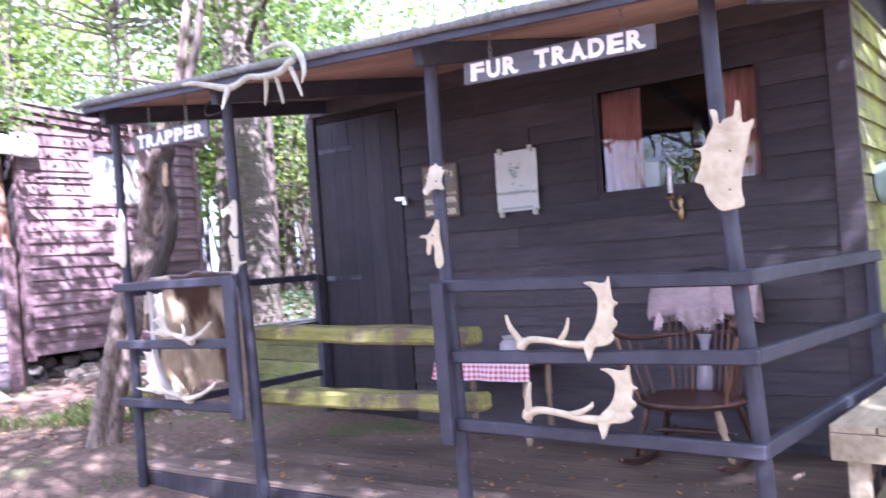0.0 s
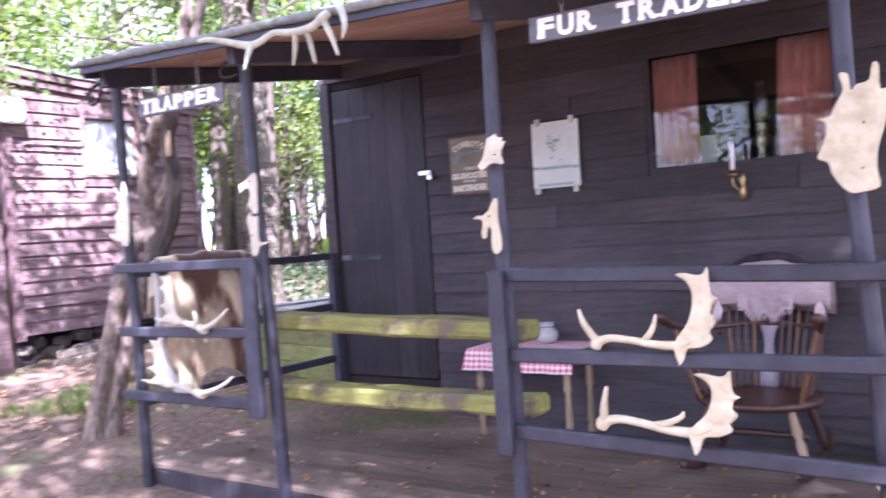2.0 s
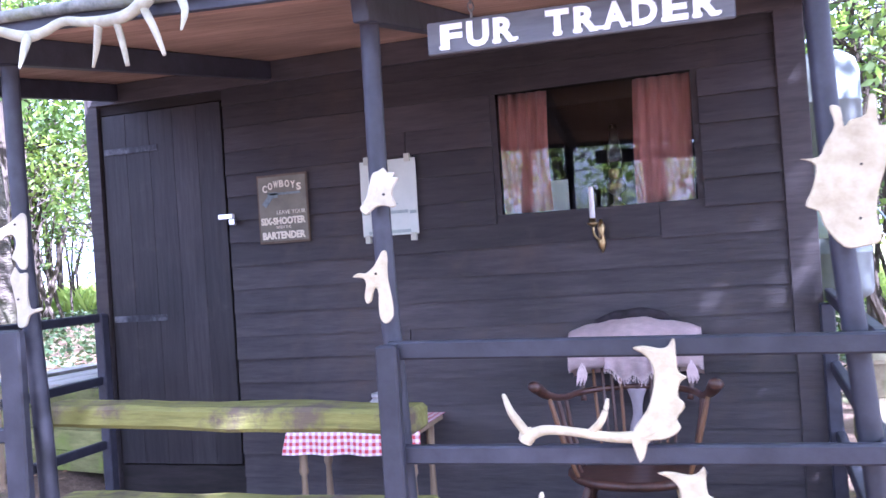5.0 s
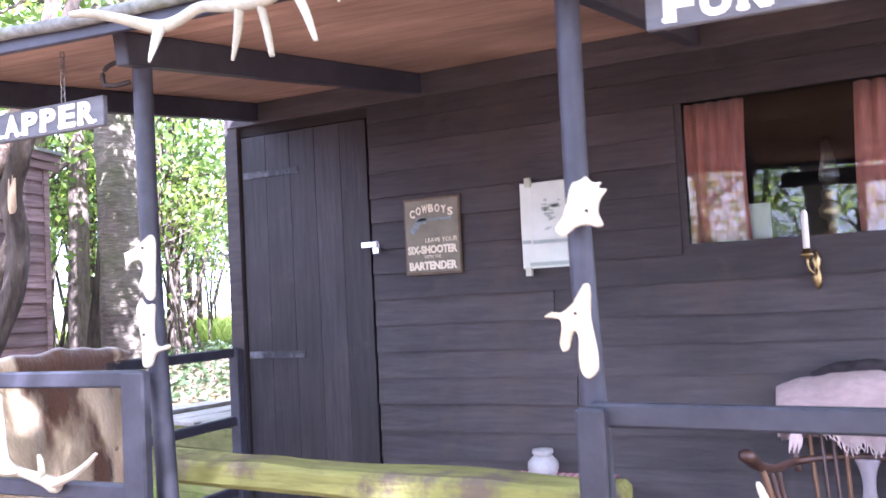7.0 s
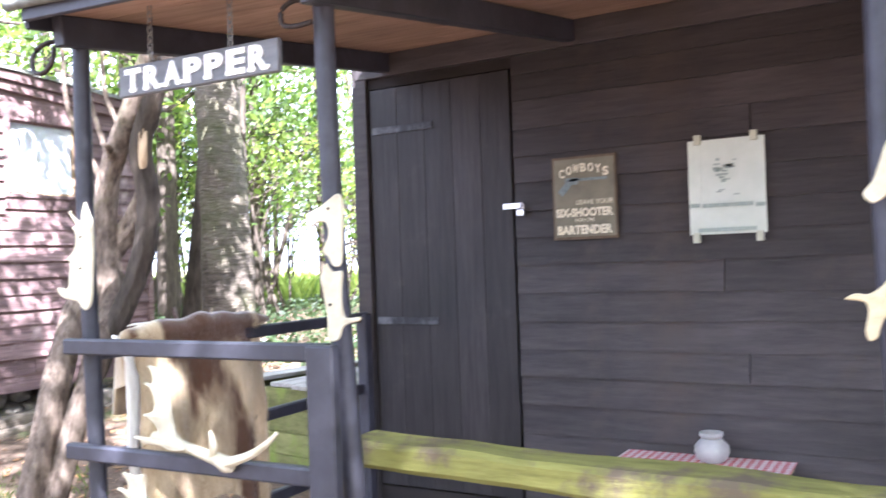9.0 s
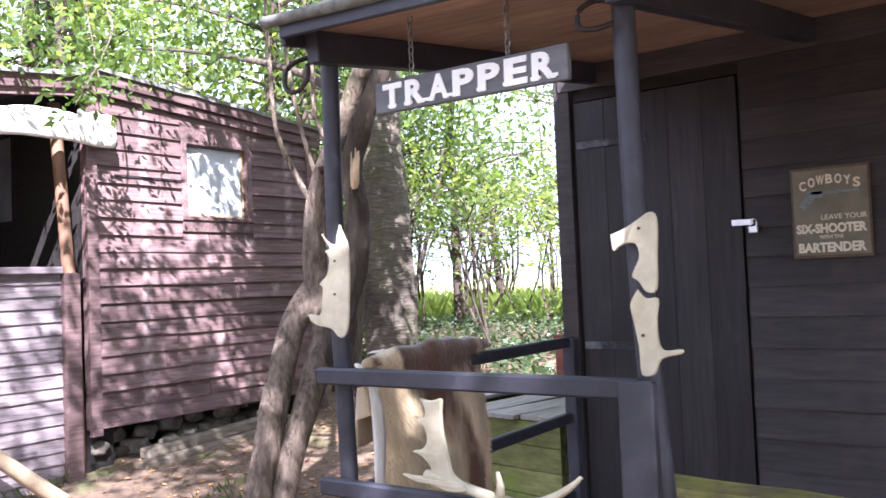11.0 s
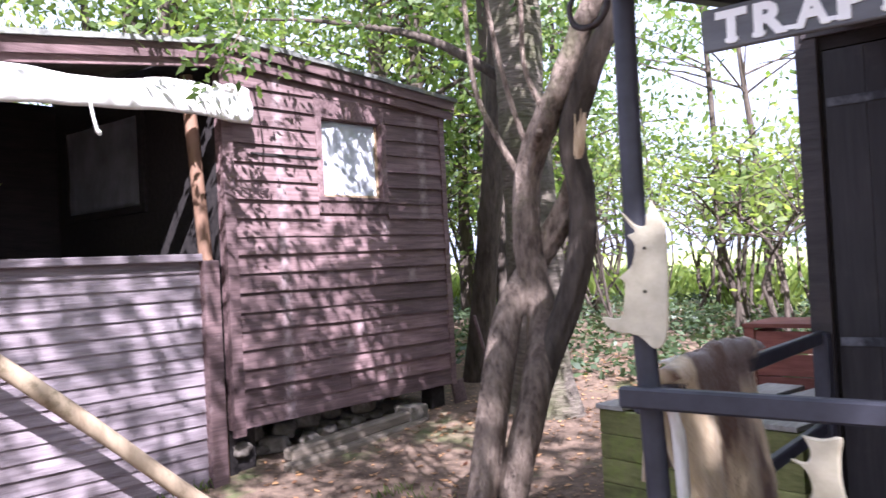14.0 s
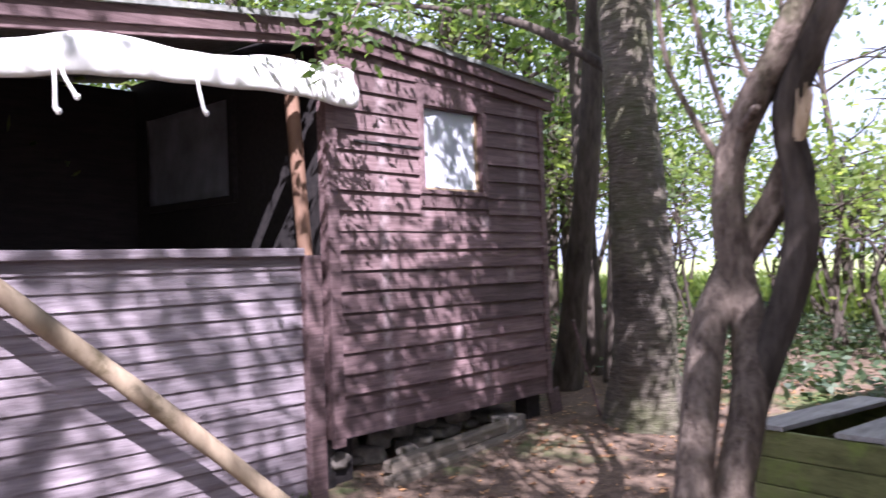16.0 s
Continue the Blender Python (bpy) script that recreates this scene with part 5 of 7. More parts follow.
for tine in ([(2.415, -2.075, 2.152, 0.015), (2.435, -2.115, 2.095, 0.011), (2.452, -2.155, 2.032, 0.003)], [(2.650, -2.05, 2.155, 0.013), (2.628, -2.035, 2.10, 0.010), (2.598, -2.02, 2.042, 0.004)],
             [(2.712, -2.05, 2.16, 0.011), (2.718, -2.035, 2.10, 0.010), (2.722, -2.022, 2.030, 0.007)], [(2.815, -2.06, 2.18, 0.013), (2.845, -2.052, 2.11, 0.011), (2.866, -2.044, 2.037, 0.006)],
             [(2.56, -2.03, 2.275, 0.005), (2.65, -2.04, 2.292, 0.009), (2.76, -2.065, 2.288, 0.012), (2.88, -2.115, 2.255, 0.014), (2.99, -2.17, 2.185, 0.014), (3.055, -2.215, 2.10, 0.011), (3.047, -2.225, 2.04, 0.003)]):
    part("tine", limb(bmesh.new(), tine, 10, 6), DEER, long_antler, smooth=True)

# ---- hanging signs ----
SIGN = material("grey_painted_sign_board", (0.10, 0.105, 0.115), (0.16, 0.165, 0.175), (5, 30, 30), 0.65, 0.25, stain=0.2, stain_scale=4)
LETTER = material("white_painted_letters", (0.82, 0.82, 0.80), (0.90, 0.90, 0.88), (30, 30, 30), 0.6, 0.1, stain=0.06, stain_scale=9)
CHAIN = material("dull_chain_steel", (0.2, 0.2, 0.2), (0.35, 0.34, 0.32), (30, 30, 30), 0.45, 0.2, metal=0.8)


def hanging_sign(text, x0, x1, z_left, z_right, high, y, chains, label):
    ob = thing("hanging_sign", ((x0 + x1) / 2, y, (z_left + z_right) / 2), label, "sign", "hanging signs")
    bm = bmesh.new()
    beam(bm, (x0, y, (z_left + high / 2)), (x1, y, (z_right + high / 2)), 0.02, high, 0.003)
    part("board", bm, SIGN, ob, "grey painted board")
    tilt = math.degrees(math.atan2(z_right - z_left, x1 - x0))
    words = text.split(" ")
    total = sum(len(w) for w in words) + (len(words) - 1) * 0.9
    span = (x1 - x0) * 0.92
    pos = x0 + (x1 - x0) * 0.04
    for w in words:
        for ch in w:
            wide = span / total
            c = pos + wide / 2
            f = (c - x0) / (x1 - x0)
            zc = z_left + (z_right - z_left) * f + high * 0.14
            mid = lettering(ch, high * 1.02, (c, y - 0.013, zc), LETTER, ob, "letter", bold=0.0042, width=wide * 0.84, rot=pose(0, 0, 0, 0, -tilt, 0))
            # slab serifs at the letter's feet and head
            if ch in "TRAPFUER":
                feet = {"T": (0.5,), "R": (0.12, 0.9), "A": (0.05, 0.95), "P": (0.12,), "F": (0.12,), "E": (0.12,), "U": (), }.get(ch, ())
                for q in feet:
                    xq = c + (q - 0.5) * wide * 0.78
                    part("serif", B((xq - wide * 0.17, y - 0.0155, zc - 0.001), (xq + wide * 0.17, y - 0.0107, zc + high * 0.085)), LETTER, ob)
            pos += wide
        pos += span / total * 0.9
    for x, zt in chains:
        zb = z_left + (z_right - z_left) * (x - x0) / (x1 - x0) + high
        bm = bmesh.new()
        n = max(2, int((zt - zb) / 0.022))
        for k in range(n):
            zc = zb + (zt - zb) * (k + 0.5) / n
            r = (zt - zb) / n * 0.68
            ring = [(x + (math.cos(a) * 0.008 if k % 2 else 0), y + (0 if k % 2 else math.cos(a) * 0.008), zc + math.sin(a) * r) for a in np.linspace(0, 2 * math.pi, 11)]
            tube(bm, ring, [0.0022] * 11, 5, cap=False)
        part("chain", bm, CHAIN, ob, "short steel chain")
    return ob


hanging_sign("TRAPPER", 1.280, 1.928, 2.010, 2.004, 0.094, -1.81, ((1.415, roof_z(1.415, -1.81)), (1.745, roof_z(1.745, -1.81))), "grey hanging board with white letters reading TRAPPER")
hanging_sign("FUR TRADER", 3.588, 4.424, 1.984, 1.970, 0.092, -1.81, ((3.72, roof_z(3.72, -1.81)), (4.3, roof_z(4.3, -1.81))), "grey hanging board with white letters reading FUR TRADER")

# iron ring hook at the corner pole
bm = bmesh.new()
tube(bm, spline([(1.06, -1.86, 2.22), (1.02, -1.9, 2.20), (1.0, -1.92, 2.16), (1.02, -1.93, 2.11), (1.07, -1.93, 2.10), (1.10, -1.92, 2.14), (1.09, -1.91, 2.18)], 4), [0.008] * 25, 8)
IRON = material("rusted_black_iron", (0.02, 0.018, 0.018), (0.06, 0.045, 0.04), (40, 40, 40), 0.6, 0.3, metal=0.6)
solid("iron_hook", bm, IRON, "curled black iron hook on the corner pole", "hook", smooth=True, at=(1.06, -1.86, 2.2))
bm = bmesh.new()
tube(bm, spline([(2.08, -1.84, 2.16), (2.03, -1.86, 2.17), (1.99, -1.87, 2.15), (1.99, -1.87, 2.11), (2.03, -1.865, 2.10), (2.07, -1.845, 2.11)], 4), [0.007] * 21, 8)
solid("iron_hook", bm, IRON, "curled black iron hook on the porch pole", "hook", smooth=True, at=(2.08, -1.84, 2.15))

# ---- hide over the side railing ----
def hide():
    bm = bmesh.new()
    nu, nv = 40, 36
    rows = []
    for j in range(nv + 1):
        t = j / nv
        row = []
        for i in range(nu + 1):
            s = i / nu
            y = -1.62 + 0.76 * s
            rail_x = 0.985 - 0.08 * (y + 1.0)
            edge = noise.noise(Vector((s * 6, t * 3, 0))) * 0.02
            if t < 0.12:
                a = (t / 0.12) * math.pi
                swell = 1 - 0.45 * abs(2 * s - 1) ** 5
                x, z = rail_x - 0.040 * math.cos(a), 1.235 + swell * (0.056 + 0.018 * noise.noise(Vector((s * 7, 1, 1)))) * math.sin(a)
            else:
                drop = (t - 0.12) / 0.88
                low = 0.78 - 0.10 * math.sin(s * math.pi) + 0.05 * math.sin(s * 9)
                x = rail_x + 0.034 + (0.030 * math.sin(s * 12.5) + 0.012 * math.sin(s * 27 + 1)) * min(1, drop * 2) + 0.05 * math.sin(min(1, drop * 1.6) * math.pi / 2) - 0.07 * abs(2 * s - 1) ** 5
                z = 1.235 - low * drop
                y += 0.03 * drop * math.sin(s * 7 + 2) + (0.04 * drop * (0.5 - s))
            row.append(bm.verts.new((x + 0.008 * noise.noise(Vector((s * 9, t * 9, 4))), y + (edge if s in (0, 1) else 0), z + 0.012 * noise.noise(Vector((s * 5, t * 5, 8))))))
        rows.append(row)
    back = []
    for i in range(nu + 1):
        v = rows[0][i].co
        back.append([bm.verts.new((v.x - 0.01 - 0.01 * k, v.y, v.z - 0.09 * k - 0.02 * noise.noise(Vector((i * 0.3, k, 0))))) for k in range(1, 4)])
    for a, b in zip(rows, rows[1:]):
        for i in range(nu):
            bm.faces.new((a[i], a[i + 1], b[i + 1], b[i]))
    for i in range(nu):
        prev = (rows[0][i], rows[0][i + 1])
        for k in range(3):
            cur = (back[i][k], back[i + 1][k])
            bm.faces.new((prev[0], prev[1], cur[1], cur[0]))
            prev = cur
    # the hide folds inwards at both ends of the rail
    for i in (0, nu):
        rim = [row[i] for row in rows[:12]]
        bm.faces.new(list(reversed(back[i][:2])) + rim)
    return bm


FUR = material("brown_and_buff_hide", (0.40, 0.29, 0.16), (0.62, 0.50, 0.32), (40, 40, 12), 0.95, 0.6, stain=0.3, stain_scale=3, sheen=0.4)
# the coat: chestnut along the top and in soft hanging streaks
fnt = FUR.node_tree
fbs = fnt.nodes["Principled BSDF"]
coat = fbs.inputs["Base Color"].links[0].from_socket
ftc = fnt.nodes.new("ShaderNodeTexCoord")
fmp = fnt.nodes.new("ShaderNodeMapping")
fmp.inputs["Scale"].default_value = (2.0, 4.2, 1.5)
fnt.links.new(ftc.outputs["Object"], fmp.inputs["Vector"])
fno = fnt.nodes.new("ShaderNodeTexNoise")
fno.inputs["Scale"].default_value, fno.inputs["Detail"].default_value = 1.0, 5.0
fnt.links.new(fmp.outputs[0], fno.inputs["Vector"])
fsp = fnt.nodes.new("ShaderNodeSeparateXYZ")
fnt.links.new(ftc.outputs["Object"], fsp.inputs[0])
fz = fnt.nodes.new("ShaderNodeMapRange")
fz.inputs["From Min"].default_value, fz.inputs["From Max"].default_value = -0.10, 0.06
fz.inputs["To Min"].default_value, fz.inputs["To Max"].default_value = 0.0, 0.26
fnt.links.new(fsp.outputs["Z"], fz.inputs["Value"])
fad = fnt.nodes.new("ShaderNodeMath")
fnt.links.new(fno.outputs["Fac"], fad.inputs[0])
# the chestnut saddle lies across the middle of the back and fades to cream at both ends
fay = fnt.nodes.new("ShaderNodeMath")
fay.operation = "ABSOLUTE"
fnt.links.new(fsp.outputs["Y"], fay.inputs[0])
fym = fnt.nodes.new("ShaderNodeMapRange")
fym.inputs["From Min"].default_value, fym.inputs["From Max"].default_value = 0.32, 0.08
fnt.links.new(fay.outputs[0], fym.inputs["Value"])
fmu = fnt.nodes.new("ShaderNodeMath")
fmu.operation = "MULTIPLY"
fnt.links.new(fz.outputs[0], fmu.inputs[0])
fnt.links.new(fym.outputs[0], fmu.inputs[1])
fnt.links.new(fmu.outputs[0], fad.inputs[1])
fmr = fnt.nodes.new("ShaderNodeMapRange")
fmr.inputs["From Min"].default_value, fmr.inputs["From Max"].default_value = 0.50, 0.59
fnt.links.new(fad.outputs[0], fmr.inputs["Value"])
fmx = fnt.nodes.new("ShaderNodeMix")
fmx.data_type = "RGBA"
fnt.links.new(fmr.outputs[0], fmx.inputs["Factor"])
fnt.links.new(coat, fmx.inputs[6])
fmx.inputs[7].default_value = (0.095, 0.043, 0.020, 1)
fnt.links.new(fmx.outputs[2], fbs.inputs["Base Color"])
hide_ob = solid("animal_hide", hide(), FUR, "brown and buff deer hide draped over the side railing", "hide", smooth=True, at=(1.0, -1.2, 1.2))
md = hide_ob.modifiers.new("thick", "SOLIDIFY")
md.thickness = 0.012
frng = np.random.default_rng(5)
me = hide_ob.data
V, F = [], []
for poly in me.polygons:
    for _ in range(7):
        k = frng.integers(0, len(poly.vertices))
        p = np.array(poly.center) + (np.array(me.vertices[poly.vertices[int(k)]].co) - np.array(poly.center)) * frng.uniform(0, 1)
        nrm = np.array(poly.normal)
        if nrm[0] < 0 and p[2] < 0.02:
            nrm = -nrm
        tip = p + nrm * frng.uniform(0.006, 0.016) + np.array([0, frng.normal(0, 0.004), -0.022 * frng.uniform(0.6, 1.2)])
        b = np.array([0, 0.0014, 0])
        i = len(V)
        V += [tuple(p - b), tuple(p + b), tuple(tip)]
        F.append((i, i + 1, i + 2))
fur_me = bpy.data.meshes.new("fur")
fur_me.from_pydata(V, [], F)
fur_me.materials.append(FUR)
fur_ob = new("fur", fur_me)
WHITE_FUR = material("creamy_white_fur", (0.58, 0.54, 0.46), (0.74, 0.70, 0.62), (50, 50, 14), 0.95, 0.5, stain=0.12, sheen=0.4)
edge = bmesh.new()
limb(edge, [(0.99, -1.63, 1.24, 0.014), (1.065, -1.635, 1.16, 0.024), (1.085, -1.64, 0.98, 0.026), (1.09, -1.645, 0.80, 0.022), (1.10, -1.60, 0.62, 0.030), (1.10, -1.54, 0.50, 0.04), (1.09, -1.50, 0.42, 0.02)], 9, 6, squash=0.6, wob=0.5)
part("white_edge", edge, WHITE_FUR, hide_ob, "creamy white belly edge", smooth=True)
for k in range(26):
    fr = random.Random(k)
    tuft = bmesh.new()
    y0 = -1.60 + 0.72 * fr.random()
    limb(tuft, [(0.975 - 0.08 * (y0 + 1), y0, 1.262, 0.008), (0.96 - 0.08 * (y0 + 1), y0 - 0.03, 1.276, 0.005), (0.955 - 0.08 * (y0 + 1), y0 - 0.06, 1.272, 0.001)], 5, 2)
    part("tuft", tuft, WHITE_FUR if y0 < -1.35 else FUR, hide_ob)
fur_ob.parent = hide_ob
tagged(fur_ob, "short brown fur", kind="stuff")

# ---- table with gingham cloth, pot ----
def gingham():
    m = bpy.data.materials.new("red_white_gingham")
    m.use_nodes = True
    nt = m.node_tree
    n, l = nt.nodes, nt.links
    bs = n["Principled BSDF"]
    tc = n.new("ShaderNodeTexCoord")
    sp = n.new("ShaderNodeSeparateXYZ")
    l.new(tc.outputs["UV"], sp.inputs[0])
    outs = []
    for ax in (0, 1):
        mod = n.new("ShaderNodeMath")
        mod.operation = "PINGPONG"
        mod.inputs[1].default_value = 0.0165
        l.new(sp.outputs[ax], mod.inputs[0])
        gt = n.new("ShaderNodeMath")
        gt.operation = "GREATER_THAN"
        gt.inputs[1].default_value = 0.00825
        l.new(mod.outputs[0], gt.inputs[0])
        outs.append(gt.outputs[0])
    add = n.new("ShaderNodeMath")
    add.operation = "ADD"
    l.new(outs[0], add.inputs[0])
    l.new(outs[1], add.inputs[1])
    half = n.new("ShaderNodeMath")
    half.operation = "MULTIPLY"
    half.inputs[1].default_value = 0.5
    l.new(add.outputs[0], half.inputs[0])
    ramp = n.new("ShaderNodeValToRGB")
    ramp.color_ramp.elements[0].color, ramp.color_ramp.elements[1].color = (0.75, 0.70, 0.70, 1), (0.48, 0.045, 0.06, 1)
    l.new(half.outputs[0], ramp.inputs[0])
    l.new(ramp.outputs[0], bs.inputs["Base Color"])
    bs.inputs["Roughness"].default_value = 0.85
    return m


GINGHAM = gingham()
TX0, TX1, TY0, TY1, TZ = 2.305, 2.985, -0.44, -0.045, 0.622
table = thing("low_table", (2.64, -0.24, deck_z(-0.24)), "low wooden table with turned pale legs under a cloth", "table")
PALE_WOOD = material("pale_turned_wood", (0.22, 0.15, 0.085), (0.36, 0.27, 0.17), (20, 20, 4), 0.55, 0.2, stain=0.2)
part("tabletop", B((TX0 + 0.012, TY0 + 0.012, TZ - 0.03), (TX1 - 0.012, TY1 - 0.012, TZ - 0.008), 0.004), PALE_WOOD, table)
for x in (TX0 + 0.04, TX1 - 0.07):
    for y in (TY0 + 0.06, TY1 - 0.06):
        z0 = deck_z(y)
        part("leg", lathe([(0.012, 0), (0.019, 0.01), (0.022, 0.05), (0.013, 0.075), (0.02, 0.09), (0.02, 0.1), (0.016, 0.2), (0.014, 0.28), (0.023, 0.30), (0.023, 0.31), (0.02, 0.33), (0.022, TZ - 0.03 - z0)], (x, y, z0), 14), PALE_WOOD, table, smooth=True)
# the cloth lies on the table and hangs at its edges
bm = bmesh.new()
uvl = bm.loops.layers.uv.new("UVMap")
nx, ny, skirt = 56, 36, 0.125
cl = []
for j in range(-6, ny + 1):
    row = []
    for i in range(-6, nx + 1):
        fx, fy = min(max(i, 0), nx) / nx, min(max(j, 0), ny) / ny
        ox, oy = (i if i < 0 else max(0, i - nx)) / 6 * skirt, (j if j < 0 else max(0, j - ny)) / 6 * skirt
        over = max(abs(ox), abs(oy))
        x, y = TX0 + (TX1 - TX0) * fx, TY0 + (TY1 - TY0) * fy
        wave = 0.012 * math.sin((x + y) * 34) + 0.01 * noise.noise(Vector((x * 8, y * 8, 1)))
        out = 0.006 + (0.10 * over + wave * over / skirt if over else 0)
        sx, sy = (0 if ox == 0 else math.copysign(1, ox)), (0 if oy == 0 else math.copysign(1, oy))
        v = bm.verts.new((x + sx * out, y + sy * out * (0.35 if sy > 0 else 1.0), TZ - over * (0.97 + 0.08 * noise.noise(Vector((x * 4, y * 4, 9)))) + (0.002 if over == 0 else 0)))
        row.append((v, (x + ox, y + oy)))
    cl.append(row)
for j in range(len(cl) - 1):
    for i in range(len(cl[0]) - 1):
        quad = (cl[j][i], cl[j][i + 1], cl[j + 1][i + 1], cl[j + 1][i])
        f = bm.faces.new([q[0] for q in quad])
        for lp, q in zip(f.loops, quad):
            lp[uvl].uv = q[1]
solid("tablecloth", bm, GINGHAM, "red and white checked gingham cloth draped on the table", "tablecloth", smooth=True, at=(2.64, -0.24, TZ))
POT = material("pale_grey_glazed_pot", (0.30, 0.295, 0.285), (0.42, 0.41, 0.39), (15, 15, 15), 0.4, 0.1, stain=0.12, stain_scale=8)
pot = thing("small_pot", (2.68, -0.15, TZ + 0.003), "small pale grey round pot on the checked cloth", "pot")
part("body", lathe([(0.04, 0), (0.058, 0.012), (0.068, 0.04), (0.066, 0.065), (0.045, 0.088), (0.038, 0.094)], (2.68, -0.15, TZ + 0.003), 24), POT, pot, smooth=True)
part("rim", lathe([(0.038, 0.094), (0.046, 0.104), (0.046, 0.118), (0.036, 0.118), (0.034, 0.10)], (2.68, -0.15, TZ + 0.003), 24), POT, pot, "flared rim", smooth=True)

# ---- wheelback armchair on rockers with a shawl ----
CHAIR = material("dark_brown_polished_wood", (0.035, 0.016, 0.011), (0.09, 0.042, 0.026), (25, 25, 5), 0.38, 0.15, stain=0.25, spec=0.5)
CHAIR_LIGHT = material("worn_amber_wood", (0.11, 0.055, 0.028), (0.20, 0.105, 0.05), (25, 25, 5), 0.45, 0.15, stain=0.25)
CX, CY = 3.95, -0.42
cz = deck_z(CY)
chair = thing("rocking_chair", (CX, CY, cz), "dark wooden spindle-back rocking armchair with a shawl on it", "chair")
seat_z = cz + 0.33
bm = lathe([(0.20, -0.02), (0.255, -0.018), (0.27, 0.0), (0.262, 0.016), (0.22, 0.014), (0.05, 0.008)], (0, 0, 0), 28)
bm.transform(Matrix.Translation((CX, CY - 0.02, seat_z)) @ Matrix.Diagonal((1.08, 0.92, 1, 1)))
part("seat", bm, CHAIR, chair, "dished dark wooden seat", smooth=True)
for sx in (-1, 1):
    for sy in (-1, 1):
        foot = (CX + sx * 0.25, CY + sy * 0.20, cz + 0.055)
        top = (CX + sx * 0.18, CY - 0.02 + sy * 0.15, seat_z - 0.01)
        pts = [np.array(foot) + (np.array(top) - np.array(foot)) * t for t in (0, 0.15, 0.4, 0.5, 0.6, 0.85, 1)]
        part("leg", tube(bmesh.new(), pts, [0.012, 0.018, 0.021, 0.014, 0.022, 0.018, 0.014], 12), PALE_WOOD if (sx, sy) == (1, -1) else CHAIR, chair, "pale turned leg" if (sx, sy) == (1, -1) else "", smooth=True)
    part("rocker", limb(bmesh.new(), [(CX + sx * 0.25, CY - 0.40, cz + 0.085, 0.014), (CX + sx * 0.25, CY - 0.2, cz + 0.03, 0.017), (CX + sx * 0.25, CY + 0.02, cz + 0.016, 0.018), (CX + sx * 0.25, CY + 0.22, cz + 0.04, 0.017), (CX + sx * 0.25, CY + 0.36, cz + 0.10, 0.013)], 10, 5), CHAIR, chair, smooth=True)
part("stretcher", limb(bmesh.new(), [(CX - 0.22, CY - 0.02, cz + 0.16, 0.010), (CX, CY - 0.02, cz + 0.165, 0.017), (CX + 0.22, CY - 0.02, cz + 0.16, 0.010)], 10, 6), CHAIR, chair, smooth=True)
# arm bow round the back, carried by spindles
bow = [(CX - 0.345, CY - 0.36, seat_z + 0.425, 0.024), (CX - 0.35, CY - 0.30, seat_z + 0.415, 0.030), (CX - 0.325, CY - 0.20, seat_z + 0.365, 0.022), (CX - 0.29, CY - 0.02, seat_z + 0.325, 0.018), (CX - 0.25, CY + 0.15, seat_z + 0.315, 0.018), (CX - 0.14, CY + 0.235, seat_z + 0.32, 0.018),
       (CX, CY + 0.26, seat_z + 0.322, 0.018), (CX + 0.14, CY + 0.235, seat_z + 0.32, 0.018), (CX + 0.25, CY + 0.15, seat_z + 0.315, 0.018), (CX + 0.29, CY - 0.02, seat_z + 0.325, 0.018), (CX + 0.325, CY - 0.20, seat_z + 0.365, 0.022), (CX + 0.35, CY - 0.30, seat_z + 0.415, 0.030), (CX + 0.345, CY - 0.36, seat_z + 0.425, 0.024)]
part("arm_bow", limb(bmesh.new(), bow, 10, 5, squash=0.8), CHAIR, chair, "curved dark arm rail with scrolled ends", smooth=True)
hoop = [(CX - 0.235, CY + 0.20, seat_z + 0.271, 0.013), (CX - 0.245, CY + 0.245, seat_z + 0.410, 0.013), (CX - 0.20, CY + 0.285, seat_z + 0.517, 0.014), (CX - 0.10, CY + 0.305, seat_z + 0.566, 0.015), (CX, CY + 0.31, seat_z + 0.578, 0.015),
        (CX + 0.10, CY + 0.305, seat_z + 0.566, 0.015), (CX + 0.20, CY + 0.285, seat_z + 0.517, 0.014), (CX + 0.245, CY + 0.245, seat_z + 0.410, 0.013), (CX + 0.235, CY + 0.20, seat_z + 0.271, 0.013)]
part("back_hoop", limb(bmesh.new(), hoop, 10, 5), CHAIR, chair, smooth=True)
for i, x in enumerate((-0.19, -0.15, -0.11, -0.07, 0.07, 0.11, 0.15, 0.19)):
    top = seat_z + 0.558 - 1.6 * x * x
    part("spindle", limb(bmesh.new(), [(CX + x * 0.8, CY + 0.17 - abs(x) * 0.2, seat_z, 0.006), (CX + x * 0.95, CY + 0.245 - abs(x) * 0.25, seat_z + 0.279, 0.008), (CX + x * 1.05, CY + 0.29, top, 0.005)], 7, 4), CHAIR if i % 3 else CHAIR_LIGHT, chair, smooth=True)
SPLAT = material("pale_blue_grey_splat", (0.22, 0.19, 0.20), (0.33, 0.29, 0.31), (20, 20, 5), 0.5, 0.1)
bm = bmesh.new()
palm(bm, [(-0.045, 0.02), (0.045, 0.02), (0.04, 0.16), (0.022, 0.24), (0.03, 0.33), (0.062, 0.42), (0.068, 0.47), (0.045, 0.47), (0.02, 0.40), (0.0, 0.375), (-0.02, 0.40), (-0.045, 0.47), (-0.068, 0.47), (-0.062, 0.42), (-0.03, 0.33), (-0.022, 0.24), (-0.04, 0.16)], 0.012, 0.0)
bm.transform(Matrix.Translation((CX, CY + 0.19, seat_z)) @ pose(0, 0, 0, -11, 0, 0) @ Matrix.Diagonal((1, 1, 0.85, 1)))
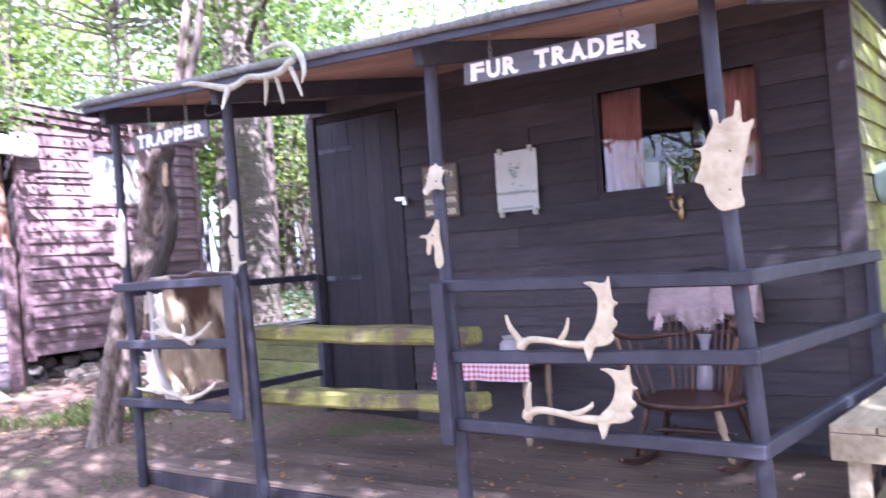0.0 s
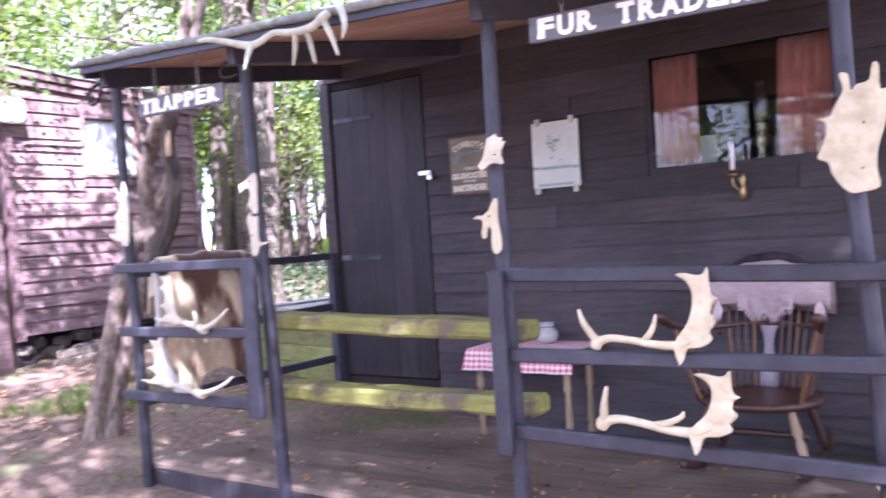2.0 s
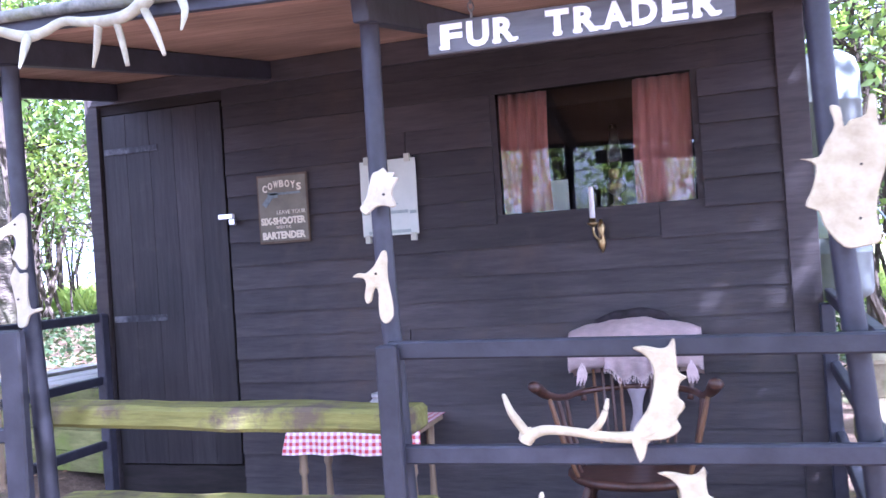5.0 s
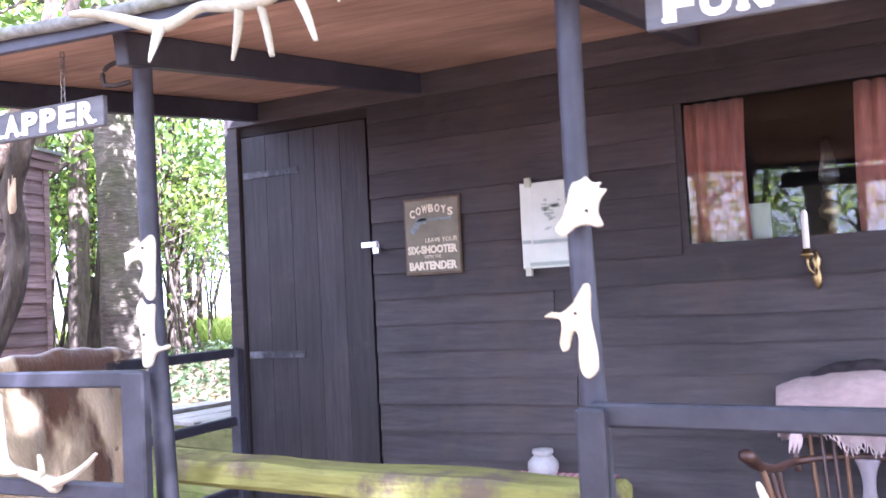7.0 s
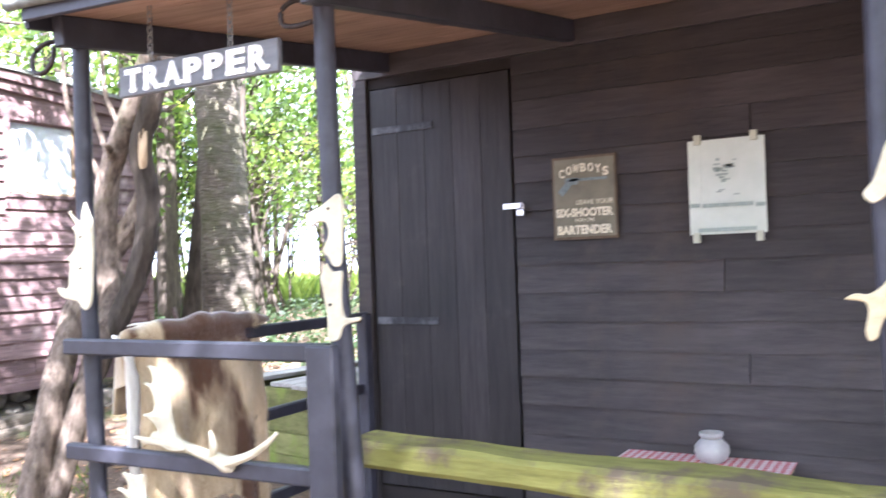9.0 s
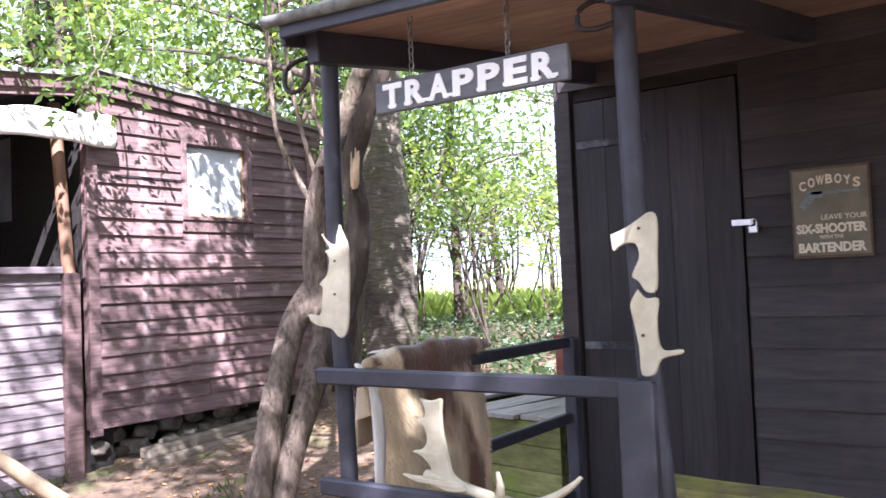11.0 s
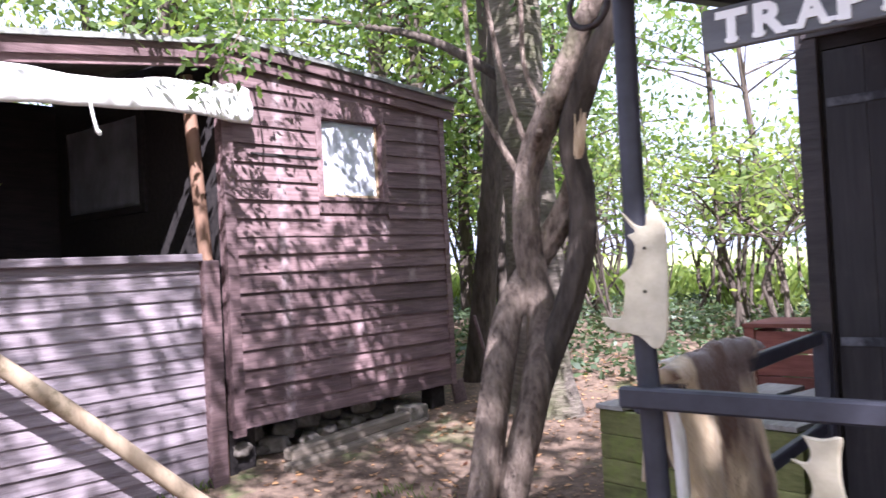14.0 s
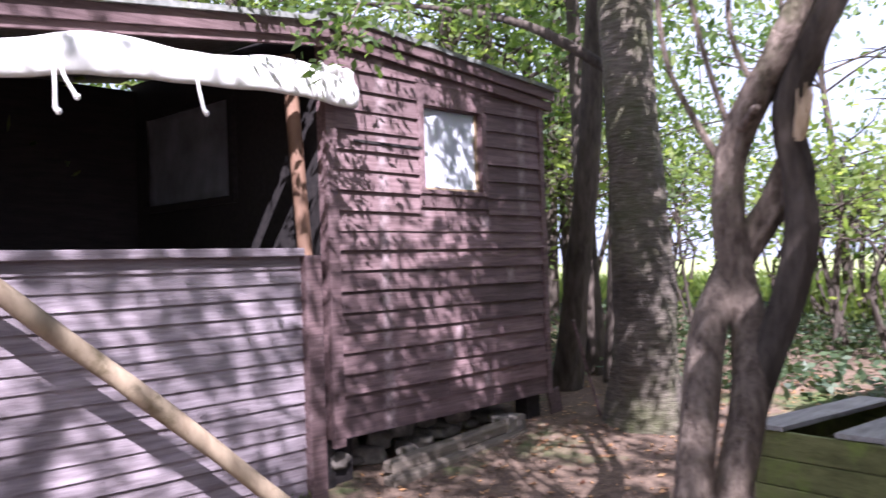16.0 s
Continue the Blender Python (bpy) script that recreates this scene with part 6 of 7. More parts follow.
part("splat", bm, SPLAT, chair, "pale forked back splat", smooth=True)
for sx in (-1, 1):
    for k, yy in enumerate((-0.20, -0.09, 0.03)):
        part("arm_spindle", limb(bmesh.new(), [(CX + sx * 0.22, CY + yy * 0.8, seat_z, 0.008), (CX + sx * 0.27, CY + yy, seat_z + 0.17, 0.012), (CX + sx * (0.295 - yy * 0.12), CY + yy, seat_z + 0.33 - yy * 0.15, 0.009)], 8, 4), CHAIR_LIGHT if k == 0 else CHAIR, chair, smooth=True)
# the shawl lies over the chair's back
SHAWL = material("dusty_pink_wool", (0.56, 0.44, 0.42), (0.70, 0.57, 0.54), (25, 60, 60), 0.95, 0.4, stain=0.15, stain_scale=5, sheen=0.3)
shawl = thing("folded_shawl", (CX, CY + 0.28, seat_z + 0.575), "dusty pink fringed shawl folded over the chair back", "shawl")
bm = bmesh.new()
prof = [(0.05, 0.50), (0.055, 0.56), (0.05, 0.64), (0.04, 0.70), (0.015, 0.735), (-0.015, 0.73), (-0.05, 0.69), (-0.075, 0.62), (-0.085, 0.56), (-0.07, 0.535), (-0.045, 0.56)]
rows = []
for i in range(31):
    s = i / 30
    x = -0.30 + 0.60 * s
    sag = 0.03 * math.sin(s * math.pi) - 0.035 * (2 * s - 1) ** 2 + 0.012 * noise.noise(Vector((s * 6, 0, 3)))
    rows.append([bm.verts.new((CX + x, CY + 0.285 + d + 0.008 * noise.noise(Vector((s * 8, d * 20, 1))), seat_z - 0.125 + z + sag * (1 if z > 0.6 else 0.4) + 0.008 * noise.noise(Vector((s * 11, z * 9, 7))))) for d, z in prof])
for a, b in zip(rows, rows[1:]):
    for j in range(len(prof) - 1):
        bm.faces.new((a[j], b[j], b[j + 1], a[j + 1]))
bmesh.ops.solidify(bm, geom=bm.faces[:], thickness=0.012)
part("wrap", bm, SHAWL, shawl, smooth=True)
bm = bmesh.new()
rows = []
for i in range(25):
    f = i / 24
    x = -0.13 + 0.26 * f
    low = 0.365 + 0.05 * abs(2 * f - 1) ** 2 + 0.012 * math.sin(f * 17) + 0.01 * noise.noise(Vector((f * 9, 2, 5)))
    rows.append([bm.verts.new((CX + x, CY + 0.196 - 0.012 * math.sin(f * 21 + 1) * (1 - g) - 0.01 * noise.noise(Vector((f * 5, g * 2, 3))), seat_z + low + (0.475 - low) * g)) for g in (0, 0.25, 0.5, 0.75, 1)])
for a, b in zip(rows, rows[1:]):
    for k in range(4):
        bm.faces.new((a[k], b[k], b[k + 1], a[k + 1]))
bmesh.ops.solidify(bm, geom=bm.faces[:], thickness=0.006)
hanging = part("hanging_end", bm, SHAWL, shawl, "hanging wavy end", smooth=True)
bm = bmesh.new()
frr = random.Random(3)
for i in range(30):
    f = i / 29
    x = -0.13 + 0.26 * f
    zt = 0.37 + 0.05 * abs(2 * f - 1) ** 2 + 0.012 * math.sin(f * 17)
    limb(bm, [(CX + x, CY + 0.192, seat_z + zt + 0.006, 0.003), (CX + x + frr.uniform(-0.006, 0.006), CY + 0.19, seat_z + zt - 0.012, 0.0022), (CX + x + frr.uniform(-0.01, 0.01), CY + 0.19, seat_z + zt - 0.024 - frr.uniform(0, 0.01), 0.0015)], 4, 2)
tagged(part("fringe", bm, SHAWL, hanging), kind="stuff")
for x in (-0.235, 0.25):
    bm = bmesh.new()
    for k in range(9):
        a = x + (k - 4) * 0.005
        limb(bm, [(CX + x, CY + 0.205, seat_z + 0.44, 0.006), (CX + a, CY + 0.20, seat_z + 0.395, 0.004), (CX + a * 1.03, CY + 0.198, seat_z + 0.34 + 0.01 * (k % 3), 0.002)], 5, 2)
    part("tassel", bm, SHAWL, shawl, "knotted tassel")
BLACKCLOTH = material("dark_crumpled_cloth", (0.015, 0.012, 0.014), (0.04, 0.034, 0.038), (20, 20, 20), 0.9, 0.4)
bm = bmesh.new()
limb(bm, [(CX - 0.17, CY + 0.30, seat_z + 0.620, 0.012), (CX - 0.08, CY + 0.30, seat_z + 0.640, 0.028), (CX + 0.02, CY + 0.30, seat_z + 0.650, 0.03), (CX + 0.12, CY + 0.30, seat_z + 0.640, 0.024), (CX + 0.17, CY + 0.30, seat_z + 0.620, 0.01)], 12, 6, wob=0.5)
solid("dark_scarf", bm, BLACKCLOTH, "dark crumpled scarf lying along the chair back", "scarf", smooth=True, at=(CX, CY + 0.3, seat_z + 0.635))

# ---- shed windows ----
POLY = material("milky_plastic_sheet", (0.82, 0.84, 0.87), (0.90, 0.92, 0.94), (7, 7, 4), 0.3, 0.6, stain=0.05, bump_dist=0.02)
# the milky sheet again in grey: the porch's shade is put into its colour
DIMPOLY = material("shade_grey_plastic_sheet", (0.28, 0.29, 0.30), (0.42, 0.43, 0.45), (7, 7, 4), 0.3, 0.6, stain=0.3, stain_scale=4, bump_dist=0.02)


def shed_window(name, u0, u1, z0, z1, face, label, sheet_mat):
    """face(u, d, z) gives the place d outward of the wall."""
    ob = thing(name, face((u0 + u1) / 2, 0, z0), label, "window", kind="structure")

    def slab(a, b, nm, mat, lab=""):
        bm = bmesh.new()
        box(bm, a, b, 0.003)
        for v in bm.verts:
            v.co = face(v.co.x, v.co.y, v.co.z)
        return part(nm, bm, mat, ob, lab)

    slab((u0 - 0.05, 0.0, z1 + 0.01), (u1 + 0.05, 0.022, z1 + 0.165), "head_board", SHED_WOOD)
    slab((u0 - 0.05, 0.0, z0 - 0.115), (u1 + 0.05, 0.022, z0 - 0.028), "apron_board", SHED_WOOD)
    slab((u0 - 0.05, 0.0, z0 - 0.028), (u1 + 0.05, 0.036, z0), "window_sill", SHED_WOOD)
    slab((u0 - 0.05, 0.0, z0), (u0, 0.032, z1 + 0.01), "window_frame", SHED_WOOD)
    slab((u1 - 0.002, 0.0, z0), (u1 + 0.05, 0.032, z1 + 0.01), "window_frame", SHED_WOOD)
    slab((u0 + 0.001, -0.05, z0 + 0.001), (u0 + 0.02, -0.012, z1), "sash", PALE_WOOD)
    slab((u1 - 0.022, -0.05, z0 + 0.001), (u1 - 0.003, -0.012, z1), "sash", PALE_WOOD)
    slab((u0 + 0.021, -0.05, z0 + 0.001), (u1 - 0.023, -0.012, z0 + 0.02), "sash", PALE_WOOD)
    bm = bmesh.new()
    g = [[bm.verts.new(face(u0 + 0.02 + (u1 - u0 - 0.04) * i / 16, -0.03 + 0.014 * noise.noise(Vector((i * 0.35, j * 0.2, 3))), z0 + 0.02 + (z1 - z0 - 0.02) * j / 16)) for i in range(17)] for j in range(17)]
    for j in range(16):
        for i in range(16):
            bm.faces.new((g[j][i], g[j][i + 1], g[j + 1][i + 1], g[j + 1][i]))
    bmesh.ops.solidify(bm, geom=bm.faces[:], thickness=0.003)
    part("pane", bm, sheet_mat, ob, "wrinkled plastic pane", smooth=True)
    return ob


shed_window("window_shed", SWIN[0], SWIN[1], SWIN[2], SWIN[3], lambda u, d, z: shed(u, d, z), "small shed window glazed with milky plastic sheet", POLY)
ob = thing("window_porch", shed(0, -1.4, 2.1), "plastic-covered window in the porch wall, dimmed by its pane colour", "window", kind="structure")
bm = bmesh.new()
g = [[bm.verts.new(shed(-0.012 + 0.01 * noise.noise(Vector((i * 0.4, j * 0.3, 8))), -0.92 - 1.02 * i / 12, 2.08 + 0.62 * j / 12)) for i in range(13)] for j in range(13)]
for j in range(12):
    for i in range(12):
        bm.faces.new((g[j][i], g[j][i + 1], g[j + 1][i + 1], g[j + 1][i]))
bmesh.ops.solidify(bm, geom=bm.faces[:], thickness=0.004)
part("pane", bm, DIMPOLY, ob, "plastic pane greyed to stand for porch shade", smooth=True)
for v0, v1, z0, z1 in ((-0.86, -0.92, 2.03, 2.75), (-1.94, -2.0, 2.03, 2.75), (-0.92, -1.94, 2.03, 2.08), (-0.92, -1.94, 2.70, 2.75)):
    bm = B((-0.03, v0, z0), (-0.002, v1, z1), 0.003)
    for v in bm.verts:
        v.co = shed(v.co.x, v.co.y, v.co.z)
    part("window_frame", bm, PLAIN_DARK, ob)

# ---- porch of the shed: post, canvas, ropes, leaning pole ----
ORANGE = material("peeled_orange_brown_pole", (0.125, 0.068, 0.042), (0.235, 0.14, 0.09), (14, 14, 4), 0.7, 0.3, stain=0.3)
bm = limb(bmesh.new(), [(-2.47, -0.60, 0.15, 0.045), (-2.47, -0.65, 1.2, 0.044), (-2.47, -0.695, 1.9, 0.042), (-2.47, -0.76, 2.8, 0.04)], 12, 5, wob=0.12)
solid("porch_pole", bm, ORANGE, "peeled orange-brown round pole inside the shed porch", "post", smooth=True, at=(-2.45, -0.64, 0.15))
bm = limb(bmesh.new(), [(*shed(-1.93, 0.02, 1.7), 0.012), (*shed(-1.95, 0.02, 2.2), 0.012), (*shed(-1.95, 0.02, 2.72), 0.012)], 8, 3)
solid("thin_porch_rod", bm, STEEL, "thin pale metal rod in the porch opening", "rod", smooth=True, at=shed(-1.93, 0.02, 1.7))
CANVAS = material("white_cotton_canvas", (0.66, 0.64, 0.58), (0.78, 0.76, 0.70), (14, 14, 14), 0.9, 0.3, stain=0.08, stain_scale=3, sheen=0.2)
canvas = thing("rolled_canvas", shed(-1.2, 0.13, 2.65), "white canvas awning rolled and tied under the porch eave", "awning")
bm = bmesh.new()
rings = []
for i in range(64):
    u = -3.1 + 3.24 * i / 63
    sag = 0.5 - 0.5 * math.cos((u + 1.9) * 2 * math.pi / 1.05)
    zc = 2.62 + 0.115 * (u + 0.9) - 0.045 * (1 - sag) if u < -0.9 else 2.62 - 0.045 * (1 - sag) - 0.008 * ((u + 0.9) / 0.9) ** 2
    rz = (0.080 + 0.018 * sag) * (1 if u < 0.0 else 1 - 0.9 * u)
    ring = []
    for k in range(16):
        a = 2 * math.pi * k / 16
        w = 1 + 0.06 * noise.noise(Vector((u * 3, math.cos(a) * 1.5, math.sin(a) * 1.5))) + 0.025 * math.sin(u * 19 + a * 3)
        ring.append(bm.verts.new(shed(u, 0.12 + 0.030 * math.cos(a) * w, zc + rz * math.sin(a) * w)))
    rings.append(ring)
for a, b in zip(rings, rings[1:]):
    for k in range(16):
        bm.faces.new((a[k], a[(k + 1) % 16], b[(k + 1) % 16], b[k]))
bm.faces.new(rings[0]), bm.faces.new(rings[-1][::-1])
part("roll", bm, CANVAS, canvas, smooth=True)
bm = bmesh.new()
g = [[bm.verts.new(shed(-0.12 + 0.30 * i / 10, 0.075 + 0.035 * (1 - i / 10) + 0.012 * math.sin(j * 1.4 + i), 2.60 + 0.13 * j / 6 - 0.05 * (i / 10) * (1 - j / 6) + 0.01 * math.sin(i * 1.7))) for i in range(11)] for j in range(7)]
for j in range(6):
    for i in range(10):
        bm.faces.new((g[j][i], g[j][i + 1], g[j + 1][i + 1], g[j + 1][i]))
bmesh.ops.solidify(bm, geom=bm.faces[:], thickness=0.008)
part("loose_end", bm, CANVAS, canvas, "loose flap turned round the corner", smooth=True)
for u, z0, drop, sw in ((-0.93, 2.57, 0.21, 0.03), (-1.60, 2.49, 0.2, 0.0), (-1.57, 2.49, 0.13, 0.05)):
    bm = limb(bmesh.new(), [(*shed(u, 0.19, z0), 0.009), (*shed(u + sw * 0.2, 0.20, z0 - drop * 0.5), 0.009), (*shed(u + sw, 0.20, z0 - drop), 0.010), (*shed(u + sw + 0.012, 0.20, z0 - drop - 0.015), 0.015), (*shed(u + sw + 0.01, 0.20, z0 - drop - 0.03), 0.008)], 7, 4)
    part("tie", bm, CANVAS, canvas, "white cotton tie with a knotted end", smooth=True)
POLE = material("sunlit_debarked_pole", (0.21, 0.155, 0.10), (0.38, 0.30, 0.20), (10, 10, 4), 0.75, 0.4, stain=0.3, c3=(0.13, 0.10, 0.05), c3_from=0.55, c3_to=0.7, c3_scale=5)
bm = limb(bmesh.new(), [(-2.02, -0.50, 0.0, 0.05), (-2.02, -0.98, 0.40, 0.048), (-2.03, -1.50, 0.86, 0.046), (-2.04, -2.12, 1.38, 0.045), (-2.05, -2.45, 1.66, 0.044), (-2.05, -3.1, 2.2, 0.042)], 12, 6, wob=0.14)
bm.transform(Matrix.Translation((-0.112, -0.09, -0.03)))
solid("leaning_pole", bm, POLE, "long debarked pole leaning along the stall wall", "pole", smooth=True, at=(-2.02, -0.5, 0.05))

# a short grey board propped against the shed's far corner
bm = B((-0.07, -0.011, 0.0), (0.07, 0.011, 0.62), 0.004)
bm.transform(Matrix.Translation(shed(SHED_L + 0.16, 0.02, 0.03)) @ Matrix.Rotation(radians(SA), 4, 'Z') @ Matrix.Rotation(radians(-13), 4, 'Y'))
solid("propped_board", bm, SHED_WOOD, "short weathered board propped against the shed corner", "board", at=shed(SHED_L + 0.16, 0.02, 0.03))

# ---- stones, sleepers and block under the shed ----
STONE = material("grey_brown_stone", (0.10, 0.085, 0.07), (0.23, 0.20, 0.165), (18, 18, 18), 0.9, 0.7, stain=0.35, stain_scale=4, c3=(0.11, 0.12, 0.05), c3_from=0.58, c3_to=0.72, c3_scale=5, vary=0.25)
krng = np.random.default_rng(9)
for k in range(22):
    u, v = 0.05 + 1.75 * (k + krng.uniform(0, 0.8)) / 22, -0.05 - 0.30 * krng.random()
    sx, sy, sz = krng.uniform(0.07, 0.15), krng.uniform(0.06, 0.1), krng.uniform(0.035, 0.075)
    p = shed(u, v, 0)
    lift = 0.0 if k % 3 else 0.085
    bm = bmesh.new()
    bmesh.ops.create_icosphere(bm, subdivisions=3, radius=1.0)
    for w in bm.verts:
        d = 1 + 0.28 * noise.noise(w.co * 1.6 + Vector((k * 3.1, 0, 0))) + 0.08 * noise.noise(w.co * 5 + Vector((k, 2, 0)))
        w.co = Vector((max(-0.8, min(0.8, w.co.x)) * sx, max(-0.8, min(0.8, w.co.y)) * sy, max(-0.75, min(0.75, w.co.z)) * sz)) * d
    z = ground_z(p.x, p.y) + sz * 0.7 + lift
    bm.transform(pose(p.x, p.y, z, krng.uniform(-8, 8), krng.uniform(-8, 8), krng.uniform(0, 180)))
    solid("stone", bm, STONE, "rough grey stone packed under the shed", "stone", "stones under the shed", smooth=True, at=(p.x, p.y, z))
SLEEPER = material("old_grey_sleeper_wood", (0.085, 0.068, 0.05), (0.20, 0.165, 0.125), (30, 3, 30), 0.9, 0.6, stain=0.3)
for a, b, z, h in (((-2.20, -0.34), (-2.28, 1.02), 0.335, 0.085), ((-2.27, -0.28), (-2.34, 0.92), 0.41, 0.075)):
    bm = beam(bmesh.new(), (*a, z), (*b, z + 0.055), 0.10, h, 0.012)
    solid("sleeper", bm, SLEEPER, "old grey timber lying along the shed's foot", "timber", "sleepers", at=(*a, z))
bm = B((-2.44, 0.86, 0.40), (-2.28, 1.06, 0.53), 0.015)
solid("concrete_block", bm, STONE, "mossy pale concrete block under the shed", "block", at=(-2.36, 0.96, 0.40))
bm = bmesh.new()
box(bm, (-2.53, 1.25, 0.2), (-2.41, 1.40, 0.61), 0.01)
solid("support_post", bm, PLAIN_DARK, "dark timber stump carrying the shed corner", "post", at=(-2.47, 1.32, 0.2))
solid("support_post", B((-2.60, -0.55, 0.1), (-2.45, -0.39, 0.61), 0.01), PLAIN_DARK, "dark timber stump carrying the shed corner", "post", at=(-2.52, -0.47, 0.1))
bm = beam(bmesh.new(), (-2.06, 1.66, ground_z(-2.06, 1.66)), (-2.20, 1.56, 1.15), 0.09, 0.02, 0.003)
solid("leaning_board", bm, SHED_WOOD, "brown board leaning on the shed corner", "board", at=(-2.06, 1.66, 0.4))

# ---- mossy planter box and red chest beyond the railing ----
boxrot = -10
BM = pose(-0.30, 0.24, 0, 0, 0, boxrot)
mbox = thing("mossy_box", (-0.30, 0.24, 0.3), "low box of mossy green boards with loose planks on top", "box")


def local_box(a, b, m, bevel=0.006):
    bm = B(a, b, bevel)
    bm.transform(m)
    return bm


MOSSG = material("green_mossy_timber", (0.10, 0.105, 0.035), (0.21, 0.21, 0.08), (4, 30, 30), 0.9, 0.6, stain=0.35, c3=(0.19, 0.24, 0.05), c3_from=0.5, c3_to=0.65, c3_scale=4, vary=0.2)
GREYTOP = material("grey_weathered_planks", (0.20, 0.185, 0.165), (0.36, 0.34, 0.31), (30, 4, 30), 0.9, 0.5, stain=0.3, c3=(0.16, 0.17, 0.08), c3_from=0.6, c3_to=0.75, vary=0.15)
for k in range(4):
    z0 = 0.26 + 0.127 * k
    part("board", local_box((0.0, 0.0, z0), (1.12, 0.03, z0 + 0.124), BM), MOSSG, mbox)
    part("board", local_box((0.0, 0.034, z0), (0.03, 0.98, z0 + 0.124), BM), MOSSG, mbox)
    part("board", local_box((1.09, 0.034, z0), (1.12, 0.98, z0 + 0.124), BM), MOSSG, mbox)
part("board", local_box((0.0, 0.985, 0.26), (1.12, 1.015, 0.766), BM), MOSSG, mbox)
for x0, x1, tw in ((-0.01, 0.17, 0.0), (0.40, 0.62, 3.0), (0.63, 0.84, -1.0), (0.86, 1.1, 1.0)):
    bm = B((x0, -0.02, 0.77), (x1, 1.03, 0.795), 0.005)
    bm.transform(BM @ pose(0, 0, 0, 0, 0, tw))
    part("top_plank", bm, GREYTOP, mbox, "grey weathered plank")
REDW = material("faded_red_brown_boards", (0.17, 0.055, 0.04), (0.30, 0.115, 0.085), (4, 30, 30), 0.8, 0.4, stain=0.3, vary=0.15)
chest = thing("red_crate", (0.35, 1.55, 0.4), "faded red-brown slatted crate in the yard", "crate")
for k in range(5):
    z0 = 0.40 + 0.135 * k
    part("slat", B((0.05, 1.42, z0), (0.80, 1.445, z0 + 0.128), 0.004), REDW, chest)
    part("slat", B((0.05, 1.45, z0), (0.075, 1.85, z0 + 0.128), 0.004), REDW, chest)
part("corner_post", B((0.03, 1.40, 0.36), (0.09, 1.419, 1.09), 0.004), REDW, chest)
part("lid", B((0.02, 1.39, 1.09), (0.83, 1.88, 1.115), 0.004), REDW, chest)

# ---- right of the hut: work bench, crate, boiler tank, pail ----
BENCHW = material("pale_mossy_bench_wood", (0.27, 0.22, 0.135), (0.43, 0.365, 0.24), (30, 4, 30), 0.85, 0.4, stain=0.25, c3=(0.24, 0.24, 0.11), c3_from=0.52, c3_to=0.7, c3_scale=3, vary=0.12)
PM = pose(4.80, -1.32, 0.06, 0, 0, -4)
bench = thing("plank_bench", (4.80, -1.32, -0.1), "low pale plank bench with mossy edges beside the hut", "bench")
for k in range(8):
    x0 = 0.17 * k
    part("top_plank", local_box((x0 + 0.004, 0.0, 0.44), (x0 + 0.166, 1.80, 0.47), PM, 0.004), BENCHW, bench)
part("front_rail", local_box((0.0, 0.005, 0.33), (1.36, 0.045, 0.437), PM), BENCHW, bench)
part("side_rail", local_box((0.0, 0.05, 0.33), (0.04, 1.76, 0.437), PM), BENCHW, bench)
for x, y in ((0.045, 0.05), (1.28, 0.05), (0.045, 1.71), (1.28, 1.71)):
    part("leg", local_box((x, y, -0.2), (x + 0.075, y + 0.05, 0.437), PM), BENCHW, bench)
bm = beam(bmesh.new(), (0.08, 0.12, 0.02), (0.08, 1.60, 0.30), 0.04, 0.07, 0.004)
bm.transform(PM)
part("brace", bm, BENCHW, bench)
CM = pose(4.93, -0.10, 0.06, 0, 0, -4)
crate = thing("plank_crate", (4.93, -0.10, 0.53), "pale wooden crate with a hinged plank lid standing on the bench", "crate")
for k in range(2):
    part("front_board", local_box((0, 0, 0.472 + 0.145 * k), (0.62, 0.025, 0.615 + 0.145 * k), CM, 0.004), BENCHW, crate)
    part("side_board", local_box((0, 0.028, 0.472 + 0.145 * k), (0.025, 0.55, 0.615 + 0.145 * k), CM, 0.004), BENCHW, crate)
    part("side_board", local_box((0.595, 0.028, 0.472 + 0.145 * k), (0.62, 0.55, 0.615 + 0.145 * k), CM, 0.004), BENCHW, crate)
part("lid", local_box((-0.02, -0.03, 0.764), (0.31, 0.58, 0.785), CM, 0.004), BENCHW, crate)
part("lid", local_box((0.314, -0.03, 0.764), (0.64, 0.58, 0.785), CM, 0.004), BENCHW, crate)
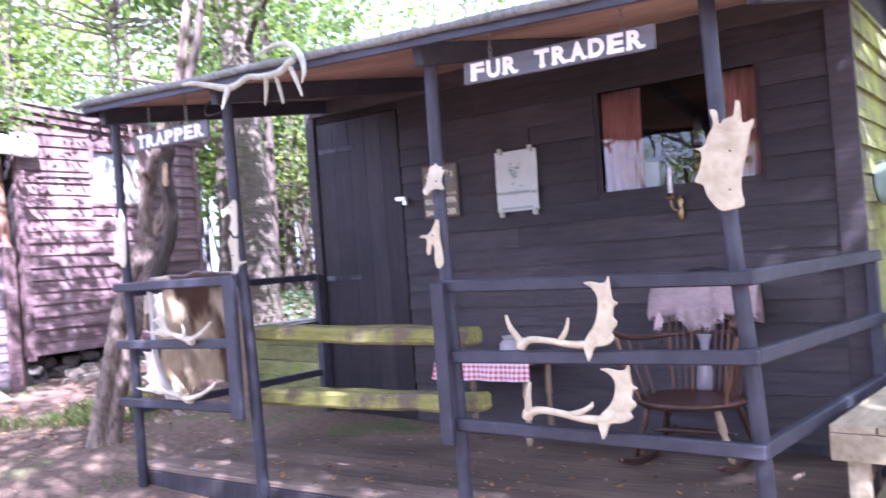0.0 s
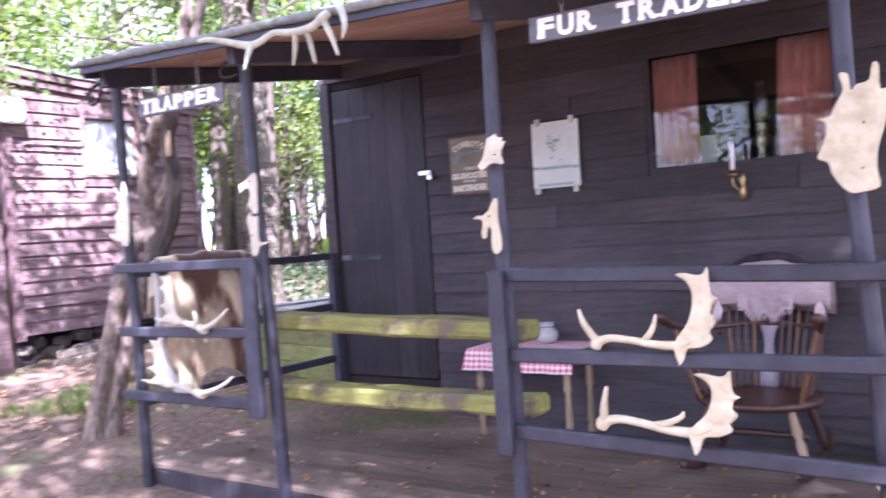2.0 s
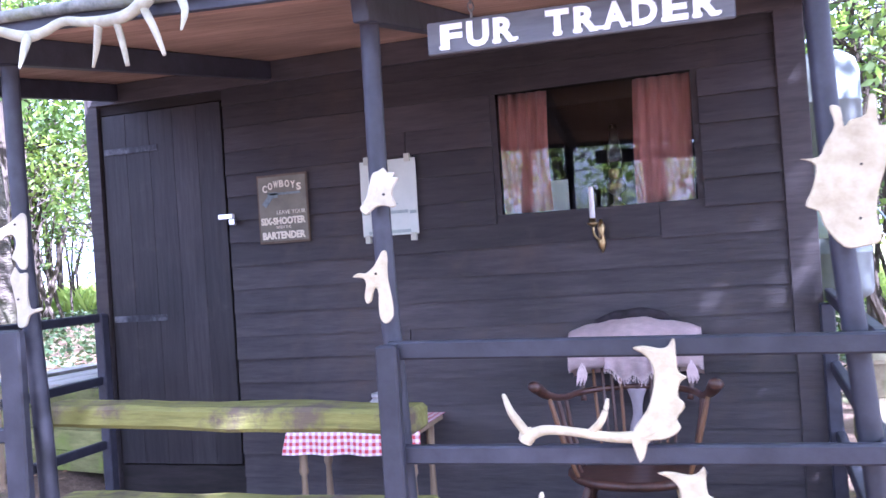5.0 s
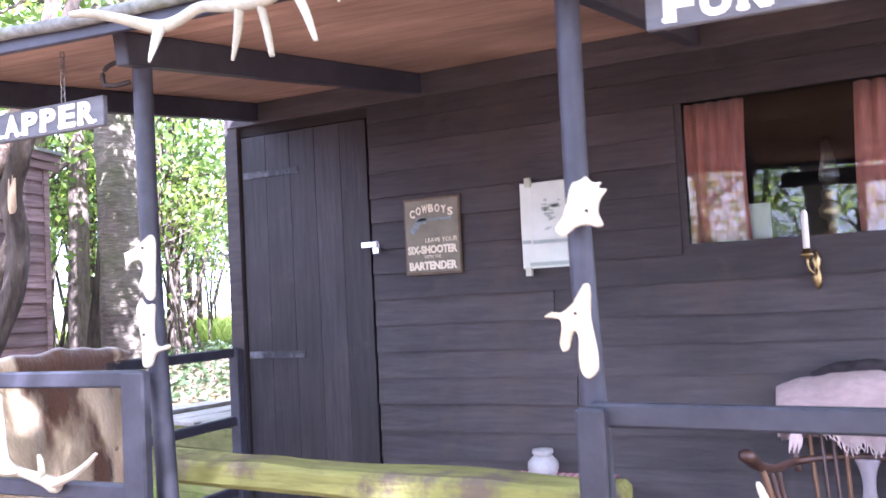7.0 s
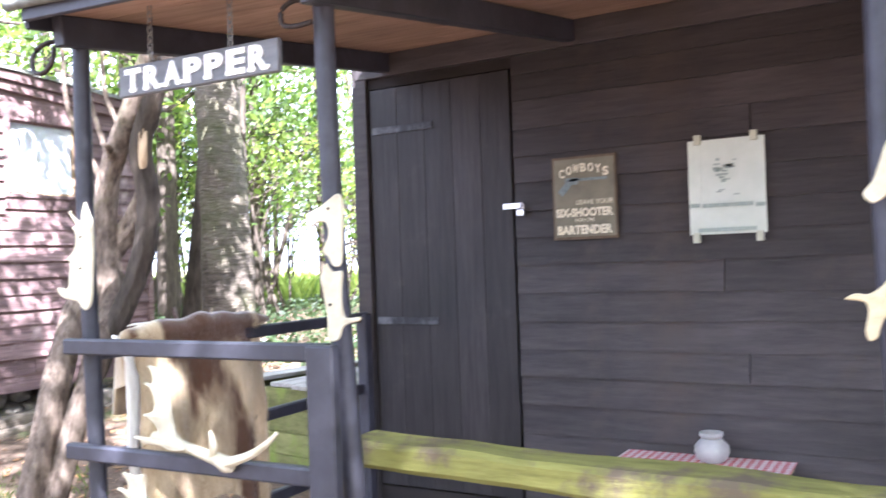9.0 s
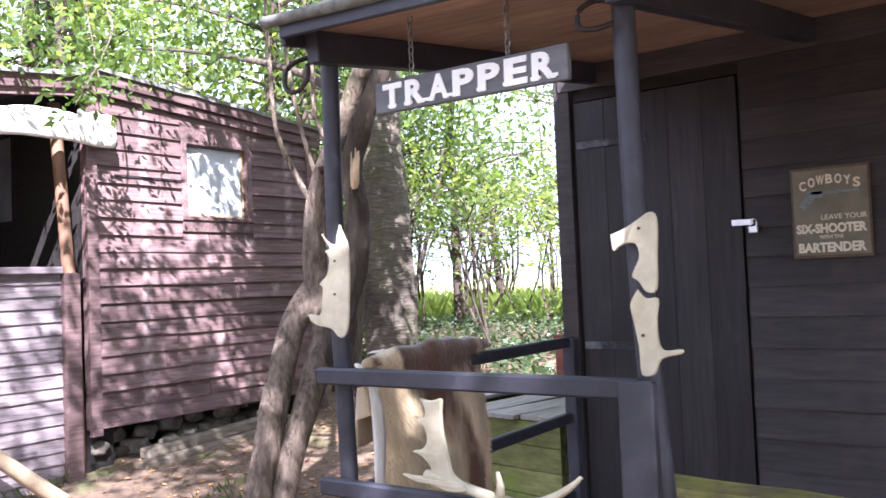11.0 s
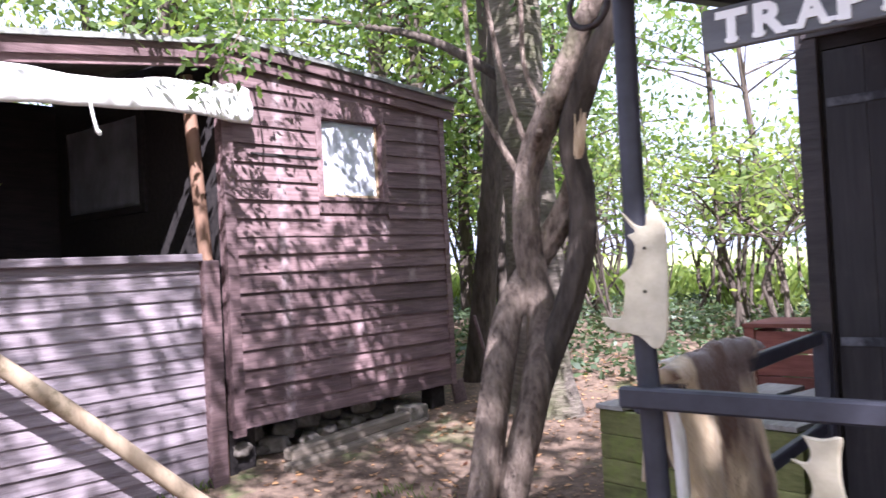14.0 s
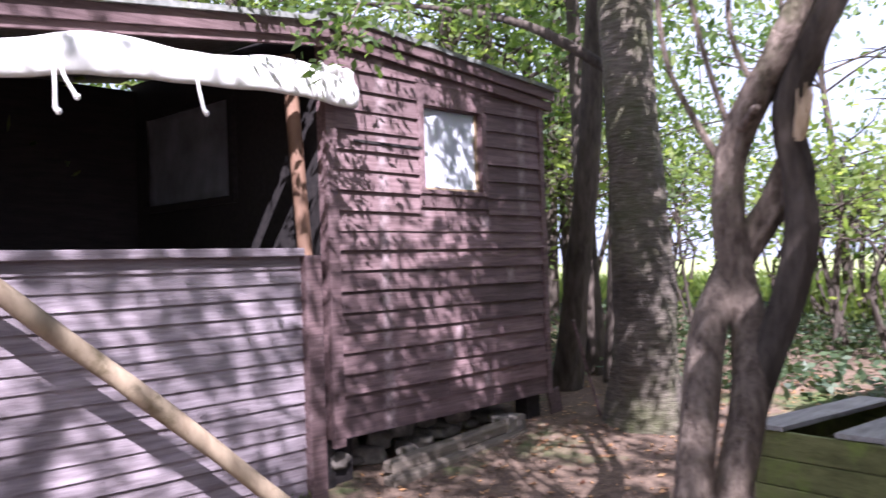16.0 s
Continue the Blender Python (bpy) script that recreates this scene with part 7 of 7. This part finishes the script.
GALV = material("dull_galvanised_steel", (0.115, 0.130, 0.130), (0.17, 0.185, 0.18), (5, 5, 5), 0.6, 0.1, metal=0.0, stain=0.15, stain_scale=3, c3=(0.22, 0.20, 0.17), c3_from=0.6, c3_to=0.8, c3_scale=4)
tank = thing("boiler_tank", (5.03, 1.5, 0.5), "tall dull grey galvanised cylinder tank behind the hut corner", "tank")
part("shell", lathe([(0.02, 0.98), (0.14, 0.99), (0.19, 1.02), (0.20, 1.06), (0.20, 1.26), (0.206, 1.265), (0.206, 1.28), (0.20, 1.285), (0.20, 2.16), (0.206, 2.165), (0.206, 2.18), (0.20, 2.185), (0.20, 2.36), (0.18, 2.43), (0.12, 2.48), (0.02, 2.50)], (5.03, 1.5, 0), 36), GALV, tank, smooth=True)
for z in (1.05, 2.12):
    part("bracket", B((4.745, 1.40, z), (4.86, 1.60, z + 0.05), 0.004), PLAIN_DARK, tank, "dark bracket holding the tank to the wall")
part("pipe", tube(bmesh.new(), [(4.80, 1.46, 1.55), (4.80, 1.40, 1.6), (4.82, 1.3, 1.62)], [0.018] * 3, 8), BRASS, tank, "brass pipe stub")
ENAMEL = material("pale_blue_enamel", (0.42, 0.56, 0.66), (0.55, 0.68, 0.77), (10, 10, 10), 0.3, 0.1, stain=0.12, stain_scale=5)
pail = thing("enamel_pail", (4.92, 0.47, 1.48), "pale blue enamel pail hung sideways on the hut wall", "pail")
bm = lathe([(0.115, 0.0), (0.12, 0.004), (0.15, 0.26), (0.158, 0.265), (0.158, 0.275), (0.146, 0.272), (0.112, 0.012)], (0, 0, 0), 32)
PLM = pose(4.785, 0.47, 1.49, 0, 84, -8)
bm.transform(PLM)
part("body", bm, ENAMEL, pail, smooth=True)
bm = tube(bmesh.new(), spline([(0.155, 0, 0.262), (0.12, 0.12, 0.33), (0.0, 0.17, 0.37), (-0.12, 0.12, 0.33), (-0.155, 0, 0.262)], 5), [0.005] * 21, 6)
bm.transform(PLM @ pose(0, 0, 0, 0, 0, -60))
part("handle", bm, STEEL, pail, "thin wire handle", smooth=True)
part("hook", tube(bmesh.new(), [(4.755, 0.47, 1.63), (4.80, 0.47, 1.63), (4.80, 0.47, 1.60)], [0.006] * 3, 6), STEEL, pail)
